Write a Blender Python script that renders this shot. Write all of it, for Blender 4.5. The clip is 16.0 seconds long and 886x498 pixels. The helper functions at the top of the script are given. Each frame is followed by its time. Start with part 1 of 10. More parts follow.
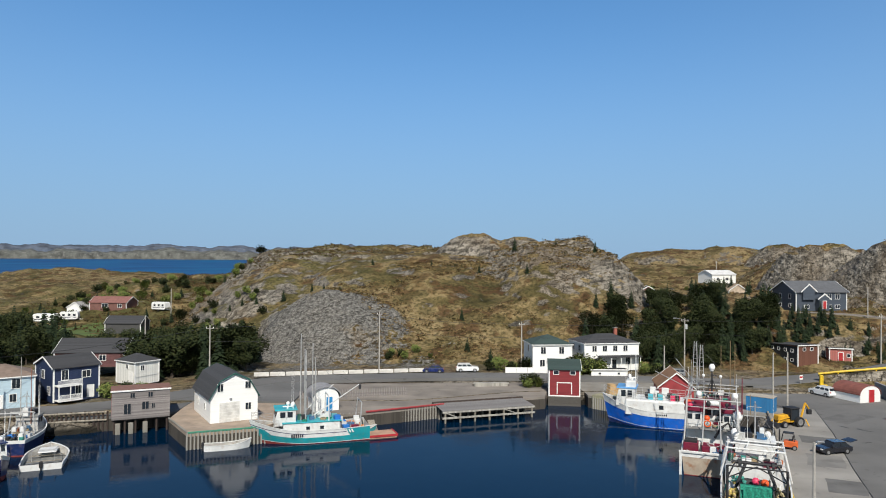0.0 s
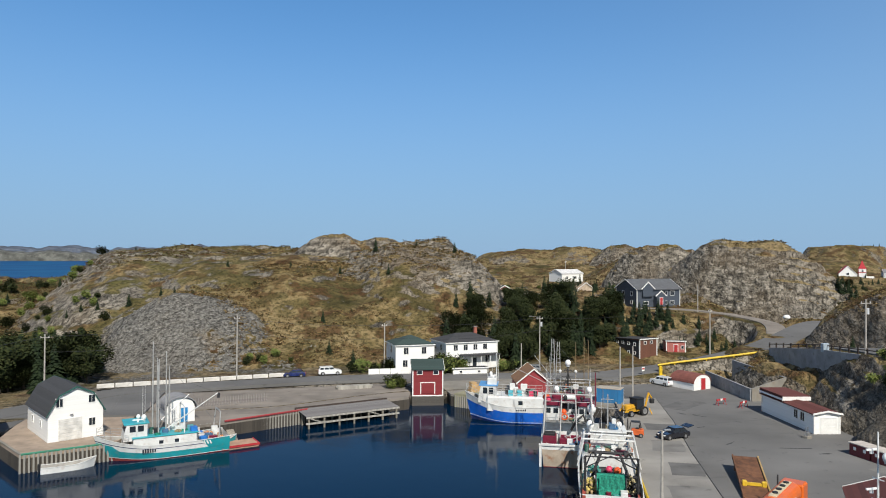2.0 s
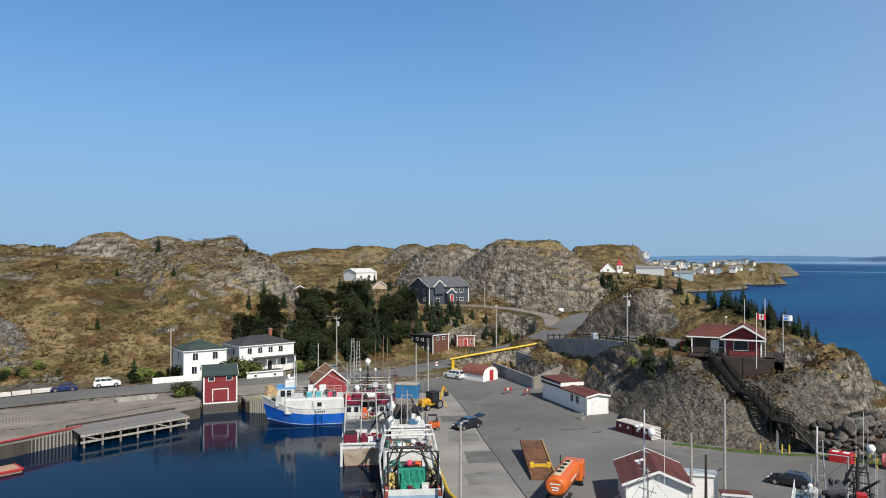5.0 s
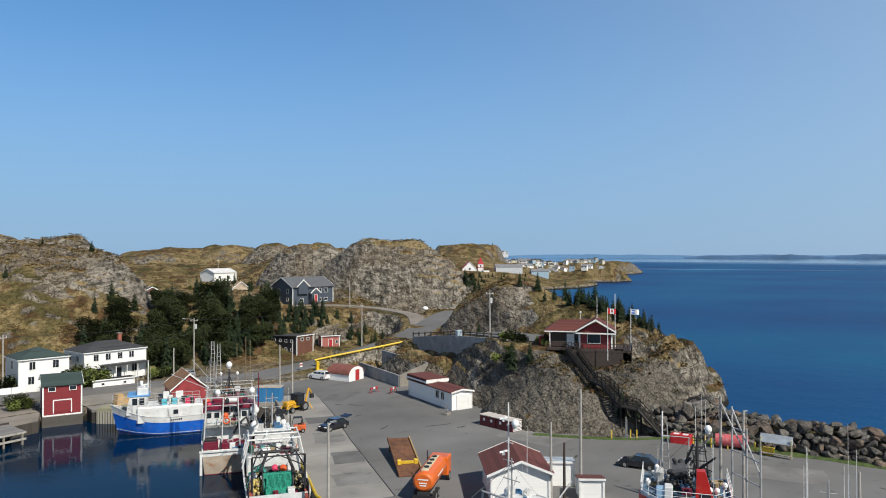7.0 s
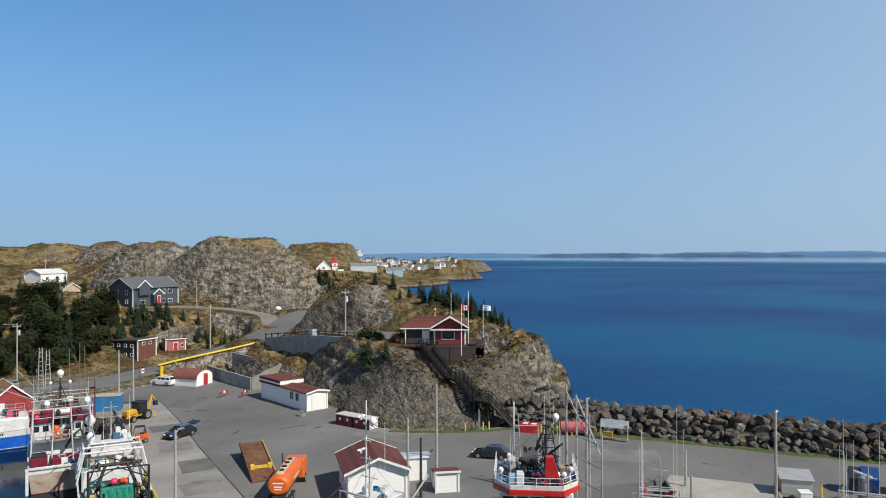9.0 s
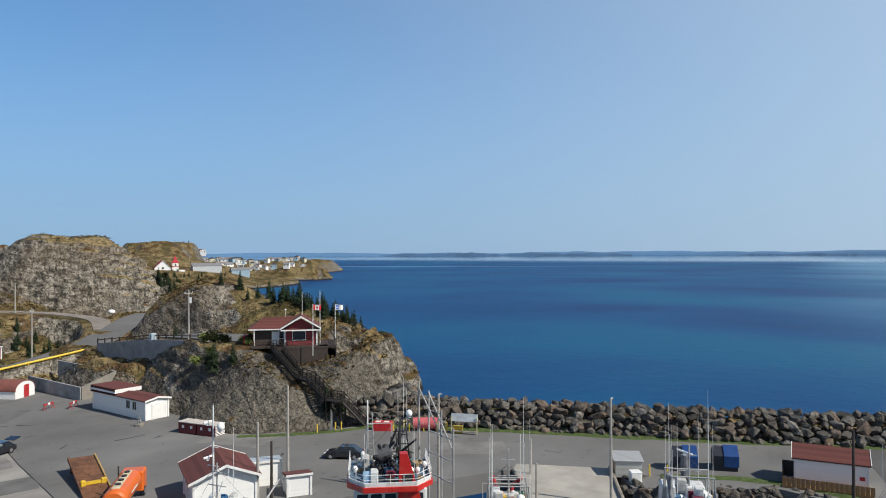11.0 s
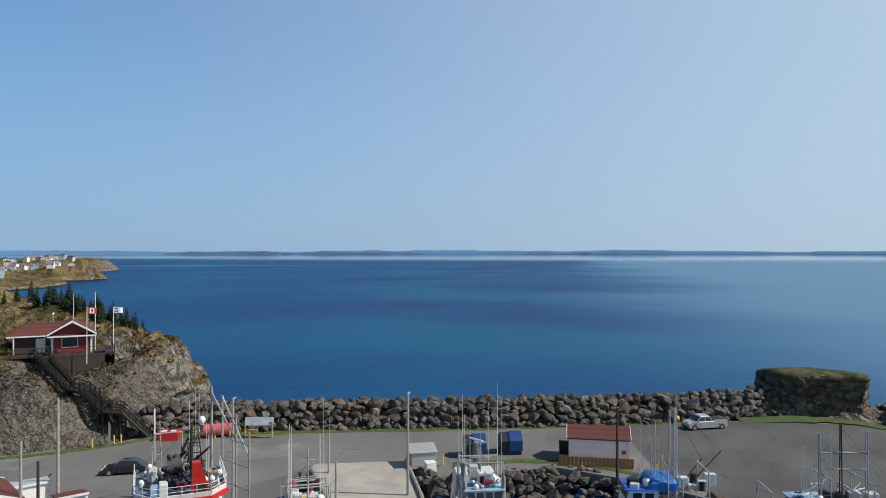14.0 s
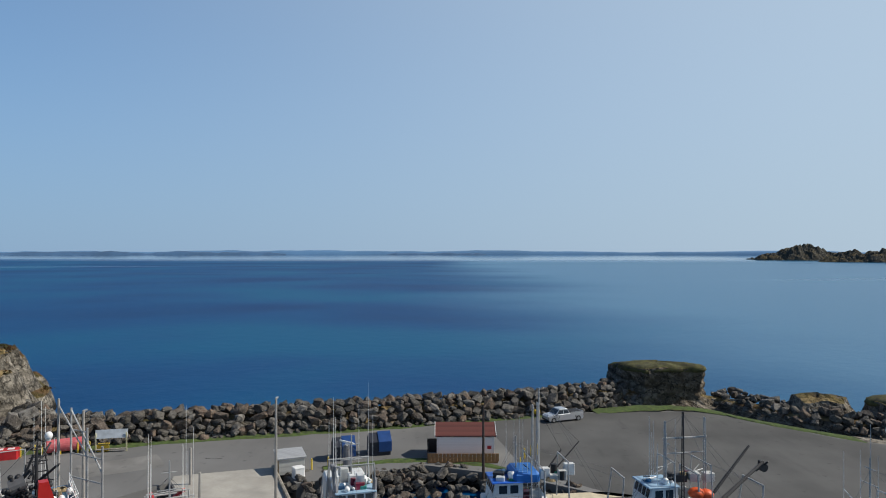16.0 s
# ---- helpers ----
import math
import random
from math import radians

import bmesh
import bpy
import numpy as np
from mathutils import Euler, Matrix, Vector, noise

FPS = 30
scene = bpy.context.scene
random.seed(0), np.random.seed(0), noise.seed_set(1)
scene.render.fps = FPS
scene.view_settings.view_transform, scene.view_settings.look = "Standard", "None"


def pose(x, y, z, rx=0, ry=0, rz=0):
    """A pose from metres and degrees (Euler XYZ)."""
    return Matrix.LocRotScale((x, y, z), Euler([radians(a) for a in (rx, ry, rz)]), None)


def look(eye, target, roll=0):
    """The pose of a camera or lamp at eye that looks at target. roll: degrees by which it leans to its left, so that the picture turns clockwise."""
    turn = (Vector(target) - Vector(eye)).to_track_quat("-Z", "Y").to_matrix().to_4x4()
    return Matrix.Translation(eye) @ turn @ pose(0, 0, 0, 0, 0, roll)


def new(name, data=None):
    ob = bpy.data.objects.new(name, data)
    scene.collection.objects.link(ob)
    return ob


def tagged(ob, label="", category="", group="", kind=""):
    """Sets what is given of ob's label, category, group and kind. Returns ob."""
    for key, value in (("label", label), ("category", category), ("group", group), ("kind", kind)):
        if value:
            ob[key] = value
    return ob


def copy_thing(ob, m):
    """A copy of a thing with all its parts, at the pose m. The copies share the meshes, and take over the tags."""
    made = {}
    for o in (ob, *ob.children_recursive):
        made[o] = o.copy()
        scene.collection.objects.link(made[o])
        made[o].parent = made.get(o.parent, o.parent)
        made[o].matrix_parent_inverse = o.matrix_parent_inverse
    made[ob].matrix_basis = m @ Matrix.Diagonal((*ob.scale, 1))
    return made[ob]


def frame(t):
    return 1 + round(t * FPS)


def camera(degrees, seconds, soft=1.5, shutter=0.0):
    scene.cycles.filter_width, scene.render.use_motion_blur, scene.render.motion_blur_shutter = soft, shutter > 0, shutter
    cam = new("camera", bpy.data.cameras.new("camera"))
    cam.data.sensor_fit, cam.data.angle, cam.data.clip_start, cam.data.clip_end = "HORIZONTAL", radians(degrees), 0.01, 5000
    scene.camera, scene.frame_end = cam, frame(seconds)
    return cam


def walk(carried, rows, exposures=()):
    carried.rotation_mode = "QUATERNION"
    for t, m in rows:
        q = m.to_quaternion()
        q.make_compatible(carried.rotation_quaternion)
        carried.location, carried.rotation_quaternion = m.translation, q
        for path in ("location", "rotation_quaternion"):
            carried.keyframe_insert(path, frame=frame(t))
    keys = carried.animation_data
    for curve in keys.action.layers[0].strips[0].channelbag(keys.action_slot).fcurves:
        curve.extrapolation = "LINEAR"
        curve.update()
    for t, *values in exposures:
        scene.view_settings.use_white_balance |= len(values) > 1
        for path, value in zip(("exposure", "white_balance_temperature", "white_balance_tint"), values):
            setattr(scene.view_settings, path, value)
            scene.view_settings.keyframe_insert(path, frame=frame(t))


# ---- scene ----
# The flight: a drone that turns almost on the spot, 25 m over the quay.
cam = camera(64.05, 16.0, soft=1.0)
# seconds, x, y, z, yaw, pitch, roll
ROWS = [
    (0.0, 0.00, 0.00, 25.00, 0.00, 0.56, -0.51),
    (0.5, -0.35, 0.14, 25.09, -2.79, 0.54, -0.49),
    (1.0, -0.67, 0.27, 25.17, -5.75, 0.57, -0.45),
    (1.5, -0.96, 0.39, 25.23, -8.67, 0.60, -0.41),
    (2.0, -1.22, 0.50, 25.29, -11.53, 0.63, -0.33),
    (2.5, -1.46, 0.60, 25.33, -14.30, 0.64, -0.29),
    (3.0, -1.67, 0.69, 25.36, -17.06, 0.64, -0.26),
    (3.5, -1.87, 0.78, 25.38, -19.81, 0.65, -0.22),
    (4.0, -2.04, 0.86, 25.39, -22.65, 0.64, -0.16),
    (6.5, -2.65, 1.19, 25.33, -36.53, 0.58, 0.02),
    (7.0, -2.73, 1.24, 25.31, -39.28, 0.56, 0.07),
    (7.5, -2.80, 1.30, 25.28, -42.15, 0.52, 0.14),
    (8.0, -2.86, 1.35, 25.25, -45.13, 0.49, 0.15),
    (8.5, -2.91, 1.41, 25.22, -48.09, 0.48, 0.18),
    (9.0, -2.96, 1.46, 25.19, -51.04, 0.44, 0.19),
    (11.5, -3.18, 1.79, 25.05, -65.99, 0.35, 0.22),
    (12.0, -3.22, 1.87, 25.04, -68.82, 0.32, 0.23),
    (12.5, -3.27, 1.95, 25.03, -71.59, 0.30, 0.16),
    (13.0, -3.33, 2.04, 25.02, -74.16, 0.27, 0.10),
    (13.5, -3.40, 2.14, 25.03, -76.85, 0.26, 0.10),
    (14.0, -3.47, 2.25, 25.04, -79.65, 0.24, 0.02),
    (14.5, -3.55, 2.37, 25.06, -82.47, 0.25, 0.02),
    (15.0, -3.65, 2.50, 25.10, -85.25, 0.26, -0.03),
    (15.5, -3.76, 2.63, 25.14, -87.90, 0.25, -0.04),
    (16.0, -3.89, 2.78, 25.20, -90.54, 0.26, -0.03),
]
walk(cam, [(t, pose(x, y, z, 0, 0, yaw) @ pose(0, 0, 0, 90 + pitch) @ pose(0, 0, 0, 0, 0, -roll)) for t, x, y, z, yaw, pitch, roll in ROWS], [(0.0, 0.00), (13.0, 0.00), (16.0, -0.17)])

# ---- sky and sun ----
SUN_AZ, SUN_EL = 176.0, 44.0       # degrees clockwise from +y, and above the horizon
world = bpy.data.worlds.new("sky")
scene.world = world
world.use_nodes = True
wn = world.node_tree.nodes
sky = wn.new("ShaderNodeTexSky")
sky.sky_type = 'NISHITA'
sky.sun_disc = False
sky.sun_elevation = radians(SUN_EL)
sky.sun_rotation = radians(SUN_AZ)
sky.altitude = 100
sky.air_density, sky.dust_density, sky.ozone_density = 1.0, 0.4, 4.0
wl = world.node_tree.links


def blend(fac, a, b, mode='MIX'):
    n = wn.new("ShaderNodeMix")
    n.data_type, n.blend_type = 'RGBA', mode
    for k, v in ((0, fac), (6, a), (7, b)):
        if isinstance(v, (float, tuple)):
            n.inputs[k].default_value = v
        else:
            wl.new(v, n.inputs[k])
    return n.outputs[2]


def spread(v, a, b, lo, hi):
    n = wn.new("ShaderNodeMapRange")
    n.interpolation_type = 'SMOOTHSTEP'
    for k, x in enumerate((a, b, lo, hi)):
        n.inputs[k + 1].default_value = x
    wl.new(v, n.inputs[0])
    return n.outputs[0]


soft_sky = wn.new("ShaderNodeGamma")
soft_sky.inputs[1].default_value = 0.8
wl.new(sky.outputs[0], soft_sky.inputs[0])
blue = blend(1.0, soft_sky.outputs[0], (0.46, 0.90, 1.24, 1), 'MULTIPLY')
# summer haze: thickest at the horizon, and whiter round the sun
az, el = radians(SUN_AZ), radians(SUN_EL)
sunward = (math.sin(az) * math.cos(el), math.cos(az) * math.cos(el), math.sin(el))
way = wn.new("ShaderNodeTexCoord").outputs["Generated"]
up = wn.new("ShaderNodeSeparateXYZ")
wl.new(way, up.inputs[0])
dot = wn.new("ShaderNodeVectorMath")
dot.operation = 'DOT_PRODUCT'
dot.inputs[1].default_value = sunward
wl.new(way, dot.inputs[0])
blue = blend(spread(up.outputs[2], -0.02, 0.40, 0.88, 0.0), blue, (1.92, 2.92, 4.35, 1))
blue = blend(spread(dot.outputs["Value"], -0.6, 1.1, 0.0, 0.9), blue, (4.15, 4.9, 5.45, 1))
# the sky deepens overhead
blue = blend(spread(up.outputs[2], 0.33, 0.66, 0.0, 0.95), blue, blend(1.0, blue, (0.12, 0.18, 0.3, 1), 'MULTIPLY'))
wl.new(blue, wn["Background"].inputs[0])
wn["Background"].inputs[1].default_value = 0.15
sun = new("sun", bpy.data.lights.new("sun", 'SUN'))
sun.data.energy, sun.data.angle, sun.data.color = 5.0, radians(0.53), (1.0, 0.94, 0.84)
sun.matrix_world = look([100 * k for k in sunward], (0, 0, 0))
scene.view_settings.exposure = 0.0

# ---- mesh tools ----
from mathutils.geometry import tessellate_polygon as tessellate

SEA = -2.2                          # water level; the quay is at 0


class MB:
    """Collects points and faces of one mesh."""

    def __init__(self):
        self.v, self.f, self.m = [], [], Matrix()

    def pts(self, pts):
        k = len(self.v)
        self.v += [tuple(self.m @ Vector(p)) for p in pts]
        return k

    def face(self, pts):
        k = self.pts(pts)
        self.f.append(tuple(range(k, k + len(pts))))
        return self

    def box(self, x, y, z, sx, sy, sz, c=0.0, rz=0.0, rx=0.0, ry=0.0):
        """A box with its middle at x, y and its foot at z; c chamfers its upright and top edges."""
        old = self.m
        if rz or rx or ry:
            self.m = old @ pose(x, y, z, rx, ry, rz)
            x = y = z = 0
        a, b = sx / 2, sy / 2
        if c <= 0:
            k = self.pts([(x - a, y - b, z), (x + a, y - b, z), (x + a, y + b, z), (x - a, y + b, z), (x - a, y - b, z + sz), (x + a, y - b, z + sz), (x + a, y + b, z + sz), (x - a, y + b, z + sz)])
            self.f += [tuple(k + i for i in q) for q in ((3, 2, 1, 0), (4, 5, 6, 7), (0, 1, 5, 4), (1, 2, 6, 5), (2, 3, 7, 6), (3, 0, 4, 7))]
        else:
            def ring(e, h, d):
                return [(x - a + e, y - b + d, h), (x - a + d, y - b + e, h), (x - a + d, y + b - e, h), (x - a + e, y + b - d, h), (x + a - e, y + b - d, h), (x + a - d, y + b - e, h), (x + a - d, y - b + e, h), (x + a - e, y - b + d, h)][::-1]
            k = self.pts(ring(c, z, 0) + ring(c, z + sz - c, 0) + ring(c * 1.3, z + sz, c))
            self.f.append(tuple(k + i for i in range(7, -1, -1)))
            for r in (0, 8):
                self.f += [(k + r + i, k + r + (i + 1) % 8, k + r + 8 + (i + 1) % 8, k + r + 8 + i) for i in range(8)]
            self.f.append(tuple(k + 16 + i for i in range(8)))
        self.m = old
        return self

    def tube(self, p, q, r, r2=None, n=8, caps=True):
        p, q = Vector(p), Vector(q)
        r2 = r if r2 is None else r2
        d = (q - p).normalized()
        u = d.orthogonal().normalized()
        w = d.cross(u)
        ring = [(math.cos(2 * math.pi * i / n), math.sin(2 * math.pi * i / n)) for i in range(n)]
        k = self.pts([p + (u * a + w * b) * r for a, b in ring] + [q + (u * a + w * b) * r2 for a, b in ring])
        self.f += [(k + i, k + (i + 1) % n, k + n + (i + 1) % n, k + n + i) for i in range(n)]
        if caps:
            self.f += [tuple(k + i for i in range(n - 1, -1, -1)), tuple(k + n + i for i in range(n))]
        return self

    def line(self, pts, r, n=6):
        """One bent tube through the points."""
        pts = [Vector(p) for p in pts]
        u, rings = None, []
        for k, p in enumerate(pts):
            d = (pts[min(k + 1, len(pts) - 1)] - pts[max(k - 1, 0)]).normalized()
            u = d.orthogonal().normalized() if u is None else (u - d * u.dot(d)).normalized()
            w = d.cross(u)
            rings.append([p + (u * math.cos(2 * math.pi * i / n) + w * math.sin(2 * math.pi * i / n)) * r for i in range(n)])
        return self.loft(rings, True)

    def prism(self, poly, z0, z1):
        """An upright prism over a plan polygon, counter-clockwise."""
        from_top = [(x, y, z1) for x, y in poly]
        n = len(poly)
        k = self.pts([(x, y, z0) for x, y in poly] + from_top)
        self.f += [(k + i, k + (i + 1) % n, k + n + (i + 1) % n, k + n + i) for i in range(n)]
        for tri in tessellate([[Vector((x, y, 0)) for x, y in poly]]):
            a, b, c = (Vector(from_top[i]) for i in tri)
            up = (b - a).cross(c - a).z > 0
            self.f.append(tuple(k + n + i for i in (tri if up else tri[::-1])))
            self.f.append(tuple(k + i for i in (tri[::-1] if up else tri)))
        return self

    def slab(self, prof, y0, y1):
        """A profile in x, z drawn along y."""
        n = len(prof)
        k = self.pts([(x, y0, z) for x, z in prof] + [(x, y1, z) for x, z in prof])
        self.f += [(k + i, k + (i + 1) % n, k + n + (i + 1) % n, k + n + i) for i in range(n)]
        for tri in tessellate([[Vector((x, z, 0)) for x, z in prof]]):
            self.f += [tuple(k + i for i in tri), tuple(k + n + i for i in tri[::-1])]
        return self

    def loft(self, rings, closed=False, caps=True):
        n = len(rings[0])
        k = self.pts([p for r in rings for p in r])
        for j in range(len(rings) - 1):
            for i in range(n if closed else n - 1):
                a, b = k + j * n + i, k + j * n + (i + 1) % n
                self.f.append((a, b, b + n, a + n))
        if caps:
            self.f += [tuple(k + i for i in range(n - 1, -1, -1)), tuple(k + (len(rings) - 1) * n + i for i in range(n))]
        return self

    def ball(self, x, y, z, r, n=10, rz=None, rings=6):
        rz = r if rz is None else rz
        return self.loft([[(x + r * math.sin(math.pi * j / rings + 1e-3) * math.cos(2 * math.pi * i / n), y + r * math.sin(math.pi * j / rings + 1e-3) * math.sin(2 * math.pi * i / n), z - rz * math.cos(math.pi * j / rings)) for i in range(n)] for j in range(rings + 1)], True)

    def mesh(self, name, mat, smooth=False):
        me = bpy.data.meshes.new(name)
        me.from_pydata(self.v, [], self.f)
        if mat:
            me.materials.append(mat)
        if smooth:
            me.shade_smooth()
        me.update()
        return me


def part(name, mb, mat, parent=None, label="", smooth=False):
    """Links a mesh as one object under a thing or a part."""
    ob = new(name, mb.mesh(name, mat, smooth))
    ob.parent = parent
    if label:
        ob["label"] = label
    return ob


def again(ob, m=None, name=None):
    """One more part on the same mesh, beside ob."""
    two = new(name or ob.name.split(".")[0], ob.data)
    two.parent = ob.parent
    if m is not None:
        two.matrix_basis = m
    for key in ("label", "kind"):
        if key in ob:
            two[key] = ob[key]
    return two


def thing(name, x, y, z, rz, label, category, group="", kind=""):
    """The empty that holds a thing's parts, at its base."""
    ob = new(name)
    ob.empty_display_size = 0.2
    ob.matrix_basis = pose(x, y, z, 0, 0, rz)
    return tagged(ob, label, category, group, kind)


def solid(name, mb, mat, label, category, group="", kind="", smooth=False):
    return tagged(part(name, mb, mat, smooth=smooth), label, category, group, kind)


# smooth noise on arrays
def lattice(ix, iy, seed):
    h = (ix.astype(np.int64) * 374761393 + iy.astype(np.int64) * 668265263 + seed * 144269504) & 0xFFFFFFFF
    h = ((h ^ (h >> 13)) * 1274126177) & 0xFFFFFFFF
    return ((h ^ (h >> 16)) & 0xFFFF) / 65535.0


def vnoise(x, y, seed=0):
    ix, iy = np.floor(x), np.floor(y)
    fx, fy = x - ix, y - iy
    fx, fy = fx * fx * fx * (fx * (fx * 6 - 15) + 10), fy * fy * fy * (fy * (fy * 6 - 15) + 10)
    a, b, c, d = lattice(ix, iy, seed), lattice(ix + 1, iy, seed), lattice(ix, iy + 1, seed), lattice(ix + 1, iy + 1, seed)
    return (a * (1 - fx) + b * fx) * (1 - fy) + (c * (1 - fx) + d * fx) * fy - 0.5


def fbm(x, y, octaves=4, seed=0, ridged=False):
    total, amp = 0.0, 1.0
    for k in range(octaves):
        n = vnoise(x * 2 ** k, y * 2 ** k, seed + k)
        total = total + amp * ((0.5 - 2 * np.abs(n)) if ridged else n * 2)
        amp *= 0.5
    return total


def smooth(a, b, x):
    t = np.clip((x - a) / (b - a), 0, 1)
    return t * t * (3 - 2 * t)

# ---- materials ----
def ramp(nt, fac, stops):
    n = nt.nodes.new("ShaderNodeValToRGB")
    while len(n.color_ramp.elements) < len(stops):
        n.color_ramp.elements.new(0.5)
    for e, (p, c) in zip(n.color_ramp.elements, stops):
        e.position, e.color = p, (*c, 1)
    nt.links.new(fac, n.inputs[0])
    return n.outputs[0]


def tex(nt, co, scale, detail=4.0, kind="ShaderNodeTexNoise", stretch=None, lie=None):
    n = nt.nodes.new(kind)
    n.inputs["Scale"].default_value = scale
    if kind == "ShaderNodeTexNoise":
        n.inputs["Detail"].default_value = detail
    if stretch:
        mp = nt.nodes.new("ShaderNodeMapping")
        mp.inputs["Scale"].default_value = stretch
        if lie:                     # lengths along axes turned by these degrees
            mp.vector_type = 'TEXTURE'
        mp.inputs["Rotation"].default_value = [radians(a) for a in lie or (0, 0, 30)]
        nt.links.new(co, mp.inputs[0])
        co = mp.outputs[0]
    nt.links.new(co, n.inputs["Vector"])
    return n.outputs[0]


def calc(nt, op, a, b=None, c=None):
    n = nt.nodes.new("ShaderNodeMath")
    n.operation = op
    for k, v in enumerate((a, b, c)):
        if v is None:
            continue
        if isinstance(v, (int, float)):
            n.inputs[k].default_value = v
        else:
            nt.links.new(v, n.inputs[k])
    return n.outputs[0]


def mixc(nt, fac, a, b, mode='MIX'):
    n = nt.nodes.new("ShaderNodeMix")
    n.data_type, n.blend_type = 'RGBA', mode
    for k, v in ((0, fac), (6, a), (7, b)):
        if isinstance(v, (int, float)):
            n.inputs[k].default_value = v
        elif isinstance(v, tuple):
            n.inputs[k].default_value = (*v, 1)
        else:
            nt.links.new(v, n.inputs[k])
    return n.outputs[2]


def stepup(nt, v, a, b):
    n = nt.nodes.new("ShaderNodeMapRange")
    n.interpolation_type = 'SMOOTHSTEP'
    n.inputs[1].default_value, n.inputs[2].default_value = a, b
    nt.links.new(v, n.inputs[0])
    return n.outputs[0]


def start(name):
    m = bpy.data.materials.new(name)
    m.use_nodes = True
    nt = m.node_tree
    p = nt.nodes["Principled BSDF"]
    g = nt.nodes.new("ShaderNodeNewGeometry")
    return m, nt, p, g


def bumpy(nt, p, height, strength, distance):
    b = nt.nodes.new("ShaderNodeBump")
    b.inputs["Strength"].default_value, b.inputs["Distance"].default_value = strength, distance
    nt.links.new(height, b.inputs["Height"])
    nt.links.new(b.outputs[0], p.inputs["Normal"])


def plain(name, color, rough=0.6, metal=0.0, vary=0.18, scale=1.2, relief=0.01, dirt=None, dirt_amount=0.25, coat=0.0):
    """Paint, metal, cloth or plaster: a colour with grain, stains and slight relief."""
    m, nt, p, g = start(name)
    co = nt.nodes.new("ShaderNodeTexCoord").outputs["Object"]
    big, small = tex(nt, co, scale, 5), tex(nt, co, scale * 11, 3)
    dark = tuple(c * (1 - vary * 1.3) for c in color)
    light = tuple(min(1, c * (1 + vary)) for c in color)
    col = ramp(nt, big, [(0.3, dark), (0.7, light)])
    col = mixc(nt, calc(nt, 'MULTIPLY', stepup(nt, small, 0.45, 0.75), 0.3), col, dark)
    if dirt:
        col = mixc(nt, calc(nt, 'MULTIPLY', stepup(nt, tex(nt, co, scale * 2.3, 8), 0.5, 0.75), dirt_amount), col, dirt)
    nt.links.new(col, p.inputs["Base Color"])
    p.inputs["Metallic"].default_value, p.inputs["Coat Weight"].default_value = metal, coat
    nt.links.new(calc(nt, 'MULTIPLY_ADD', big, 0.25, rough - 0.12), p.inputs["Roughness"])
    if relief:
        bumpy(nt, p, small, 0.5, relief)
    return m


def boards(name, color, pitch=0.13, upright=False, rough=0.6, wear=0.25, dirt=(0.2, 0.19, 0.17), depth=0.02):
    """Painted or bare boarding with its laps as relief."""
    m, nt, p, g = start(name)
    co = nt.nodes.new("ShaderNodeTexCoord").outputs["Object"]
    s = nt.nodes.new("ShaderNodeSeparateXYZ")
    nt.links.new(co, s.inputs[0])
    line = calc(nt, 'ADD', s.outputs[0], s.outputs[1]) if upright else s.outputs[2]
    row = calc(nt, 'DIVIDE', line, pitch)
    lap = calc(nt, 'FRACT', row)
    wn_ = nt.nodes.new("ShaderNodeTexWhiteNoise")
    wn_.noise_dimensions = '1D'
    nt.links.new(calc(nt, 'FLOOR', row), wn_.inputs["W"])
    grain = tex(nt, co, 3.0, 6, stretch=(8, 8, 0.6) if upright else (0.6, 0.6, 8))
    col = ramp(nt, wn_.outputs[0], [(0.0, tuple(c * (1 - wear * 0.7) for c in color)), (1.0, tuple(min(1, c * (1 + wear * 0.4)) for c in color))])
    col = mixc(nt, calc(nt, 'MULTIPLY', stepup(nt, grain, 0.5, 0.75), wear), col, dirt)
    nt.links.new(col, p.inputs["Base Color"])
    p.inputs["Roughness"].default_value = rough
    bumpy(nt, p, calc(nt, 'ADD', calc(nt, 'POWER', lap, 0.35), calc(nt, 'MULTIPLY', grain, 0.3)), 0.6, depth)
    return m


def around(nt, po, x, y, far, near, fray=None):
    """1 within near metres of a place, 0 beyond far; fray makes the edge uneven."""
    d = calc(nt, 'SQRT', calc(nt, 'ADD', calc(nt, 'POWER', calc(nt, 'ABSOLUTE', calc(nt, 'SUBTRACT', po.outputs[0], x)), 2.0), calc(nt, 'POWER', calc(nt, 'ABSOLUTE', calc(nt, 'SUBTRACT', po.outputs[1], y)), 2.0)))
    if fray:
        d = calc(nt, 'ADD', d, calc(nt, 'MULTIPLY_ADD', fray, 36.0, -18.0))
    return stepup(nt, d, far, near)


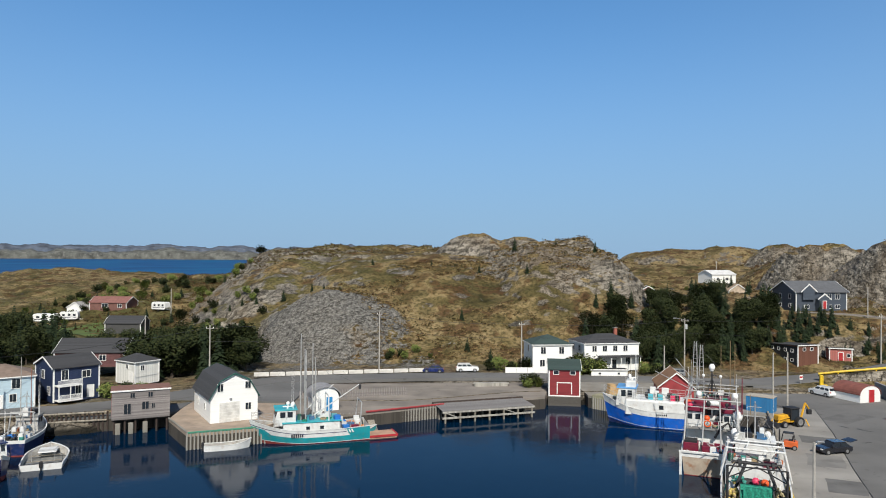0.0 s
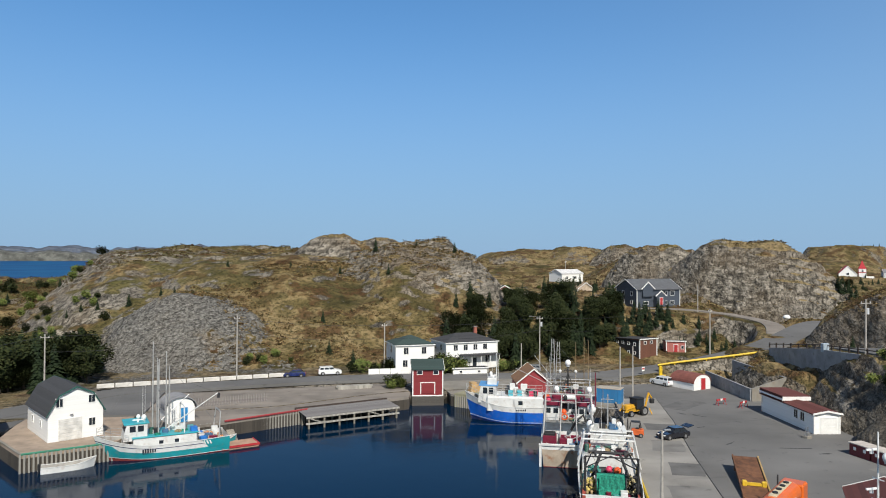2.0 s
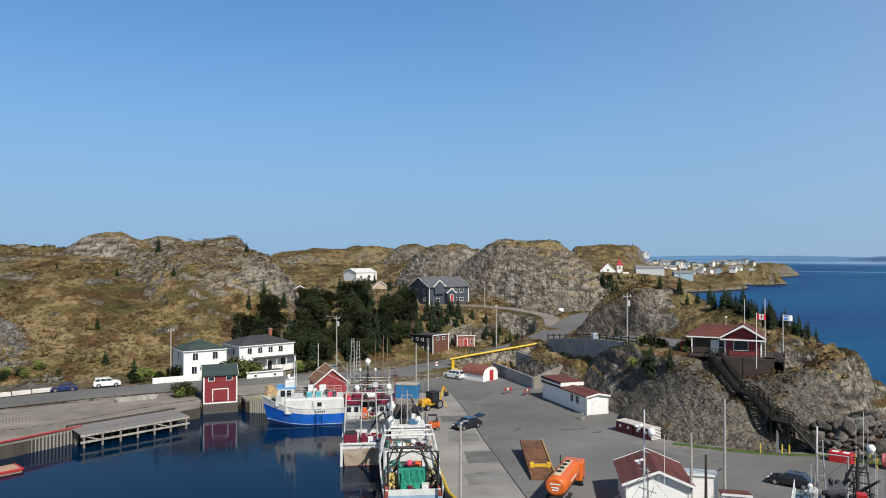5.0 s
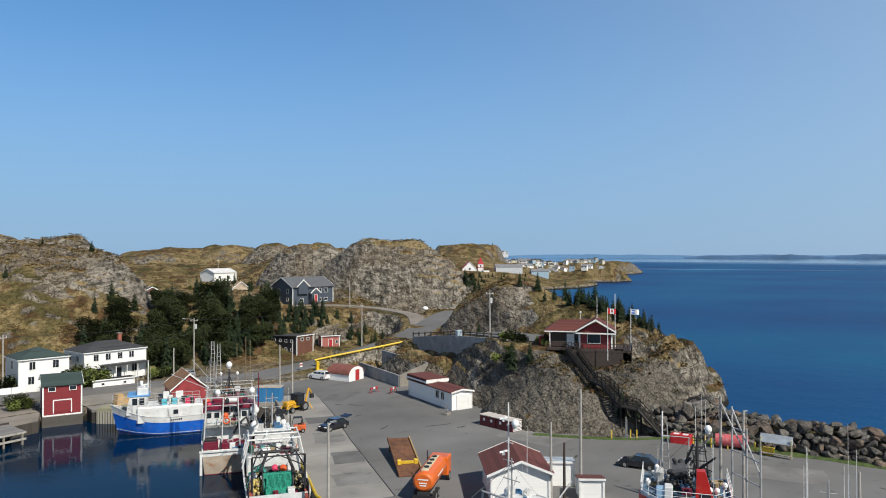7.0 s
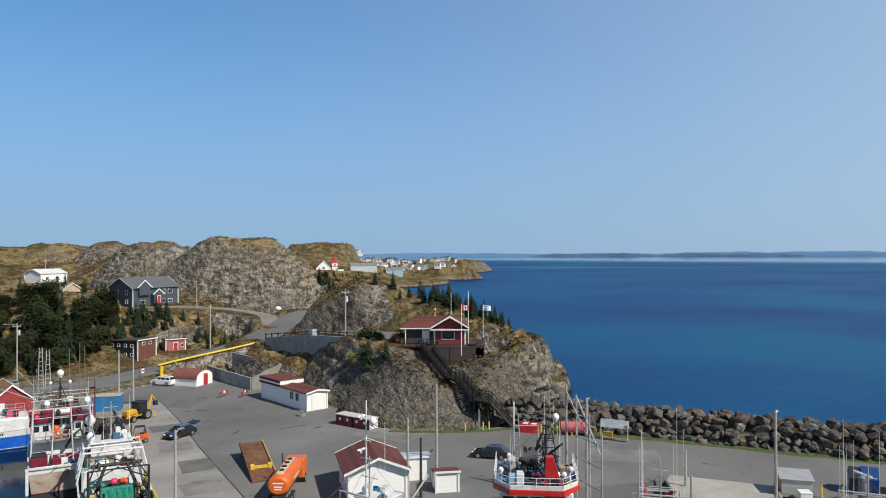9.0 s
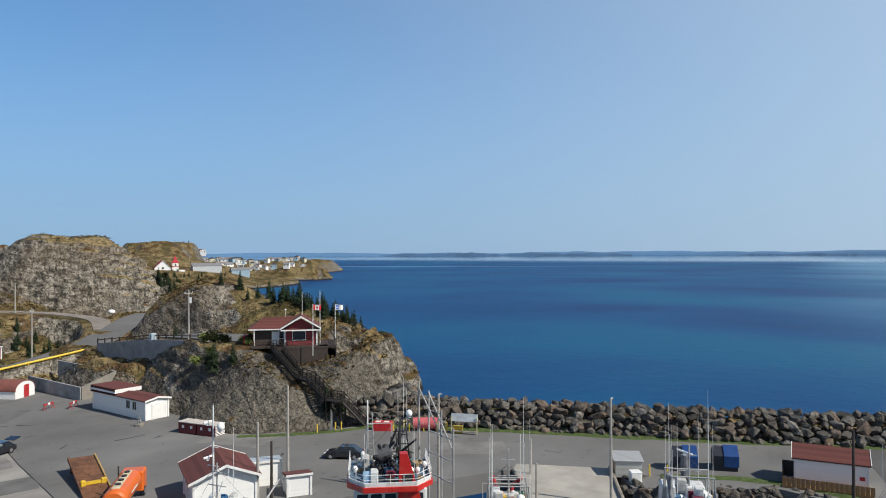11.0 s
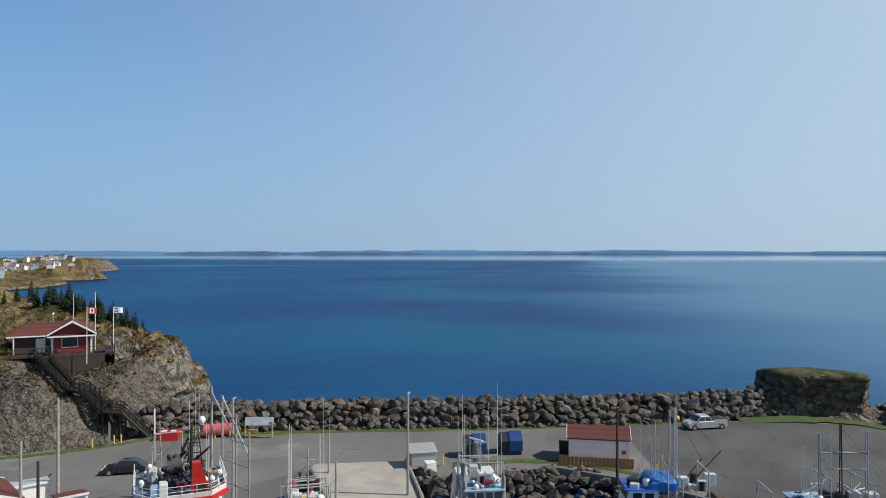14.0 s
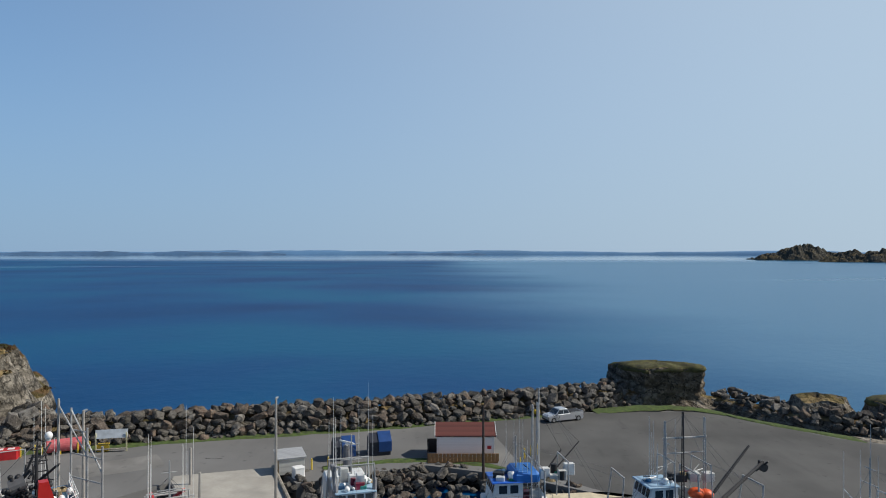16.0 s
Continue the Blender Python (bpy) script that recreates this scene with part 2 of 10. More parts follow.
def make_land(name="rock_land", tone=1.0):
    m, nt, p, g = start(name)
    co = nt.nodes.new("ShaderNodeTexCoord").outputs["Object"]
    nz = nt.nodes.new("ShaderNodeSeparateXYZ")
    nt.links.new(g.outputs["Normal"], nz.inputs[0])
    po = nt.nodes.new("ShaderNodeSeparateXYZ")
    nt.links.new(co, po.inputs[0])
    big, mid, fine = tex(nt, co, 0.018, 6), tex(nt, co, 0.11, 8), tex(nt, co, 1.1, 9)
    beds = tex(nt, co, 1.0, 9, stretch=(9, 3.0, 1.2), lie=(9, -7, 28))
    joints = tex(nt, co, 1.0, 7, stretch=(0.9, 3.0, 2.6), lie=(-14, 10, -15))
    stone = ramp(nt, beds, [(q, tuple(tone * v for v in c)) for q, c in ((0.32, (0.045, 0.041, 0.035)), (0.43, (0.155, 0.138, 0.112)), (0.53, (0.265, 0.238, 0.195)), (0.70, (0.41, 0.372, 0.312)))])
    stone = mixc(nt, calc(nt, 'MULTIPLY', stepup(nt, joints, 0.50, 0.64), 0.8), stone, (0.035, 0.032, 0.027))
    stone = mixc(nt, calc(nt, 'MULTIPLY', stepup(nt, fine, 0.50, 0.64), 0.42), stone, (0.045, 0.041, 0.034))
    stone = mixc(nt, calc(nt, 'MULTIPLY', stepup(nt, tex(nt, co, 0.05, 6), 0.44, 0.64), 0.55), stone, (0.15, 0.112, 0.072))
    stone = mixc(nt, calc(nt, 'MULTIPLY', stepup(nt, tex(nt, co, 0.03, 5), 0.54, 0.66), 0.5), stone, (0.17, 0.16, 0.145))
    # the grey slaty mound below the harbour hill
    mound = around(nt, po, -31, 173, 26, 15, calc(nt, 'MULTIPLY_ADD', fine, 0.9, calc(nt, 'MULTIPLY_ADD', mid, 1.9, -0.9)))
    slate = ramp(nt, tex(nt, co, 1.0, 13, stretch=(0.8, 0.7, 0.35), lie=(12, -14, 20)), [(0.32, (0.034, 0.033, 0.031)), (0.44, (0.10, 0.098, 0.092)), (0.56, (0.165, 0.161, 0.15)), (0.72, (0.25, 0.245, 0.23))])
    stone = mixc(nt, calc(nt, 'MULTIPLY', mound, 0.85), stone, slate)
    # dark cracks and rubble
    crack = calc(nt, 'ABSOLUTE', calc(nt, 'SUBTRACT', tex(nt, co, 1.0, 6, stretch=(3.2, 2.0, 1.4), lie=(20, -12, 35)), 0.5))
    stone = mixc(nt, calc(nt, 'MULTIPLY', stepup(nt, crack, 0.022, 0.004), 0.75), stone, (0.02, 0.019, 0.017))
    rubble = tex(nt, co, 2.6, 10)
    stone = mixc(nt, calc(nt, 'MULTIPLY', stepup(nt, rubble, 0.52, 0.60), 0.36), stone, (0.05, 0.045, 0.038))
    stone = mixc(nt, calc(nt, 'MULTIPLY', stepup(nt, rubble, 0.44, 0.36), 0.28), stone, tuple(tone * v for v in (0.42, 0.39, 0.34)))
    # loose scree on the mound by the yard
    scree = ramp(nt, tex(nt, co, 3.2, 12), [(0.35, (0.042, 0.038, 0.032)), (0.5, (0.102, 0.092, 0.076)), (0.66, (0.18, 0.163, 0.136))])
    stone = mixc(nt, calc(nt, 'MULTIPLY', around(nt, po, 82, 74, 21, 13), 0.85), stone, scree)
    turf = ramp(nt, mid, [(0.28, (0.038, 0.035, 0.014)), (0.40, (0.088, 0.072, 0.03)), (0.48, (0.145, 0.112, 0.048)), (0.56, (0.26, 0.195, 0.098)), (0.63, (0.15, 0.098, 0.045)), (0.72, (0.075, 0.043, 0.023))])
    turf = mixc(nt, calc(nt, 'MULTIPLY', stepup(nt, tex(nt, co, 0.035, 4), 0.50, 0.62), 0.6), turf, (0.3, 0.228, 0.122))
    # rusty heath and, lower down, olive scrub
    turf = mixc(nt, calc(nt, 'MULTIPLY', stepup(nt, tex(nt, co, 0.16, 8), 0.52, 0.60), 0.8), turf, (0.085, 0.045, 0.022))
    turf = mixc(nt, calc(nt, 'MULTIPLY', stepup(nt, tex(nt, co, 0.09, 7), 0.56, 0.64), 0.6), turf, (0.095, 0.08, 0.033))
    turf = mixc(nt, calc(nt, 'MULTIPLY', calc(nt, 'MULTIPLY', around(nt, po, -105, 235, 120, 50), stepup(nt, tex(nt, co, 0.06, 6), 0.40, 0.56)), 0.75), turf, (0.085, 0.085, 0.03))
    turf = mixc(nt, calc(nt, 'MULTIPLY', stepup(nt, fine, 0.48, 0.62), 0.6), turf, (0.035, 0.034, 0.013))
    # turf lies on the flatter ground, in uneven patches; bare rock on steep faces, summits and by the sea
    cover = calc(nt, 'ADD', calc(nt, 'MULTIPLY', nz.outputs[2], 2.0), calc(nt, 'MULTIPLY', calc(nt, 'ADD', calc(nt, 'ADD', mid, big), beds), 0.85))
    cover = calc(nt, 'ADD', cover, calc(nt, 'MULTIPLY', around(nt, po, 122, 112, 44, 24), 0.35))
    cover = calc(nt, 'ADD', cover, calc(nt, 'MULTIPLY', around(nt, po, 8, 184, 40, 16), 0.25))
    bare = calc(nt, 'ADD', calc(nt, 'MULTIPLY', mound, 0.62), calc(nt, 'MULTIPLY', around(nt, po, 60, 222, 42, 18), 0.35))
    bare = calc(nt, 'ADD', bare, calc(nt, 'MULTIPLY', around(nt, po, -22, 242, 85, 50, mid), 0.13))
    bare = calc(nt, 'ADD', bare, calc(nt, 'MULTIPLY', around(nt, po, 108, 122, 15, 9, mid), 0.7))
    bare = calc(nt, 'ADD', bare, calc(nt, 'MULTIPLY', around(nt, po, 82, 71, 16, 11, mid), 0.9))
    bare = calc(nt, 'ADD', bare, calc(nt, 'MULTIPLY', stepup(nt, po.outputs[2], 15, 27), 0.1))
    grass = stepup(nt, calc(nt, 'SUBTRACT', cover, bare), 2.76, 2.92)
    grass = calc(nt, 'MULTIPLY', grass, stepup(nt, po.outputs[2], -0.1, 0.4))
    col = mixc(nt, grass, stone, turf)
    # islands far out darkened, with their near sides' shade put into the colour
    col = mixc(nt, calc(nt, 'MULTIPLY', stepup(nt, po.outputs[0], 1200, 1500), 0.5), col, (0.03, 0.032, 0.026))
    wet = stepup(nt, po.outputs[2], -0.6, -1.7)
    col = mixc(nt, wet, col, (0.02, 0.019, 0.016))
    nt.links.new(col, p.inputs["Base Color"])
    p.inputs["Roughness"].default_value = 0.95
    p.inputs["Specular IOR Level"].default_value = 0.12
    rough = calc(nt, 'ADD', calc(nt, 'SUBTRACT', beds, calc(nt, 'MULTIPLY', joints, 0.6)), calc(nt, 'ADD', calc(nt, 'MULTIPLY', fine, 0.4), calc(nt, 'MULTIPLY', stepup(nt, crack, 0.0, 0.03), 0.12)))
    loose = calc(nt, 'MULTIPLY', mound, 0.45)
    rough = calc(nt, 'ADD', calc(nt, 'MULTIPLY', rough, calc(nt, 'SUBTRACT', 1.0, loose)), calc(nt, 'MULTIPLY', tex(nt, co, 0.8, 12), loose))
    bumpy(nt, p, rough, 1.0, 1.4)
    return m


def make_water():
    m, nt, p, g = start("water")
    co = nt.nodes.new("ShaderNodeTexCoord").outputs["Object"]
    sp = nt.nodes.new("ShaderNodeSeparateXYZ")
    nt.links.new(co, sp.inputs[0])
    # sheltered water west of the quay is smooth; the open sea is ruffled, with calm lanes far out
    open_sea = stepup(nt, calc(nt, 'SUBTRACT', sp.outputs[0], calc(nt, 'MULTIPLY', sp.outputs[1], 0.35)), 30, 70)
    far_bay = stepup(nt, sp.outputs[1], 250, 500)
    ruffled = calc(nt, 'MAXIMUM', open_sea, far_bay)
    wide = tex(nt, co, 1.0, 5, stretch=(150, 170, 150), lie=(0, 0, 20))
    lanes = tex(nt, co, 1.0, 3, stretch=(170, 2200, 170), lie=(0, 0, 14))
    out_there = stepup(nt, sp.outputs[0], 350, 1300)
    calm = calc(nt, 'MULTIPLY', stepup(nt, lanes, 0.60, 0.74), out_there)
    calm = calc(nt, 'MAXIMUM', calm, stepup(nt, calc(nt, 'ADD', sp.outputs[0], calc(nt, 'MULTIPLY', lanes, 900)), 2300, 3000))
    # broad slicks, more towards the sunward south; they carry the sea's brighter sheen there
    slick_sheen = stepup(nt, calc(nt, 'ADD', tex(nt, co, 1.0, 4, stretch=(260, 420, 260), lie=(0, 0, -15)), calc(nt, 'MULTIPLY', sp.outputs[1], -0.0036)), 0.4, 1.05)
    slick_sheen = calc(nt, 'MULTIPLY', slick_sheen, ruffled)
    calm_col = ramp(nt, wide, [(0.3, (0.0002, 0.009, 0.027)), (0.7, (0.0003, 0.014, 0.038))])
    sea_col = ramp(nt, wide, [(0.36, (0.001, 0.031, 0.120)), (0.5, (0.001, 0.052, 0.158)), (0.64, (0.001, 0.077, 0.174))])
    # sun-side sky reflection is put into the base colour as paler blue
    sea_col = mixc(nt, slick_sheen, sea_col, (0.006, 0.108, 0.225))
    nt.links.new(mixc(nt, ruffled, calm_col, sea_col), p.inputs["Base Color"])
    p.inputs["IOR"].default_value = 1.33
    rough = calc(nt, 'MULTIPLY', ruffled, calc(nt, 'MULTIPLY_ADD', calm, -0.36, 0.4))
    rough = calc(nt, 'MULTIPLY', rough, calc(nt, 'MULTIPLY_ADD', slick_sheen, -0.35, 1.0))
    nt.links.new(calc(nt, 'ADD', rough, 0.03), p.inputs["Roughness"])
    nt.links.new(calc(nt, 'ADD', calc(nt, 'ADD', calc(nt, 'MULTIPLY', calm, 0.16), calc(nt, 'MULTIPLY', slick_sheen, 0.42)), calc(nt, 'MULTIPLY_ADD', ruffled, -0.03, 0.14)), p.inputs["Specular IOR Level"])
    rip = calc(nt, 'ADD', tex(nt, co, 1.3, 3, stretch=(1, 2, 1)), calc(nt, 'MULTIPLY', tex(nt, co, 0.25, 2), 2.0))
    b = nt.nodes.new("ShaderNodeBump")
    b.inputs["Distance"].default_value = 0.1
    nt.links.new(calc(nt, 'MULTIPLY', calc(nt, 'MULTIPLY_ADD', ruffled, 0.55, 0.10), calc(nt, 'SUBTRACT', 1.0, calm)), b.inputs["Strength"])
    nt.links.new(rip, b.inputs["Height"])
    nt.links.new(b.outputs[0], p.inputs["Normal"])
    return m


def make_asphalt(name, base, scale=1.0):
    m, nt, p, g = start(name)
    co = nt.nodes.new("ShaderNodeTexCoord").outputs["Object"]
    big, streak, fine = tex(nt, co, 0.07 * scale, 6), tex(nt, co, 0.16, 6, stretch=(0.5, 2.5, 1)), tex(nt, co, 9.0, 3)
    lo, hi = tuple(c * 0.72 for c in base), tuple(c * 1.25 for c in base)
    col = ramp(nt, big, [(0.3, lo), (0.7, hi)])
    col = mixc(nt, calc(nt, 'MULTIPLY', stepup(nt, streak, 0.58, 0.75), 0.5), col, tuple(c * 0.55 for c in base))
    worn = tex(nt, co, 0.035 * scale, 8, stretch=(0.6, 1.4, 1))
    col = mixc(nt, calc(nt, 'MULTIPLY', stepup(nt, worn, 0.5, 0.62), 0.45), col, tuple(c * 1.5 for c in base))
    spots = tex(nt, co, 0.6, 6)
    col = mixc(nt, calc(nt, 'MULTIPLY', stepup(nt, spots, 0.62, 0.72), 0.6), col, tuple(c * 0.45 for c in base))
    col = mixc(nt, calc(nt, 'MULTIPLY', fine, 0.25), col, tuple(min(1, c * 1.5) for c in base))
    nt.links.new(col, p.inputs["Base Color"])
    p.inputs["Roughness"].default_value = 0.9
    p.inputs["Specular IOR Level"].default_value = 0.25
    bumpy(nt, p, fine, 0.4, 0.01)
    return m


# dark_rock: rock_land toned down, shade put into the colour of sea rocks and islands
rock_land, dark_rock, water = make_land(), make_land("dark_rock", 0.62), make_water()
asphalt = make_asphalt("asphalt", (0.142, 0.140, 0.136))
road_mat = make_asphalt("road_asphalt", (0.128, 0.127, 0.125))
gravel = make_asphalt("gravel", (0.2, 0.178, 0.155), 3)
concrete = plain("concrete", (0.235, 0.222, 0.195), 0.85, scale=0.4, relief=0.02, dirt=(0.2, 0.15, 0.1), dirt_amount=0.5)
grey_concrete = plain("grey_concrete", (0.27, 0.275, 0.28), 0.85, scale=0.5, relief=0.02, dirt=(0.12, 0.11, 0.1), dirt_amount=0.5)
white_paint = plain("white_paint", (0.78, 0.78, 0.76), 0.5, vary=0.06, dirt=(0.45, 0.42, 0.36), dirt_amount=0.2)
white_boards = boards("white_boards", (0.82, 0.82, 0.8), 0.14, wear=0.06, depth=0.008)
dark_shingle = boards("dark_shingle", (0.045, 0.046, 0.05), 0.2, rough=0.9, wear=0.3, dirt=(0.1, 0.1, 0.1))
green_shingle = boards("green_shingle", (0.035, 0.06, 0.055), 0.2, rough=0.9, wear=0.3, dirt=(0.08, 0.09, 0.09))
red_shingle = boards("red_shingle", (0.115, 0.034, 0.028), 0.2, rough=0.9, wear=0.3, dirt=(0.12, 0.05, 0.04))
red_boards = boards("red_boards", (0.22, 0.025, 0.03), 0.12, wear=0.2, dirt=(0.12, 0.03, 0.03))
red_paint = plain("red_paint", (0.42, 0.03, 0.035), 0.5)
navy_boards = boards("navy_boards", (0.011, 0.024, 0.07), 0.12, wear=0.15, dirt=(0.03, 0.04, 0.08))
paleblue_boards = boards("paleblue_boards", (0.45, 0.58, 0.66), 0.12, wear=0.1)
slate_boards = boards("slate_boards", (0.055, 0.07, 0.095), 0.12, wear=0.15, dirt=(0.1, 0.11, 0.13))
black_boards = boards("black_boards", (0.016, 0.018, 0.024), 0.16, True, wear=0.2, dirt=(0.05, 0.05, 0.055))
brown_boards = boards("brown_boards", (0.14, 0.06, 0.04), 0.16, True, wear=0.2, dirt=(0.09, 0.05, 0.035))
grey_boards = boards("grey_boards", (0.24, 0.22, 0.215), 0.15, False, 0.9, 0.5, (0.12, 0.1, 0.095), 0.03)
wood = boards("weathered_wood", (0.3, 0.27, 0.22), 0.2, True, 0.9, 0.45, (0.14, 0.12, 0.1))
dark_wood = plain("dark_wood", (0.05, 0.036, 0.03), 0.8, scale=2)
pole_wood = plain("pole_wood", (0.36, 0.34, 0.31), 0.85, scale=1.5, relief=0.01)
glass = plain("window_glass", (0.02, 0.026, 0.034), 0.12, vary=0.05, relief=0)
black = plain("black", (0.016, 0.016, 0.018), 0.6)
steel = plain("steel", (0.5, 0.5, 0.5), 0.4, 0.8)

# ---- the land: one sheet of hills, coves and sea bed ----
def bump(x, y, cx, cy, rx, ry, rot, h, core=0.0):
    """A rise of height h over an ellipse turned by rot degrees, flat within core of its radius."""
    c, s = math.cos(radians(rot)), math.sin(radians(rot))
    u, v = ((x - cx) * c + (y - cy) * s) / rx, (-(x - cx) * s + (y - cy) * c) / ry
    return h * (1 - smooth(core, 1.0, np.sqrt(u * u + v * v)))


def near_line(x, y, pts):
    """Distance to a line of x, y, z points, and the height along it."""
    best, high = np.full(np.shape(x), 1e9), np.zeros(np.shape(x))
    for (ax, ay, az_), (bx, by, bz) in zip(pts, pts[1:]):
        t = np.clip(((x - ax) * (bx - ax) + (y - ay) * (by - ay)) / ((bx - ax) ** 2 + (by - ay) ** 2), 0, 1)
        d = np.hypot(x - ax - t * (bx - ax), y - ay - t * (by - ay))
        high = np.where(d < best, az_ + t * (bz - az_), high)
        best = np.minimum(best, d)
    return best, high


SHORE_ROAD = [(-110, 92, 0.6), (-75, 106, 0.4), (-57, 113, 0.3), (-46, 124, 0.3), (-34, 138.5, 0.3), (-18, 143.5, 0.3), (5, 147, 0.3), (28, 146.5, 0.3), (48, 144, 0.2), (66, 142, 0.15)]
HILL_ROAD = [(64, 143, 0.1), (78, 144, 1.2), (89, 142.5, 3.2), (100, 142.5, 5.2), (112, 148, 7.0), (126, 158, 8.3), (140, 168, 8.2), (154, 174, 6.8)]
DRIVE = [(112, 152, 7.1), (119, 164, 8.4), (116, 176, 9.7), (107, 184.5, 10.6), (93, 187, 10.9)]
STAIR_LINE = [(87.6, 78.6, 9.0), (84.6, 71.4, 5.2), (83.3, 68.0, 4.6), (81.9, 63.8, 2.4), (82.4, 61.6, 1.6), (84.0, 58.6, -0.1)]
PLATEAU = [(101, 139, 5.4), (103, 126, 7.2), (99, 112, 9.0), (96, 98, 9.7), (95, 84, 9.9)]


def landform(x, y):
    far = np.hypot(x, y)
    n1, n2 = fbm(x / 60, y / 60, 4, 3), fbm(x / 17, y / 17, 4, 11)
    z = np.full(np.shape(x), -9.0)

    def lay(value):
        nonlocal z
        z = np.maximum(z, np.where(value > 0, value - 9 * (1 - smooth(0.0, 0.9, value)), -9.0))

    def fill(value):
        nonlocal z
        z = np.maximum(z, value)
    # low ground behind the harbour, out to the far bay
    edge = 119 + 10 * smooth(-10, 20, x) - 26 * smooth(-52, -110, x)
    low = 0.2 + smooth(155, 300, y) * 5 + smooth(0, 60, y - 215 - 0.3 * np.abs(x + 60)) * 4
    shore = smooth(-1, 3, y - edge) * smooth(690 + 60 * n1, 600 + 60 * n1, y - 0.25 * x) * smooth(170 + 0.3 * y, 120 + 0.3 * y, x)
    fill(-9 + (low + 9) * shore)
    yard = smooth(31, 36, x + 0.35 * (60 - y) * 0.0 - 0.32 * (y - 67)) * smooth(42, 50, y) * smooth(150, 145, y) * smooth(106, 99, x)
    fill(-9 + 8.7 * yard)
    # the rock hill over the harbour
    lay(bump(x, y, 0, 262, 104, 108, 0, 27.0, 0.22))
    lay(bump(x, y, 31, 240, 56, 84, 10, 28.2, 0.16))
    lay(bump(x, y, 25, 248, 34, 40, 0, 31.3, 0.1))
    lay(bump(x, y, 44, 222, 36, 52, 0, 26.0, 0.1))
    lay(bump(x, y, 42, 233, 22, 40, 10, 28.4, 0.2))
    lay(bump(x, y, 11, 252, 44, 44, 0, 34.0, 0.06))
    lay(bump(x, y, -48, 262, 52, 85, 0, 25.5, 0.2))
    lay(bump(x, y, -95, 300, 90, 110, 0, 15.5, 0.1))
    lay(bump(x, y, -26, 188, 33, 30, 4, 13.4, 0.12))
    # ground that climbs behind the trees to the grey house, and the barrens beyond
    lay(bump(x, y, 90, 232, 74, 84, -20, 12.0, 0.5))
    lay(bump(x, y, 130, 400, 150, 190, 0, 19.0, 0.3))
    lay(bump(x, y, 160, 480, 90, 80, 0, 31.0, 0.15))
    lay(bump(x, y, 187, 462, 60, 60, 0, 33.0, 0.15))
    lay(bump(x, y, 62, 500, 90, 70, 0, 27.0, 0.2))
    lay(bump(x, y, 205, 430, 44, 46, 0, 33.0, 0.12))
    lay(bump(x, y, 170, 300, 110, 80, 40, 28.0, 0.1))
    # the hill right of the road
    lay(bump(x, y, 149.5, 220, 33.5, 54, 30, 29.8, 0.17))
    lay(bump(x, y, 138, 256, 36, 36, 0, 28.4, 0.28))
    lay(bump(x, y, 180, 268, 42, 60, 30, 16.0, 0.2))
    # the headland with the red building
    lay(bump(x, y, 125, 129, 46, 33, 66, 17.0, 0.04))
    lay(bump(x, y, 118, 104, 41, 25, 82, 13.8, 0.05))
    lay(bump(x, y, 106, 92, 40, 20, 66, 10.0, 0.5))
    lay(bump(x, y, 93, 88, 32, 17.5, 80, 9.8, 0.5))
    lay(bump(x, y, 84.5, 77, 15.5, 15, 0, 9.2, 0.2))
    lay(bump(x, y, 117, 82, 13, 13, 40, 6.5, 0.45))
    lay(bump(x, y, 127.5, 78.5, 6.5, 4.5, 0, 2.6, 0.3))
    lay(bump(x, y, 146, 176, 56, 24, 56, 7.0, 0.3))
    lay(bump(x, y, 92, 120, 20, 11, 80, 5.0, 0.5))
    # shore of the next cove, the village and its cape
    lay(bump(x, y, 300, 352, 170, 48, 50, 8.5, 0.5))
    lay(bump(x, y, 420, 560, 180, 190, 30, 24.0, 0.2))
    lay(bump(x, y, 494, 567, 52, 60, -41, 36.5, 0.58))
    lay(bump(x, y, 660, 690, 300, 110, 40, 14.0, 0.5))
    lay(bump(x, y, 588, 480, 48, 17, -38, 9.5, 0.7))
    lay(bump(x, y, 862, 690, 152, 62, 20, 16.0, 0.66))
    # far sides of the bays, and the islands off the harbour mouth
    # the breakwater's core and the rock at its end
    brk, _ = near_line(x, y, [(84, 66, 0), (93, 48, 0), (99, 26, 0), (105, 0, 0), (115, -27, 0), (114, -44, 0), (101, -52, 0), (92, -66, 0), (80, -90, 0)])
    fill(2.1 - 1.0 * smooth(-38, -44, y) - np.maximum(brk - 0.8, 0) * 1.0)
    basin = np.interp(y, [-70, -25, -12, -5, 4.5, 13, 21, 30, 46], [60, 66, 71, 76, 79.5, 75.5, 77.5, 76, 66])
    lot = smooth(basin - 1.2, basin + 0.8, x) * smooth(108, 102, x + 0.2 * np.abs(y + 15)) * smooth(-70, -60, y) * smooth(46, 40, y)
    fill(-9 + 8.7 * lot)
    # ledges and broken rock
    rock = smooth(1.2, 7.0, z)
    rugged = rock * (1 - 0.8 * bump(x, y, 122, 116, 46, 30, 65, 1.0, 0.5)) * (1 - 0.75 * bump(x, y, 82, 72, 19, 17, 0, 1.0, 0.6)) * (1 - 0.6 * bump(x, y, -26, 178, 30, 26, 0, 1.0, 0.6))
    dip = x * 0.5 + y * 0.86
    ledge = fbm(dip / 14 + n1, (x * 0.86 - y * 0.5) / 46, 4, 31, True)
    z = z + rock * (n1 * 1.7 + n2 * 1.1 + ledge * 1.5 * smooth(40, 130, far)) * (1 + smooth(500, 2500, far) * 1.0)
    z = z + rugged * (fbm(x / 6, y / 6, 4, 51, True) * 0.75) * smooth(520, 260, far)
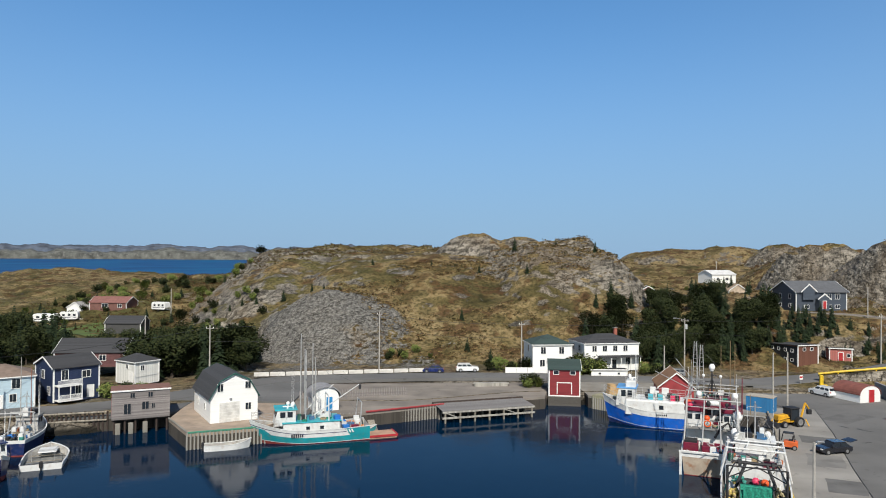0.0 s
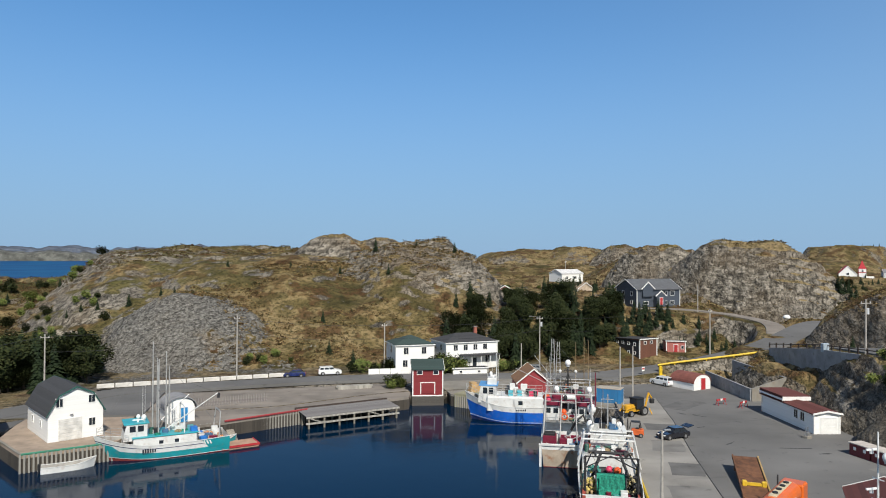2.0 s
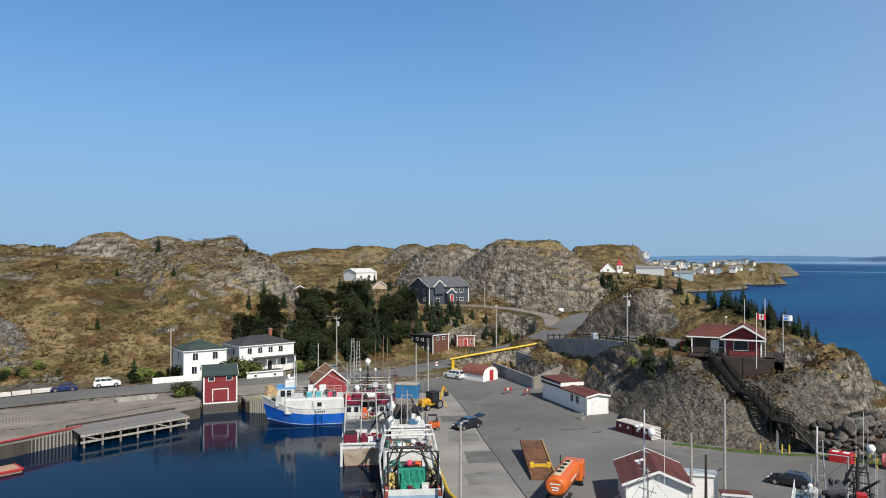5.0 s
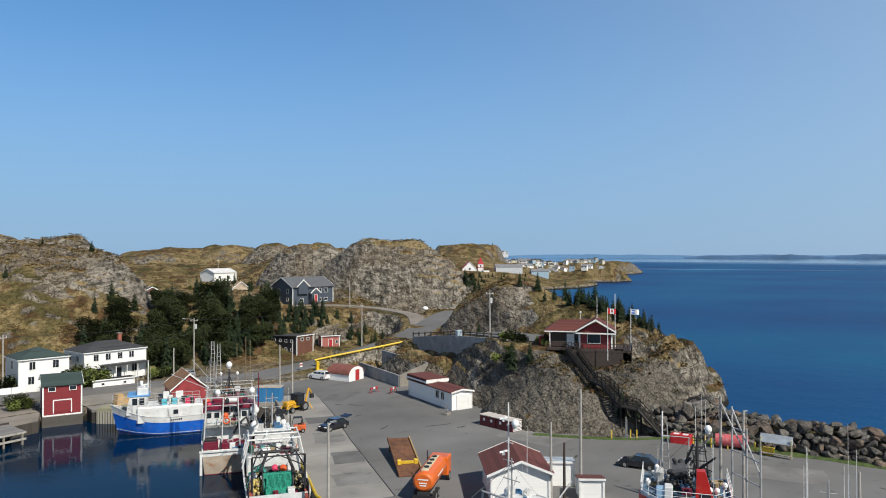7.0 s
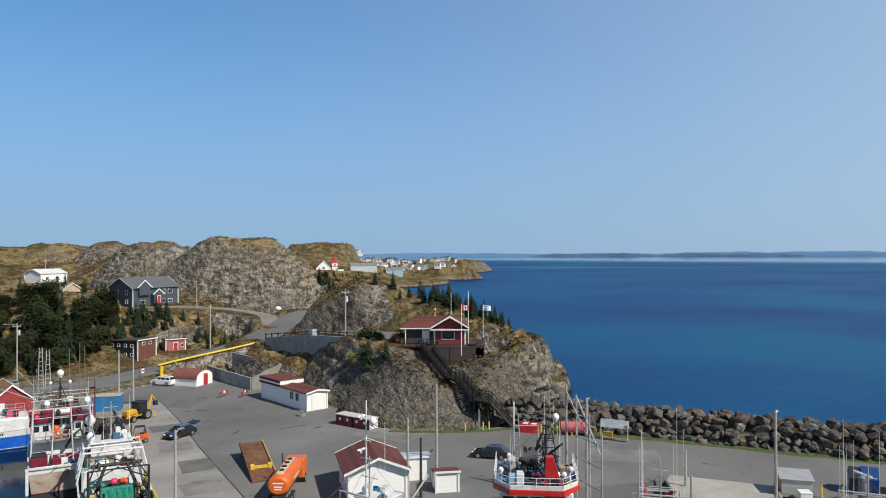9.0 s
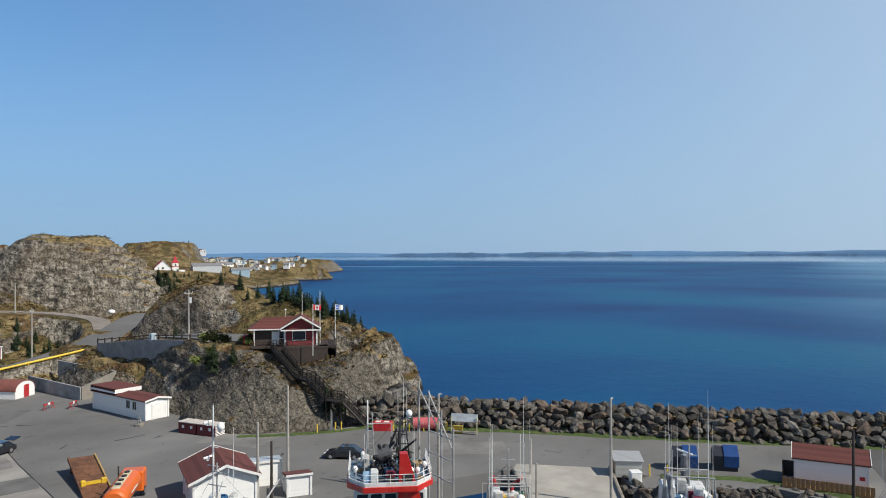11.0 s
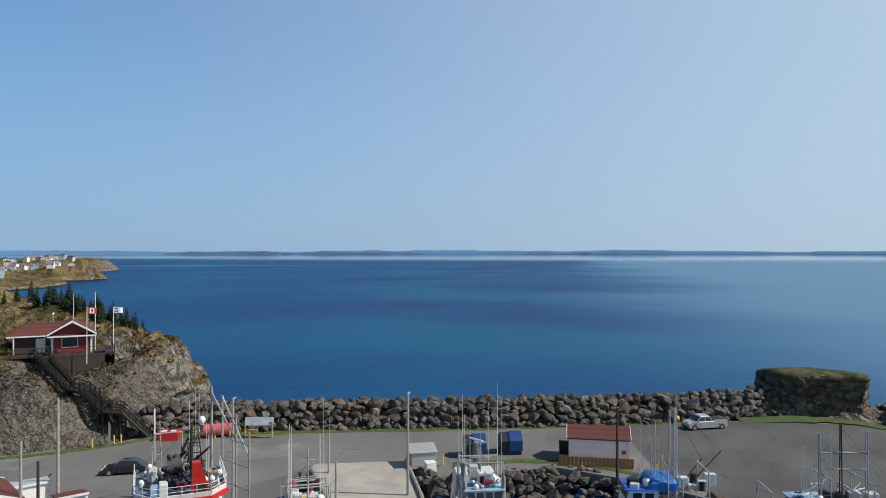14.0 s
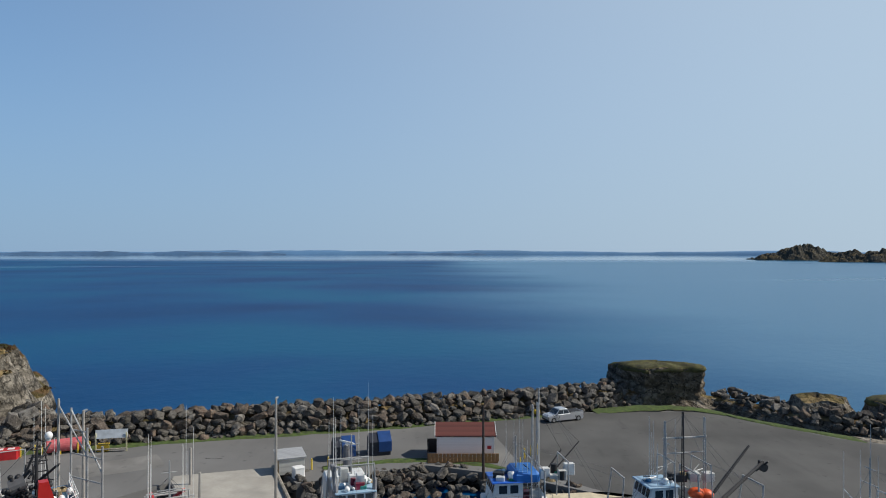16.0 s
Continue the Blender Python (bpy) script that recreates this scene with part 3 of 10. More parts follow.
    # the broken cliff at the end of the headland
    cliff = bump(x, y, 114, 80, 27, 22, 30, 1.0, 0.55)
    z = z + rock * cliff * (fbm(x / 5, y / 5, 4, 81, True) * 2.5 + fbm(x / 1.9, y / 1.9, 3, 85, True) * 0.9 - 0.4)
    # tilted beds: flat treads with short steep risers, folded over the harbour hill
    hill = smooth(330, 290, y) * smooth(160, 185, y) * smooth(100, 75, x) * smooth(-110, -80, x)
    tilt = (0.10 * x - 0.07 * y) * (1 - hill) + hill * (-0.21 * np.minimum(x - 28, 0) + 0.5 * np.maximum(x - 28, 0) - 0.05 * y)
    shown = smooth(-0.3, 0.4, fbm(x / 38, y / 38, 3, 71))
    for step, seed, amount in ((2.6, 61, 0.42), (0.9, 67, 0.4)):
        t = (z + tilt + 2.2 * fbm(x / 30, y / 30, 3, seed)) / step
        k = t - np.floor(t)
        z = z + rugged * amount * step * (smooth(0.6, 0.98, k) - k) * smooth(900, 400, far) * (0.2 + 0.8 * shown)
    # levelled ground
    for pts, w, soft in ((SHORE_ROAD, 5.5, 5), (HILL_ROAD, 4.6, 5), (DRIVE, 3.4, 5), (PLATEAU, 6.5, 4)):
        d, h = near_line(x, y, pts)
        k = smooth(w + soft, w, d)
        z = z * (1 - k) + (h - 0.12) * k
    # the gully of the stairway, and the slope below the terrace
    for pts, w, rise in ((STAIR_LINE, 1.6, 0.5), ([(86.2, 77.4, 7.6), (88.8, 74.0, 6.9), (95.5, 71.2, 6.6), (99, 73, 7.2)], 1.2, 0.9)):
        d, h = near_line(x, y, pts)
        z = np.minimum(z, h + np.maximum(d - w, 0) * rise + 0.35 * n2)
    k = bump(x, y, 93.5, 161, 9, 7.5, -15, 1.0, 0.65)
    z = z * (1 - k) + 1.9 * k
    k = bump(x, y, 103, 198, 20, 16, 12, 1.0, 0.75)
    z = z * (1 - k) + 10.7 * k
    k = smooth(2, 6, y - edge) * smooth(148, 143, y) * smooth(50, 40, x) * smooth(-49, -42, x)
    z = z * (1 - k) - 0.4 * k
    return z


def polar_sheet(name, mat, height, az0, az1, step, r0, r1, lanes, coarse=4.0):
    azs = np.concatenate([np.arange(az0, az1, step), np.arange(az1, az0 + 360, coarse)])
    # rings lie close where the hills are, and widen outwards
    rs = np.concatenate([np.geomspace(r0, lanes[0][0], 12)[:-1]] + [np.linspace(a, b, k, endpoint=False) for a, b, k in lanes] + [np.geomspace(lanes[-1][1], r1, 80)])
    n = len(rs)
    A, R = np.meshgrid(np.radians(azs), rs)
    X, Y = R * np.sin(A), R * np.cos(A)
    Z = height(X, Y)
    m = len(azs)
    co = np.stack([X, Y, Z], -1).reshape(-1, 3)
    i, j = np.meshgrid(np.arange(n - 1), np.arange(m), indexing="ij")
    a, b = i * m + j, i * m + (j + 1) % m
    q = np.stack([a, a + m, b + m, b], -1).reshape(-1, 4)[:, ::-1]
    me = bpy.data.meshes.new(name)
    me.vertices.add(len(co)), me.loops.add(q.size), me.polygons.add(len(q))
    me.vertices.foreach_set("co", co.ravel())
    me.loops.foreach_set("vertex_index", q.ravel().astype(np.int32))
    me.polygons.foreach_set("loop_start", (np.arange(len(q)) * 4).astype(np.int32))
    me.update(calc_edges=True)
    me.materials.append(mat)
    me.shade_smooth()
    return new(name, me)


tagged(polar_sheet("ground", rock_land, landform, -40, 126, 0.155, 0.05, 4900, [(58, 150, 150), (150, 290, 200), (290, 700, 150)]), "rocky coastal hills with dry grass and heath", "ground", kind="structure")


def sea_level(x, y):
    # past a mile the sheet lifts a little, as far as the horizon that the drone sees
    return SEA + 12 * smooth(1500, 4900, np.hypot(x, y))


tagged(polar_sheet("water", water, sea_level, -40, 126, 2.0, 0.01, 4950, [(50, 700, 20)]), "dark blue calm harbour and open sea", "water", kind="structure")


def ground_z(x, y):
    return float(landform(np.array([float(x)]), np.array([float(y)]))[0])

# ---- quays and roads ----
YARD = [(31, 50), (50, 49), (62, 41), (74, 32), (64, 26), (48, 18), (50, 12), (67, 17), (79, 21.5), (73.5, 18), (80, 4), (76, -6), (70, -14), (64, -30), (60, -62), (84, -62), (92, -52), (104, -43),
        (109, -38), (107, -15), (100, 5), (94, 27), (88.5, 47), (83, 60), (76, 64), (75, 75), (77, 90), (81, 108), (82, 124), (85, 136), (80, 147), (62, 147), (57, 131), (54, 119), (48, 102.5), (41, 86), (34, 67.5)]
yard = solid("road_yard", MB().prism(YARD, -4, 0), asphalt, "patched grey asphalt of the fishing harbour yard", "pavement", kind="structure")


def ribbon(name, pts, width, mat, label, lift=0.06):
    mb, rows = MB(), []
    for k, (x, y, z) in enumerate(pts):
        a, b = pts[max(0, k - 1)], pts[min(len(pts) - 1, k + 1)]
        d = Vector((b[0] - a[0], b[1] - a[1])).normalized()
        n = Vector((-d.y, d.x)) * width / 2
        rows.append([(x + n.x, y + n.y, z + lift - 0.6), (x + n.x, y + n.y, z + lift), (x - n.x, y - n.y, z + lift), (x - n.x, y - n.y, z + lift - 0.6)])
    return solid(name, mb.loft(rows), mat, label, "road", kind="structure")


def bend(pts, n=6):
    """A smooth line through the points."""
    out = []
    for k in range(len(pts) - 1):
        p = [Vector(pts[min(max(k + i, 0), len(pts) - 1)]) for i in (-1, 0, 1, 2)]
        for j in range(n):
            t = j / n
            out.append(tuple(0.5 * (2 * p[1] + (p[2] - p[0]) * t + (2 * p[0] - 5 * p[1] + 4 * p[2] - p[3]) * t * t + (3 * p[1] - p[0] - 3 * p[2] + p[3]) * t ** 3)))
    return out + [tuple(pts[-1])]


ribbon("road_shore", bend(SHORE_ROAD), 6.5, road_mat, "grey asphalt road along the harbour")
ribbon("road_hill", bend(HILL_ROAD), 7.5, road_mat, "grey asphalt road that climbs from the harbour", 0.08)
ribbon("road_drive", bend(DRIVE), 4.5, gravel, "pale gravel drive up to the grey house", 0.1)
ribbon("road_plateau", bend(PLATEAU), 9, road_mat, "asphalt lot above the retaining wall", 0.07)

solid("pavement_lot", MB().prism([(-60, 116.5), (-44, 120), (-25, 119), (-25, 138), (-34, 136.5), (-44, 125), (-54, 119)], -1.5, 0.27), road_mat, "grey asphalt apron between the road and the sheds", "pavement", kind="structure")

# ---- buildings ----
WINDOWS = {}


def window(parent, m, w, h, frame_mat=None, bars=1, name="window"):
    """A window in its frame: the frame, and its pane as a part."""
    key = (round(w, 2), round(h, 2), bars, frame_mat.name if frame_mat else "")
    if key not in WINDOWS:
        fr, t = MB(), 0.09
        o, i_ = [(-w / 2 - t, -t), (w / 2 + t, -t), (w / 2 + t, h + t), (-w / 2 - t, h + t)], [(-w / 2, 0), (w / 2, 0), (w / 2, h), (-w / 2, h)]
        fr.loft([[(x, y, z) for x, z in ring] for y, ring in ((0.05, o), (-0.05, o), (-0.05, i_), (0.05, i_), (0.05, o))], True, False)
        mul = MB().box(0, 0, 0, 0.05, 0.07, h).mesh("mullion", frame_mat or white_paint) if bars else None
        WINDOWS[key] = (fr.mesh("window", frame_mat or white_paint), MB().box(0, 0.01, 0, w, 0.05, h).mesh("pane", glass), mul)
    ob = new(name, WINDOWS[key][0])
    ob.parent, ob.matrix_basis = parent, m
    pane = new("pane", WINDOWS[key][1])
    pane.parent = ob
    if WINDOWS[key][2]:
        mull = new("mullion", WINDOWS[key][2])
        mull.parent = ob
    return ob


def door(parent, m, w, h, mat, trim=None, panels=0):
    ob = part("door", MB().box(0, 0, 0, w, 0.1, h), mat, parent)
    ob.matrix_basis = m
    fr = MB().box(-w / 2 - 0.06, -0.02, 0, 0.12, 0.14, h + 0.12).box(w / 2 + 0.06, -0.02, 0, 0.12, 0.14, h + 0.12).box(0, -0.02, h, w, 0.14, 0.12)
    part("door_frame", fr, trim or white_paint, ob)
    if panels:
        pn = MB()
        for k in range(panels):
            pn.box(0, -0.06, 0.08 + k * (h - 0.1) / panels, w - 0.16, 0.04, (h - 0.1) / panels - 0.07)
        part("panel", pn, mat, ob)
    else:
        part("handle", MB().box(w / 2 - 0.12, -0.09, h * 0.48, 0.04, 0.08, 0.1), steel, ob)
    return ob


def face(w, d, side, u, z, out=0.03):
    if side == 'f':
        return pose(u, -d / 2 - out, z)
    if side == 'b':
        return pose(u, d / 2 + out, z, 0, 0, 180)
    if side == 'r':
        return pose(w / 2 + out, u, z, 0, 0, 90)
    return pose(-w / 2 - out, u, z, 0, 0, -90)


def roof_parts(top, w, d, h, roof, rise, mat, eave, fascia):
    """Roof slabs with overhang, and boards along their edges."""
    th, trims = MB(), []
    a, b, t = w / 2 + eave, d / 2 + eave, 0.14
    if roof in ('gable_x', 'gable_y'):
        span, run = (d, a) if roof == 'gable_x' else (w, b)
        drop = rise / (span / 2) * eave
        prof = [(-span / 2 - eave, h - drop), (0, h + rise), (span / 2 + eave, h - drop), (span / 2 + eave, h - drop + t), (0, h + rise + t), (-span / 2 - eave, h - drop + t)]
        old = th.m
        if roof == 'gable_x':
            th.m = pose(0, 0, 0, 0, 0, 90)
        th.slab(prof, -run, run)
        for y in (-run - 0.03, run + 0.03):
            tr = MB()
            tr.m = th.m
            tr.slab([(x, z - 0.06) for x, z in prof[:3]] + [(x, z + 0.2) for x, z in prof[2::-1]], y - 0.03, y + 0.03)
            trims.append(tr)
        th.m = old
    elif roof == 'hip':
        r = min(w, d) / 2
        ridge = [(-(w / 2 - r), 0), (w / 2 - r, 0)] if w >= d else [(0, -(d / 2 - r)), (0, d / 2 - r)]
        base = [(-a, -b, h), (a, -b, h), (a, b, h), (-a, b, h)]
        k = th.pts(base + [(x, y, h - t) for x, y, _ in base] + [(x, y, h + rise) for x, y in ridge])
        th.f += [(k + 4, k + 7, k + 6, k + 5)] + [(k + 4 + i, k + 4 + (i + 1) % 4, k + (i + 1) % 4, k + i) for i in range(4)]
        if w >= d:
            th.f += [(k, k + 1, k + 9, k + 8), (k + 1, k + 2, k + 9), (k + 2, k + 3, k + 8, k + 9), (k + 3, k, k + 8)]
        else:
            th.f += [(k, k + 1, k + 8), (k + 1, k + 2, k + 9, k + 8), (k + 2, k + 3, k + 9), (k + 3, k, k + 8, k + 9)]
        for x, y, sx, sy in ((0, -b - 0.02, 2 * a, 0.05), (0, b + 0.02, 2 * a, 0.05), (-a - 0.02, 0, 0.05, 2 * b), (a + 0.02, 0, 0.05, 2 * b)):
            trims.append(MB().box(x, y, h - 0.2, sx, sy, 0.18))
    elif roof == 'shed':                      # falls towards the back, by rise
        th.m = pose(0, 0, 0, 0, 0, 90)
        th.slab([(-b, h), (b, h - rise), (b, h - rise + t), (-b, h + t)], -a, a)
        th.m = Matrix()
        trims.append(MB().box(0, -b - 0.02, h - 0.1, 2 * a, 0.05, 0.22))
    elif roof == 'gambrel':                   # gable faces front; knee at three fifths of the half width
        kx, kz = w / 2 * 0.62, h + rise * 0.68
        prof = [(-w / 2 - eave, h - 0.5), (-kx, kz), (0, h + rise), (kx, kz), (w / 2 + eave, h - 0.5)]
        th.slab(prof + [(x * 1.02, z + t) for x, z in prof[::-1]], -b, b)
        for y in (-b - 0.03, b + 0.03):
            trims.append(MB().slab([(x, z - 0.04) for x, z in prof] + [(x, z + 0.17) for x, z in prof[::-1]], y - 0.03, y + 0.03))
    elif roof == 'arch':
        n = 12
        prof = [(-(w / 2 + eave) * math.cos(math.pi * i / n), h + rise * math.sin(math.pi * i / n)) for i in range(n + 1)]
        th.slab(prof + [(x * 1.03, z + 0.1) for x, z in prof[::-1]], -b, b)
    part("roof", th, mat, top)
    for tr in trims:
        part("fascia", tr, fascia, top)


def house(name, a, b, depth, z, h, roof, rise, walls, roofmat, label, category="house", eave=0.3, trim=None, wins=(), doors=(), base=0.3, corner=True, group="", frame_mat=None):
    """A building on the front corners a and b, as they stand left and right; the front looks towards local -y."""
    a, b = Vector(a), Vector(b)
    w, ang = (b - a).length, math.atan2(b.y - a.y, b.x - a.x)
    mid = (a + b) / 2 + Vector((-math.sin(ang), math.cos(ang))) * depth / 2
    top = thing(name, mid.x, mid.y, z, math.degrees(ang), label, category, group)
    d = depth
    mb = MB()
    if roof == 'gable_y':
        mb.slab([(-w / 2, -base), (w / 2, -base), (w / 2, h), (0, h + rise), (-w / 2, h)], -d / 2, d / 2)
    elif roof == 'gable_x':
        mb.m = pose(0, 0, 0, 0, 0, 90)
        mb.slab([(-d / 2, -base), (d / 2, -base), (d / 2, h), (0, h + rise), (-d / 2, h)], -w / 2, w / 2)
    elif roof == 'gambrel':
        kx, kz = w / 2 * 0.62, h + rise * 0.68
        mb.slab([(-w / 2, -base), (w / 2, -base), (w / 2, h), (kx, kz), (0, h + rise), (-kx, kz), (-w / 2, h)], -d / 2, d / 2)
    elif roof == 'shed':
        mb.m = pose(0, 0, 0, 0, 0, 90)
        mb.slab([(-d / 2, -base), (d / 2, -base), (d / 2, h - rise), (-d / 2, h)], -w / 2, w / 2)
    elif roof == 'arch':
        n = 12
        mb.slab([(-w / 2, -base), (w / 2, -base)] + [(w / 2 * math.cos(math.pi * i / n), h + rise * math.sin(math.pi * i / n)) for i in range(n + 1)], -d / 2, d / 2)
    else:
        mb.box(0, 0, -base, w, d, h + base)
    part("wall", mb, walls, top)
    roof_parts(top, w, d, h, roof, rise, roofmat, eave, trim or white_paint)
    if corner:
        hb = h - (rise if roof == 'shed' else 0)
        cf = part("corner_board", MB().box(0, 0, -base * 0.5, 0.22, 0.22, h + base * 0.5 - 0.02), trim or white_paint, top)
        cf.matrix_basis = pose(-w / 2, -d / 2, 0)
        again(cf, pose(w / 2, -d / 2, 0))
        cb = part("corner_board", MB().box(0, 0, -base * 0.5, 0.22, 0.22, hb + base * 0.5 - 0.02), trim or white_paint, top)
        cb.matrix_basis = pose(-w / 2, d / 2, 0)
        again(cb, pose(w / 2, d / 2, 0))
    for side, u, zz, ww, hh, *more in wins:
        window(top, face(w, d, side, u, zz), ww, hh, frame_mat, *more)
    for side, u, ww, hh, mat, *more in doors:
        door(top, face(w, d, side, u, 0), ww, hh, mat, trim, *more)
    return top


# the old houses and sheds on the shore road
h1 = house("house", (-73.5, 107.5), (-65.2, 113.6), 7.5, 0.5, 4.9, 'hip', 1.6, paleblue_boards, plain("brown_roof", (0.2, 0.15, 0.12), 0.9), "pale blue clapboard house with a brown hip roof",
           wins=(('f', 2.6, 3.0, 1.1, 1.5), ('f', -1.5, 3.0, 1.1, 1.5), ('f', 2.2, 0.9, 0.9, 1.2), ('r', 0, 3.0, 1.0, 1.3)), doors=(('f', 0.4, 0.95, 2.0, white_paint),))
navy = house("house", (-63.4, 115.9), (-58.6, 121.3), 8.0, 0.6, 5.4, 'gable_x', 1.5, navy_boards, dark_shingle, "navy clapboard house with white porch and balcony",
             wins=(('f', -1.9, 3.4, 0.95, 1.6), ('f', 1.5, 3.5, 1.3, 1.1), ('l', 0.5, 3.4, 1.0, 1.3), ('l', -2, 0.9, 1.0, 1.3), ('f', 0.2, 0.8, 0.8, 1.5)), doors=(('f', 2.2, 0.95, 2.0, white_paint),))
porch = MB().box(-1.6, -4.9, 2.5, 3.8, 1.8, 0.16).box(-1.6, -4.9, 0.1, 3.8, 1.8, 0.15)
for x in (-3.4, -1.6, 0.2):
    porch.box(x, -5.7, 0.1, 0.13, 0.13, 2.5)
part("porch", porch, white_paint, navy)
for zz in (0.25, 2.66):
    rail = MB().box(-1.6, -5.72, zz + 0.85, 3.8, 0.08, 0.08)
    part("handrail", rail, white_paint, navy)
    for k in range(24):
        part("baluster", MB().box(-3.45 + k * 0.16, -5.72, zz, 0.06, 0.05, 0.88), white_paint, navy)
house("house", (-76, 139), (-63, 140.5), 9, 2.8, 2.6, 'gable_x', 2.2, plain("maroon_wall", (0.12, 0.05, 0.05), 0.7), dark_shingle, "low house with a dark shingle roof among trees", wins=(('f', -3, 1.0, 1.4, 1.0), ('f', 2.5, 1.0, 1.2, 1.0)))
house("shed", (-61.4, 133.9), (-56.6, 130.9), 5.0, 0.9, 4.0, 'hip', 1.2, boards("white_upright", (0.72, 0.72, 0.68), 0.22, True, wear=0.25), dark_shingle, "white boarded shed with a dark hip roof", "shed", wins=(('r', -1.0, 2.3, 0.7, 0.9), ('f', 0.5, 2.6, 0.6, 0.8)), doors=(('f', 1.6, 1.0, 2.0, white_paint),))
stage = house("fishing_stage", (-49.2, 105.8), (-41.8, 109.2), 4.8, 0.3, 4.0, 'shed', 0.1, grey_boards, plain("rust_roof", (0.2, 0.1, 0.075), 0.9, dirt=(0.12, 0.08, 0.06)), "weathered grey fishing stage on piles over the water", "shed", eave=0.15, corner=False,
              wins=(('f', -1.2, 2.9, 0.6, 0.7), ('f', 1.3, 2.9, 0.6, 0.7), ('f', -1.9, 0.5, 0.9, 1.5), ('f', 0.6, 1.1, 0.9, 1.1), ('f', 1.7, 1.2, 0.4, 0.7)), frame_mat=grey_boards)
part("red_wall", MB().box(-4.07, 0, 0, 0.06, 4.1, 3.4), boards("faded_red", (0.28, 0.09, 0.08), 0.14, wear=0.4, dirt=(0.25, 0.2, 0.19)), stage)
part("floor_frame", MB().box(0, 0, -0.5, 8.2, 4.4, 0.25), dark_wood, stage)
pile = part("timber_post", MB().tube((0, 0, -5), (0, 0, -0.4), 0.16), dark_wood, stage)
pile.matrix_basis = pose(-3.7, -1.9, 0)
for k in range(1, 12):
    again(pile, pose(-3.7 + (k % 6) * 1.48, -1.9 + 3.8 * (k // 6), 0))
crib = part("footing", MB().box(0, 0, -4, 0.7, 0.7, 3.1, 0.05), concrete, stage)
crib.matrix_basis = pose(-3.2, -2.0, 0)
for x in (-1.4, 0.6):
    again(crib, pose(x, -2.0, 0))
white_shed = house("gambrel_shed", (-34.0, 104.4), (-28.0, 108.0), 11.0, 0.0, 3.9, 'gambrel', 3.2, white_boards, dark_shingle, "white gambrel-roofed shed with a garage door on the wharf", "shed", eave=0.25, trim=plain("green_trim", (0.025, 0.1, 0.08), 0.5),
                   wins=(('f', -2.1, 4.6, 0.8, 1.1), ('f', 2.0, 4.8, 0.8, 1.0), ('f', 2.05, 1.6, 0.8, 1.0), ('l', -2, 1.5, 0.8, 0.9), ('l', 2.5, 1.5, 0.8, 0.9)), corner=False)
door_grey = plain("door_grey", (0.62, 0.61, 0.58), 0.6)
gd = part("garage_door", MB().box(-0.75, -5.56, 0, 3.0, 0.1, 3.0), white_paint, white_shed)
for k in range(6):
    part("panel", MB().box(-0.75, -5.63, 0.06 + k * 0.49, 2.9, 0.05, 0.43), door_grey, gd)
part("lamp", MB().box(-0.6, -5.65, 3.35, 0.35, 0.2, 0.2, 0.03), steel, white_shed)
small = house("shed", (-20.4, 113.0), (-16.6, 114.6), 4.0, 0.0, 2.0, 'arch', 1.8, white_boards, plain("grey_felt", (0.25, 0.25, 0.26), 0.9), "small white shed with blue door and rounded grey roof", "shed", doors=(('f', 0.5, 1.0, 2.2, plain("blue_door", (0.02, 0.22, 0.5), 0.5)),), corner=False)
# the red stage and its neighbours
red = house("boathouse", (19.7, 130.3), (25.2, 129.6), 7.5, -0.3, 4.7, 'gable_x', 1.3, red_boards, green_shingle, "dark red boathouse with white trim over the water", "boathouse", wins=(('f', -1.5, 3.8, 0.9, 0.6, 0), ('f', 1.5, 3.8, 0.9, 0.6, 0), ('r', -2.0, 3.4, 0.8, 0.7, 0), ('r', 1.5, 1.5, 0.8, 0.9)))
rd = part("loading_door", MB().box(0, -3.8, 0.3, 2.4, 0.08, 1.9), red_boards, red)
part("door_frame", MB().box(-1.3, -3.83, 0.2, 0.16, 0.12, 2.1).box(1.3, -3.83, 0.2, 0.16, 0.12, 2.1).box(0, -3.83, 2.2, 2.76, 0.12, 0.16), white_paint, rd)
part("sill_board", MB().box(0, -3.8, -0.25, 5.7, 0.1, 0.22), white_paint, red)
part("crib", MB().box(0, -0.2, -4, 5.9, 8.0, 3.7), boards("crib_logs", (0.11, 0.1, 0.088), 0.5, wear=0.4, depth=0.08), red)
house("house", (19.4, 151.2), (27.8, 152.2), 8.0, 0.7, 5.6, 'hip', 1.7, white_boards, green_shingle, "white two-storey house with a dark green hip roof", wins=(('f', -2.0, 3.6, 1.0, 1.4), ('f', 2.0, 3.6, 1.0, 1.4), ('f', 2.0, 0.9, 1.0, 1.4), ('f', -2.2, 0.9, 1.0, 1.4), ('l', 0, 3.6, 1.0, 1.4)), doors=(('f', 0, 0.95, 2.0, white_paint),))
w2 = house("house", (30.6, 152.2), (42.8, 154.8), 8.5, 0.8, 5.7, 'hip', 1.6, white_boards, dark_shingle, "white two-storey house with porch and dark hip roof", wins=tuple(('f', -4.0 + 2.4 * k, 3.9, 0.95, 1.2) for k in range(4)) + (('f', 3.8, 1.0, 1.0, 1.5), ('f', -3.6, 0.9, 1.2, 1.4), ('l', -1.5, 3.8, 0.9, 1.2), ('l', 1.8, 3.8, 0.9, 1.2)), doors=(('f', 0.6, 1.0, 2.1, glass),))
part("porch_roof", MB().box(1.5, -5.0, 2.75, 9.5, 2.0, 0.2).box(1.5, -4.9, 2.95, 9.0, 1.6, 0.1), dark_shingle, w2)
pp = part("porch_post", MB().box(0, 0, 0, 0.14, 0.14, 2.75), white_paint, w2)
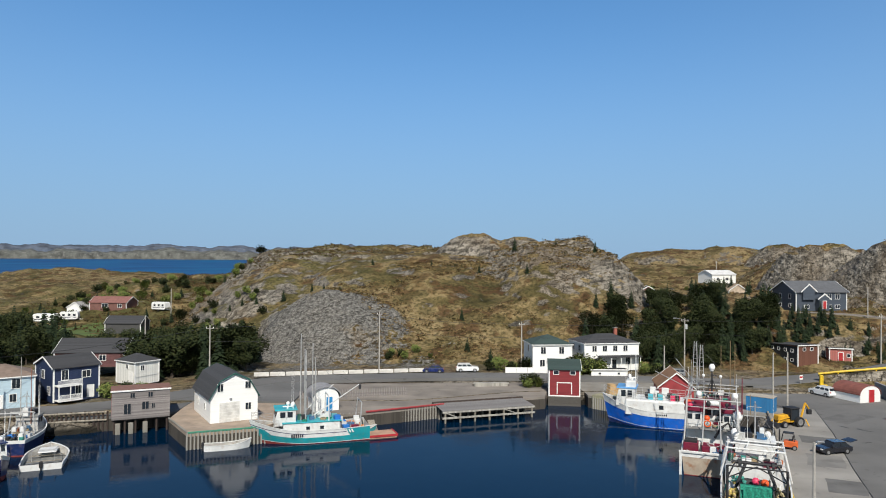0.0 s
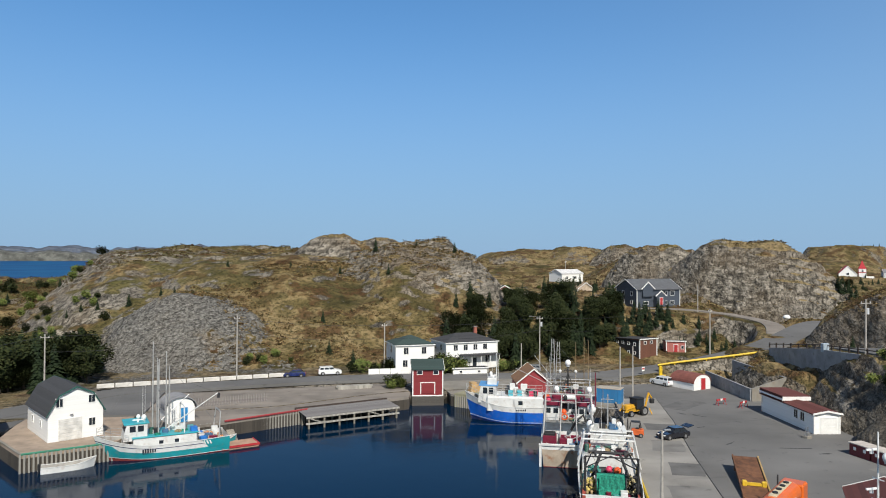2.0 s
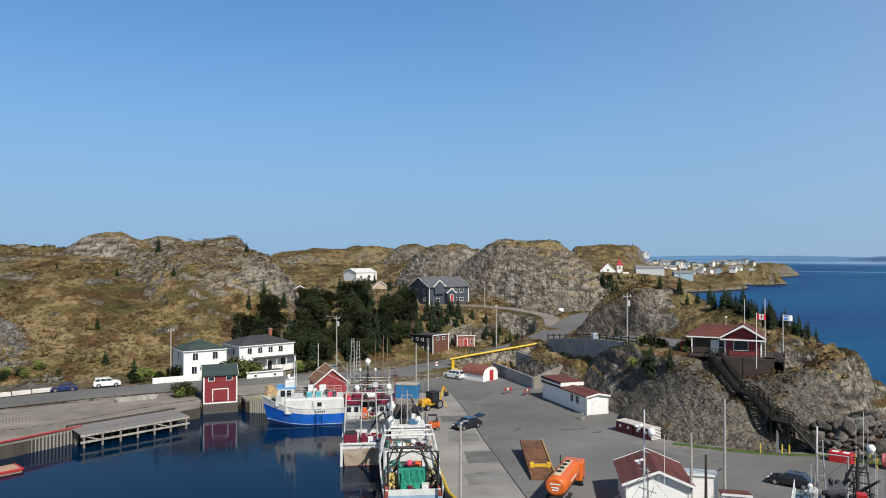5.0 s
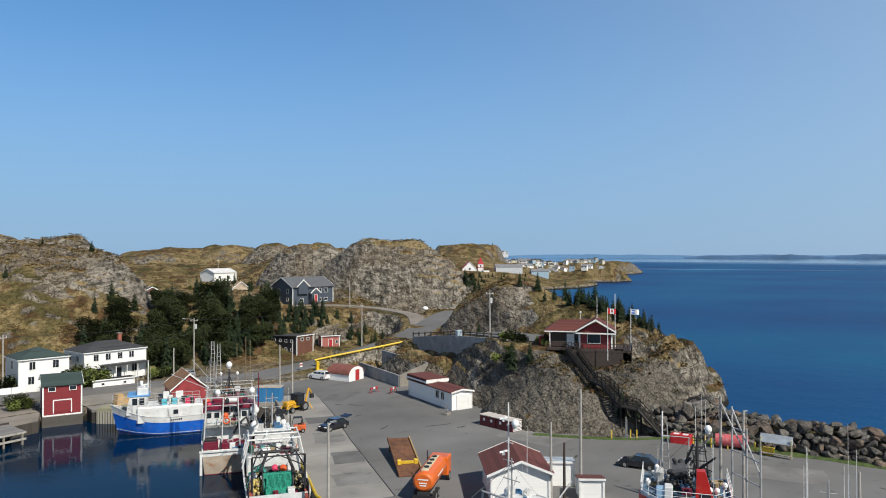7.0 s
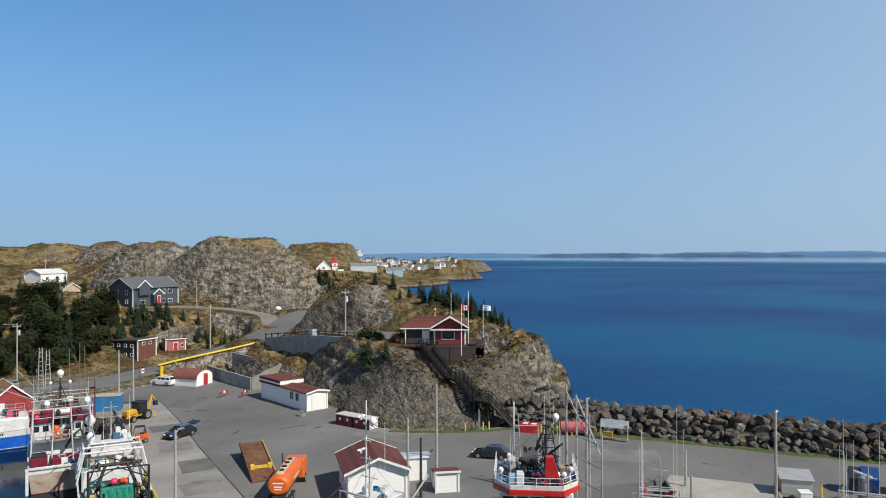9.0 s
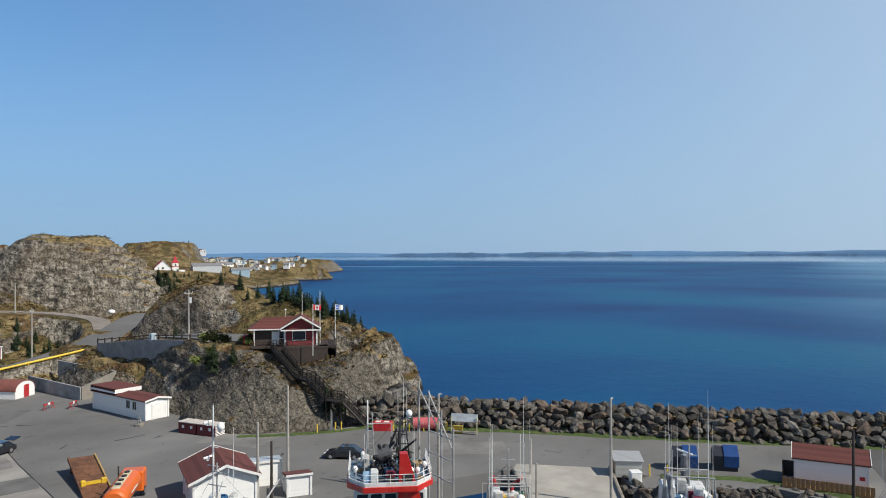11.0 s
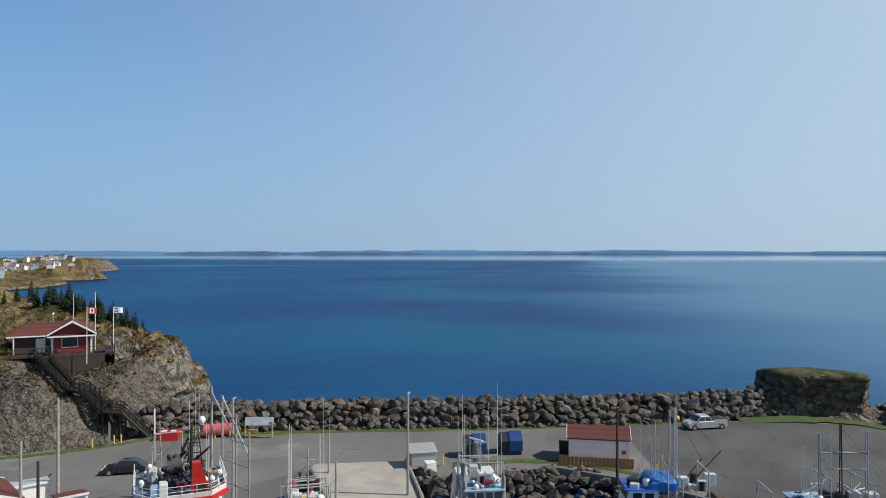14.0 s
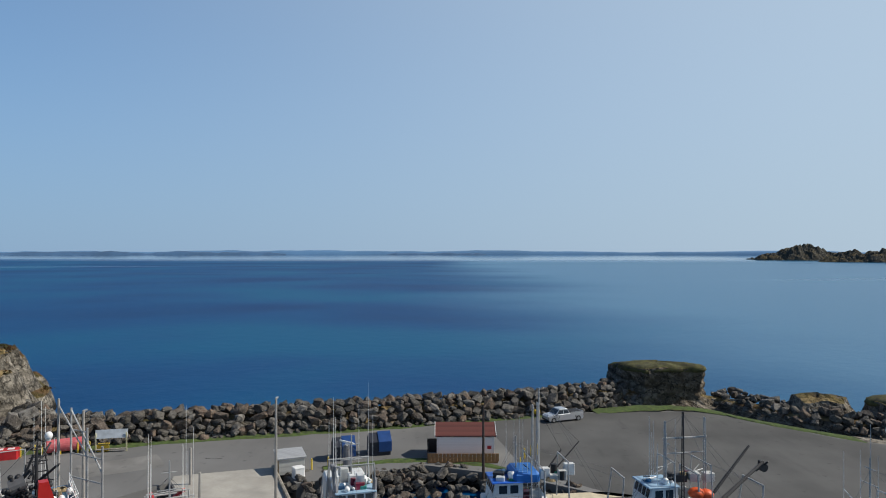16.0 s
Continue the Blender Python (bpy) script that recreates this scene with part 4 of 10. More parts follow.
pp.matrix_basis = pose(-3, -5.8, 0)
for k in range(1, 5):
    again(pp, pose(-3 + k * 2.25, -5.8, 0))
chim = part("chimney", MB().box(3.2, 0.8, 6.4, 0.7, 0.7, 2.0, 0.03), plain("brick_red", (0.3, 0.1, 0.07), 0.9), w2)
part("cap", MB().box(3.2, 0.8, 8.4, 0.9, 0.9, 0.15), concrete, chim)
house("shed", (31.2, 147.8), (38.6, 148.0), 2.6, -0.1, 1.7, 'shed', 0.2, white_boards, plain("black_felt", (0.02, 0.02, 0.022), 0.85), "low white shed with a flat black roof", "shed", wins=(('f', -2, 0.7, 0.5, 0.4, 0), ('f', 2, 0.7, 0.5, 0.4, 0)))
house("boathouse", (38.2, 124.8), (44.0, 123.8), 7.5, 0.0, 2.4, 'gable_y', 2.4, plain("barn_red", (0.28, 0.035, 0.04), 0.6), plain("brown_felt", (0.24, 0.13, 0.07), 0.9, dirt=(0.12, 0.09, 0.06)), "red wharf shed with a worn brown roof", "shed", corner=False)
# brown shed, little red shed, grey house, and houses on the barrens
br = house("shed", (78.9, 157.3), (84.2, 158.9), 8.6, 0.9, 4.9, 'shed', 0.5, brown_boards, dark_shingle, "dark boarded shed with brown gable end and white windows", "shed", wins=(('f', -1.0, 3.7, 0.7, 0.6, 0), ('f', 1.0, 3.7, 0.7, 0.6, 0)))
part("side_wall", MB().box(-2.81, 0, 0, 0.06, 8.5, 4.55), black_boards, br)
for k in range(4):
    window(br, face(5.54, 8.6, 'l', 3.3 - k * 2.0, 3.3, 0.09), 0.6, 0.6, None, 0)
    if k:
        window(br, face(5.54, 8.6, 'l', 3.3 - k * 2.0, 1.2, 0.09), 0.6, 0.6, None, 0)
door(br, face(5.54, 8.6, 'l', 3.2, 0, 0.09), 1.4, 2.1, white_paint)
house("shed", (88.6, 162.2), (93.0, 160.9), 3.4, 2.0, 2.7, 'shed', 0.3, boards("salmon_boards", (0.4, 0.13, 0.11), 0.2, True, wear=0.3), dark_shingle, "small faded red shed with white trim", "shed", doors=(('f', 0, 0.9, 1.8, red_paint),), wins=(('f', 1.6, 0.8, 0.6, 0.7, 0),))
gh = house("house", (96.5, 193.5), (112.0, 196.5), 10.0, 10.9, 5.2, 'gable_x', 2.7, slate_boards, plain("slate_roof", (0.1, 0.105, 0.115), 0.9), "slate grey split-level house with a red door", eave=0.5,
           wins=(('f', -4.6, 3.2, 1.6, 1.3), ('f', 2.4, 3.2, 1.4, 1.3), ('f', 5.0, 3.2, 1.4, 1.3), ('f', -4.6, 0.6, 1.4, 0.9), ('f', 2.4, 0.6, 1.4, 0.9), ('f', 5.0, 0.6, 1.4, 0.9), ('l', -2.5, 3.2, 0.8, 1.2, 0), ('l', 1.5, 3.2, 0.8, 1.2, 0), ('l', -2.5, 0.8, 0.8, 1.0, 0), ('l', 1.5, 0.8, 0.8, 1.0, 0)))
gable = MB().slab([(-6.2, 3.0), (-2.6, 3.0), (-2.6, 5.2), (-4.4, 7.0), (-6.2, 5.2)], -5.7, -4.9)
part("gable_wall", gable, slate_boards, gh)
part("gable_trim", MB().slab([(-6.9, 5.0), (-4.4, 7.1), (-4.4, 7.4), (-6.9, 5.3)], -5.9, -5.75).slab([(-1.9, 5.0), (-4.4, 7.1), (-4.4, 7.4), (-1.9, 5.3)], -5.9, -5.75), white_paint, gh)
entry = part("entry", MB().slab([(-1.9, 0), (1.2, 0), (1.2, 3.2), (-0.35, 4.4), (-1.9, 3.2)], -6.6, -4.9), slate_boards, gh)
part("entry_trim", MB().slab([(-2.4, 3.0), (-0.35, 4.5), (-0.35, 4.8), (-2.4, 3.3)], -6.8, -6.62).slab([(1.7, 3.0), (-0.35, 4.5), (-0.35, 4.8), (1.7, 3.3)], -6.8, -6.62), white_paint, entry)
door(gh, pose(-0.35, -6.66, 0.6), 1.0, 2.1, red_paint)
house("house", (108, 284), (119, 288), 8, 15.2, 3.3, 'gable_x', 1.6, white_boards, plain("pale_roof", (0.6, 0.6, 0.6), 0.8), "small white bungalow on the barrens", wins=(('f', 1.5, 1.0, 1.5, 1.0), ('f', -3, 1.0, 1.0, 1.0)))
house("shed", (57.5, 208), (63, 207), 5, 12.0, 3.0, 'gable_y', 1.6, boards("dull_red", (0.28, 0.11, 0.1), 0.15), dark_shingle, "small red shed beside the rock slope", "shed", wins=(('f', 0, 1.2, 0.7, 0.7),))
house("shed", (86, 213), (92, 215), 5, 13.0, 2.4, 'gable_y', 1.8, plain("beige_wall", (0.5, 0.4, 0.3), 0.7), plain("tan_roof", (0.33, 0.25, 0.18), 0.8), "beige shed with a tan roof above the trees", "shed")
# far left: bungalow, garage and camper trailers
house("house", (-115, 231), (-102.5, 229.8), 7, 6.3, 2.6, 'gable_x', 1.7, plain("brown_brick", (0.17, 0.08, 0.065), 0.8), plain("dull_red_roof", (0.22, 0.1, 0.085), 0.9), "brown bungalow with a dull red roof", base=3, wins=(('f', -1, 1.0, 2.0, 1.2), ('f', 4.0, 1.0, 1.4, 1.1)))
house("garage", (-122.5, 231.5), (-117.5, 231), 6, 4.6, 2.6, 'gable_y', 1.6, white_boards, plain("grey_roof", (0.35, 0.34, 0.33), 0.8), "small white garage with a grey gable roof", "garage", base=3)
house("house", (-97.5, 205), (-87.5, 205.5), 7, 1.9, 2.8, 'gable_x', 1.8, plain("dark_wall", (0.06, 0.06, 0.06), 0.8), dark_shingle, "low house with a black roof behind the trees", base=3)


def camper(x, y, rz, L, label):
    """A caravan on one axle, with windows, door, stripe and drawbar."""
    top = thing("camper_trailer", x, y, ground_z(x, y) + 0.15, rz, label, "trailer", "camper trailers")
    body = MB()
    body.m = pose(0, 0, 0, 0, 0, 0)
    body.slab([(-L / 2, 0.5), (L / 2 - 0.5, 0.5), (L / 2, 1.1), (L / 2 - 0.15, 2.5), (L / 2 - 0.5, 2.8), (-L / 2 + 0.3, 2.8), (-L / 2, 2.4)], -1.2, 1.2)
    part("body", body, white_paint, top)
    part("stripe", MB().box(0, -1.21, 0.95, L - 0.9, 0.02, 0.3), plain("camper_stripe", (0.2, 0.2, 0.22), 0.5), top)
    for k in (-0.28, 0.02, 0.3):
        part("window_pane", MB().box(L * k, -1.22, 1.5, L * 0.14, 0.03, 0.65), glass, top)
    part("door", MB().box(L * 0.16, -1.22, 0.6, 0.7, 0.03, 1.8), dome_white_, top)
    for s in (-1.05, 1.05):
        part("wheel", MB().tube((-0.3, s - 0.1, 0.2), (-0.3, s + 0.1, 0.2), 0.36, n=14), black, top)
    part("drawbar", MB().tube((L / 2 - 0.4, 0, 0.5), (L / 2 + 0.9, 0, 0.4), 0.07), steel, top)


dome_white_ = plain("camper_door", (0.7, 0.7, 0.68), 0.5)
camper(-125.5, 224.5, 6, 7.0, "long white camper trailer parked on the lawn")
camper(-117.5, 223.6, 12, 5.4, "white camper trailer parked beside a longer one")
camper(-91.8, 231.2, -20, 5.6, "small white camper trailer by the bungalow")
lawn_, n_ = MB(), 12
lawn_.loft([[(-124 + 24 * i / n_ + 3 * math.sin(j * 1.3), 200 + 16 * j / n_ + 0.2 * i + 2 * math.sin(i * 0.9), ground_z(-124 + 24 * i / n_ + 3 * math.sin(j * 1.3), 200 + 16 * j / n_ + 0.2 * i + 2 * math.sin(i * 0.9)) + 0.12) for i in range(n_ + 1)] for j in range(n_ + 1)], caps=False)
solid("lawn", lawn_, plain("lawn_green", (0.075, 0.11, 0.025), 0.95, vary=0.35, scale=0.3, relief=0.05), "mown green lawn by the campers", "grass", kind="structure")

# ---- breakwater of boulders ----
def boulder_mesh(seed, mat, rough=0.2):
    """An angular block: the hull of random points, a few dozen triangles."""
    rnd = random.Random(seed)
    bm = bmesh.new()
    for _ in range(24):
        v = Vector((rnd.gauss(0, 1), rnd.gauss(0, 1), rnd.gauss(0, 1))).normalized()
        v = Vector([max(-0.72, min(0.72, c)) for c in v]) * rnd.uniform(1 - rough, 1.06)
        bm.verts.new((v.x * 1.18, v.y, v.z * 0.82))
    bmesh.ops.convex_hull(bm, input=bm.verts)
    bmesh.ops.delete(bm, geom=[v for v in bm.verts if not v.link_faces], context='VERTS')
    me = bpy.data.meshes.new("boulder")
    bm.to_mesh(me)
    bm.free()
    me.materials.append(mat)
    return me


def make_boulder_mat(name, tones):
    m, nt, p, g = start(name)
    co = nt.nodes.new("ShaderNodeTexCoord").outputs["Object"]
    oi = nt.nodes.new("ShaderNodeObjectInfo")
    pick = calc(nt, 'FRACT', calc(nt, 'ADD', oi.outputs["Random"], g.outputs["Random Per Island"]))
    col = ramp(nt, pick, [(k / (len(tones) - 1), c) for k, c in enumerate(tones)])
    n1, n2 = tex(nt, co, 1.4, 7), tex(nt, co, 7, 5)
    col = mixc(nt, calc(nt, 'MULTIPLY', stepup(nt, n1, 0.46, 0.60), 0.7), col, (0.035, 0.032, 0.028))
    col = mixc(nt, calc(nt, 'MULTIPLY', stepup(nt, n2, 0.54, 0.68), 0.45), col, (0.33, 0.31, 0.275))
    nt.links.new(col, p.inputs["Base Color"])
    p.inputs["Roughness"].default_value = 0.9
    p.inputs["Specular IOR Level"].default_value = 0.2
    bumpy(nt, p, calc(nt, 'ADD', n1, calc(nt, 'MULTIPLY', n2, 0.5)), 0.9, 0.25)
    return m


boulder_mat = make_boulder_mat("boulder_rock", [(0.06, 0.056, 0.051), (0.105, 0.097, 0.085), (0.15, 0.14, 0.125), (0.08, 0.075, 0.068), (0.16, 0.115, 0.085), (0.095, 0.091, 0.085), (0.21, 0.197, 0.178)])
BOULDERS = [boulder_mesh(k, boulder_mat) for k in range(14)]
SPINE = [(85, 68), (91, 54), (97, 31), (102.5, 8), (109.5, -14), (117, -30)]
SPINE_2 = [(116, -45), (108, -49), (99, -55), (92, -65), (84, -80)]


def along(pts, s):
    """The place and direction at s metres along a line."""
    for p, q in zip(pts, pts[1:]):
        d = Vector(q) - Vector(p)
        if s <= d.length or q is pts[-1]:
            return Vector(p) + d.normalized() * s, d.normalized()
        s -= d.length


def pile_up(name, pts, label, rows, front, seed, singles, size=1.0):
    """Boulders heaped on the slope that faces the harbour, and over the crest."""
    rnd = random.Random(seed)
    top = tagged(new(name), label, "breakwater", kind="structure")
    total = sum((Vector(q) - Vector(p)).length for p, q in zip(pts, pts[1:]))
    rest, made = MB(), 0
    for row, (off, z) in enumerate(rows):
        s = rnd.uniform(0, 1)
        while s < total:
            r = size * rnd.uniform(0.62, 1.25) * (0.82 if row == 0 else 1)
            p, d = along(pts, s)
            n = Vector((d.y, -d.x)) * front
            c = p + n * (off + rnd.uniform(-0.4, 0.4))
            m = pose(c.x, c.y, z + rnd.uniform(-0.3, 0.4), rnd.uniform(-35, 35), rnd.uniform(-35, 35), rnd.uniform(0, 360)) @ Matrix.Diagonal((r, r * rnd.uniform(0.7, 1.0), r * rnd.uniform(0.75, 1.05), 1))
            me = rnd.choice(BOULDERS)
            if row < 4 and made < singles:
                ob = new("boulder", me)
                ob.parent, ob.matrix_basis = top, m
                made += 1
            else:
                k = len(rest.v)
                rest.v += [tuple(m @ v.co) for v in me.vertices]
                rest.f += [tuple(k + i for i in q.vertices) for q in me.polygons]
            s += r * rnd.uniform(1.2, 1.75)
    part("boulders", rest, boulder_mat, top)["kind"] = "stuff"
    return top


pile_up("breakwater", SPINE, "breakwater of heaped grey and brown boulders", [(3.9, 0.3), (3.0, 1.0), (2.0, 1.8), (0.8, 2.5), (-0.6, 2.8), (-2.4, 2.4), (-4.2, 1.6), (-6, 0.4), (-8, -1.4), (-10, -2.6)], 1, 7, 300)
pile_up("breakwater", SPINE_2, "low bank of heaped boulders at the lot's edge", [(2.8, 0.3), (1.6, 1.0), (0.4, 1.5), (-1.2, 1.6), (-3, 0.8), (-5, -1)], 1, 8, 150)
pile_up("riprap", [(72, -13), (77, -5.5), (80.5, 4.5), (76.5, 13), (78.5, 21)], "dark riprap bank below the lot", [(0.2, -0.3), (-1.2, -0.8), (-2.6, -1.5), (-4.0, -2.3)], 1, 9, 120, 0.8)
pile_up("riprap", [(112, 80), (104, 70), (95, 62), (88, 58)], "boulders at the foot of the headland", [(2, 0.2), (0.5, 1.6), (-1, 2.8), (-2.6, 3.4), (-5, 1.5), (-7, -0.5)], 1, 10, 90, 1.2)


pile_up("riprap", [(79.4, 4.6), (75.0, 12.6), (73.4, 17.4), (77.6, 20.6)], "dark riprap below the plank shed", [(0.2, -0.1), (-0.8, -0.7), (-1.9, -1.4), (-3.0, -2.1)], 1, 11, 60, 0.75)

# ---- rocks at the end of the lot ----
def block_rock(name, plan, z0, z1, label, seed, lean=0.06, rock=None, turf=True, fall=0.0):
    """A rock with flat broken faces over a plan outline, and an overhanging lid of turf."""
    pts = []
    for p, q in zip(plan, plan[1:] + plan[:1]):
        n = max(3, int((Vector(q) - Vector(p)).length / 0.45))
        pts += [Vector(p).lerp(Vector(q), k / n) for k in range(n)]
    mid, rows, m = sum(pts, Vector((0, 0))) / len(pts), [], 16
    front = min(p.x for p in pts)

    def ring(f, z, bite):
        row = []
        for p in pts:
            d = p - mid
            u = noise.fractal(Vector((p.x * 0.28 + seed, p.y * 0.28, z * 0.35)), 0.9, 2.0, 5)
            c = math.floor(3 * noise.noise(Vector((p.x * 0.5, p.y * 0.5 + seed, z * 0.8)))) * 0.16
            w = mid + d * (f + bite * (u * 0.10 + c * 0.12))
            row.append((w.x, w.y, z - fall * (w.x - front) * max(0.0, (z - z0) / (z1 - z0)) + 0.55 * noise.noise(Vector((p.x * 0.3, p.y * 0.3, seed))) * (z > z0 + 0.5)))
        return row
    for j in range(m + 1):
        t = j / m
        rows.append(ring(1 + lean * (1 - t) - 0.04 * math.sin(t * 3.1), z0 + (z1 - z0) * t, 1.0))
    rows += [ring(0.62, z1 + 0.35, 0.4), ring(0.02, z1 + 0.6, 0.0)]
    ob = solid(name, MB().loft(rows, True), rock or dark_rock, label, "rock")
    if turf:
        part("turf", MB().loft([ring(0.99, z1 - 0.75, 1.7), ring(1.02, z1 - 0.4, 1.8), ring(0.98, z1 + 0.05, 1.4), ring(0.86, z1 + 0.42, 1.2), ring(0.5, z1 + 0.75, 0.8), ring(0.02, z1 + 0.85, 0.0)], True), lid_turf, ob, "dry green turf", smooth=True)
    return ob


lid_turf = plain("rock_turf", (0.075, 0.073, 0.025), 0.95, vary=0.55, scale=0.9, relief=0.12, dirt=(0.045, 0.034, 0.016), dirt_amount=0.8)
block_rock("sea_rock", [(112.2, -31.4), (112.2, -41.0), (116.5, -43), (119.6, -38), (121.2, -27.2), (116.5, -28.6)], -0.5, 6.2, "blocky dark rock with an overhanging lid of turf", 3.0, fall=0.08)
block_rock("sea_rock", [(101.5, -52), (100.5, -57.5), (104, -60), (107.5, -58), (107, -53)], -0.5, 2.9, "pale angular outcrop among the boulders", 7.0, 0.6, rock_land, False)
block_rock("sea_rock", [(116, 82), (118, 76.5), (122, 75.5), (126, 78), (126, 84), (121, 87)], -3.2, 2.6, "tilted grey rock at the foot of the headland", 12.0, 0.45, rock_land, False, fall=0.22)
block_rock("sea_rock", [(121.5, 77), (123.5, 74), (127.5, 74.8), (128.5, 78), (125, 80)], -3.2, -0.4, "low wet rock at the foot of the headland", 14.0, 0.3, rock_land, False)
block_rock("sea_rock", [(97, -62), (94, -70), (101, -74), (105, -68), (103, -62)], -0.5, 3.2, "dark grassy rock at the shore", 9.0, 0.12)

# turf verge along the boulders
turf_mat = plain("verge_turf", (0.055, 0.09, 0.018), 0.95, vary=0.4, scale=1.5, relief=0.05, dirt=(0.16, 0.135, 0.05), dirt_amount=0.5)


def verge(pts, w, seed):
    mb, rnd, rows = MB(), random.Random(seed), []
    for x, y, z in bend(pts, 9):
        a, b = w * rnd.uniform(0.55, 1.0), w * rnd.uniform(0.6, 1.1)
        rows.append([(x - a, y - a * 0.25, z), (x - a * 0.4, y, z + 0.12), (x + b * 0.4, y, z + 0.16), (x + b, y + b * 0.25, z)])
    return solid("verge", mb.loft(rows), turf_mat, "uneven green grass verge along the boulders", "grass", kind="stuff")


verge([(84.6, 57, 0), (88.2, 46.5, 0), (93.6, 27, 0), (99.4, 6, 0), (105.6, -14, 0)], 1.6, 1)
verge([(108.5, -22, 0), (110, -33, 0.2), (108, -40, 0.1), (101, -45, 0), (91, -54, 0)], 2.3, 2)
verge([(71, 71, 0), (74.5, 66, 0), (79, 61, 0), (84, 57.5, 0)], 0.9, 3)
verge([(79, 16, 0), (82, 6, 0), (80, -3, 0), (76, -7, 0)], 1.0, 4)

# ---- timber-faced wharves ----
wharf_deck = plain("wharf_deck", (0.33, 0.26, 0.2), 0.9, scale=0.5, relief=0.02, dirt=(0.2, 0.17, 0.13), dirt_amount=0.5)
pole_face = boards("wharf_face", (0.36, 0.345, 0.31), 0.35, True, 0.9, 0.4, (0.12, 0.1, 0.08), 0.06)


crib_dark = boards("crib_timber", (0.06, 0.052, 0.043), 0.34, True, 0.9, 0.4, (0.03, 0.026, 0.022), 0.08)


def wharf(name, poly, z, deck, label, posts=0.42, face_mat=None, kerb=None, low=-5):
    """A quay over a plan outline, with upright timbers along its water side (the first leg of the outline)."""
    top = thing(name, 0, 0, 0, 0, label, "wharf", kind="structure")
    part("deck", MB().prism(poly, z - 0.4, z), deck, top)
    part("crib", MB().prism(poly, low, z - 0.4), crib_dark, top)
    return top


def fenders(top, p, q, z, gap, mat, r=0.13, low=-3.2, high=0.1):
    p, q = Vector(p), Vector(q)
    n = int((q - p).length / gap)
    first = None
    for k in range(n + 1):
        c = p + (q - p) * k / max(n, 1)
        if first is None:
            first = part("timber", MB().tube((0, 0, low), (0, 0, high), r, n=6), mat, top)
            first.matrix_basis = pose(c.x, c.y, z)
        else:
            again(first, pose(c.x, c.y, z - 0.06 * (k % 3)))


shed_wharf = wharf("wharf", [(-41.2, 107.2), (-35.2, 98.4), (-25.4, 102.4), (-24.5, 106.8), (-26, 121), (-42.5, 121)], 0.0, wharf_deck, "concrete-topped wharf with upright timbers in front")
fenders(shed_wharf, (-35.2, 98.2), (-25.4, 102.2), 0, 0.5, pole_face)
part("kerb", MB().line([(-35.2, 98.5, 0.12), (-25.4, 102.5, 0.12)], 0.16), plain("green_kerb", (0.04, 0.2, 0.13), 0.7), shed_wharf, "green kerb timber")
part("side_kerb", MB().line([(-41.2, 107.3, 0.1), (-35.2, 98.6, 0.1)], 0.16), concrete, shed_wharf)
left_wharf = wharf("wharf", [(-78, 97), (-66.5, 103.5), (-50.5, 108.6), (-42, 112), (-42, 125), (-62, 116), (-80, 106)], 0.05, road_mat, "roadside wharf with a timber fence along the water")
fenders(left_wharf, (-66.5, 103.3), (-51, 108.4), 0, 0.62, dark_wood, 0.16, -3.2, 1.0)
part("rail", MB().line([(-66.5, 103.1, 0.8), (-51, 108.2, 0.8)], 0.14), wood, left_wharf)
part("rail", MB().line([(-66.5, 103.1, -0.4), (-51, 108.2, -0.4)], 0.14), wood, left_wharf)
mid_wharf = wharf("wharf", [(-24.4, 107.5), (-12, 112.8), (0.4, 119.4), (18.5, 127), (20, 134), (18, 141), (-30, 137), (-26, 118)], 0.0, gravel, "gravel lot behind a low timber wharf")
fenders(mid_wharf, (-24, 107.4), (0.4, 119.2), 0, 0.5, pole_face, 0.12)
part("kerb", MB().line([(-12, 112.8, 0.12), (0.4, 119.3, 0.12)], 0.17), plain("red_kerb", (0.3, 0.04, 0.045), 0.7), mid_wharf, "red kerb timber")
right_wharf = wharf("wharf", [(26.5, 128.5), (31.5, 124), (40, 119), (53, 113), (58, 131), (62, 142), (26, 142)], 0.0, concrete, "pale concrete wharf between the boathouse and the quay")
fenders(right_wharf, (27.2, 127.4), (31.2, 123.8), 0, 0.42, pole_face, 0.14, -3.2, -0.1)
part("pier_box", MB().prism([(27, 127.6), (31.4, 123.8), (35, 127.5), (31, 131.5)], -3.0, 0.25), boards("pier_boards", (0.27, 0.26, 0.17), 0.3, True, 0.85, 0.3), right_wharf)

# the open platform on posts
plat = thing("platform", 7.2, 120.0, 0, 19.5, "grey plank slipway platform on timber posts", "platform")
boards_grey = boards("plank_grey", (0.2, 0.19, 0.185), 0.25, True, 0.85, 0.3, (0.2, 0.19, 0.19))
plank = part("plank", MB().box(0, 0, 0, 0.42, 4.9, 0.1), boards_grey, plat)
plank.matrix_basis = pose(-8.0, 0, -0.15, 4, 0, 0)
for k in range(1, 37):
    again(plank, pose(-8.0 + 0.445 * k, 0, -0.15 + 0.01 * ((k * 7) % 3), 4, 0, 0))
post = part("post", MB().box(0, 0, -3.4, 0.26, 0.26, 3.0), wood, plat)
post.matrix_basis = pose(-7.8, -2.3, 0)
for k in range(1, 14):
    again(post, pose(-7.8 + (k % 7) * 2.6, -2.3 + 3.0 * (k // 7), 0))
for zz, nm in ((-0.55, "beam"), (-1.5, "beam")):
    part(nm, MB().box(0, -2.4, zz, 16.6, 0.2, 0.28), pole_face, plat)
part("back_beam", MB().box(0, 2.6, 0.0, 16.8, 0.35, 0.35), dark_wood, plat)
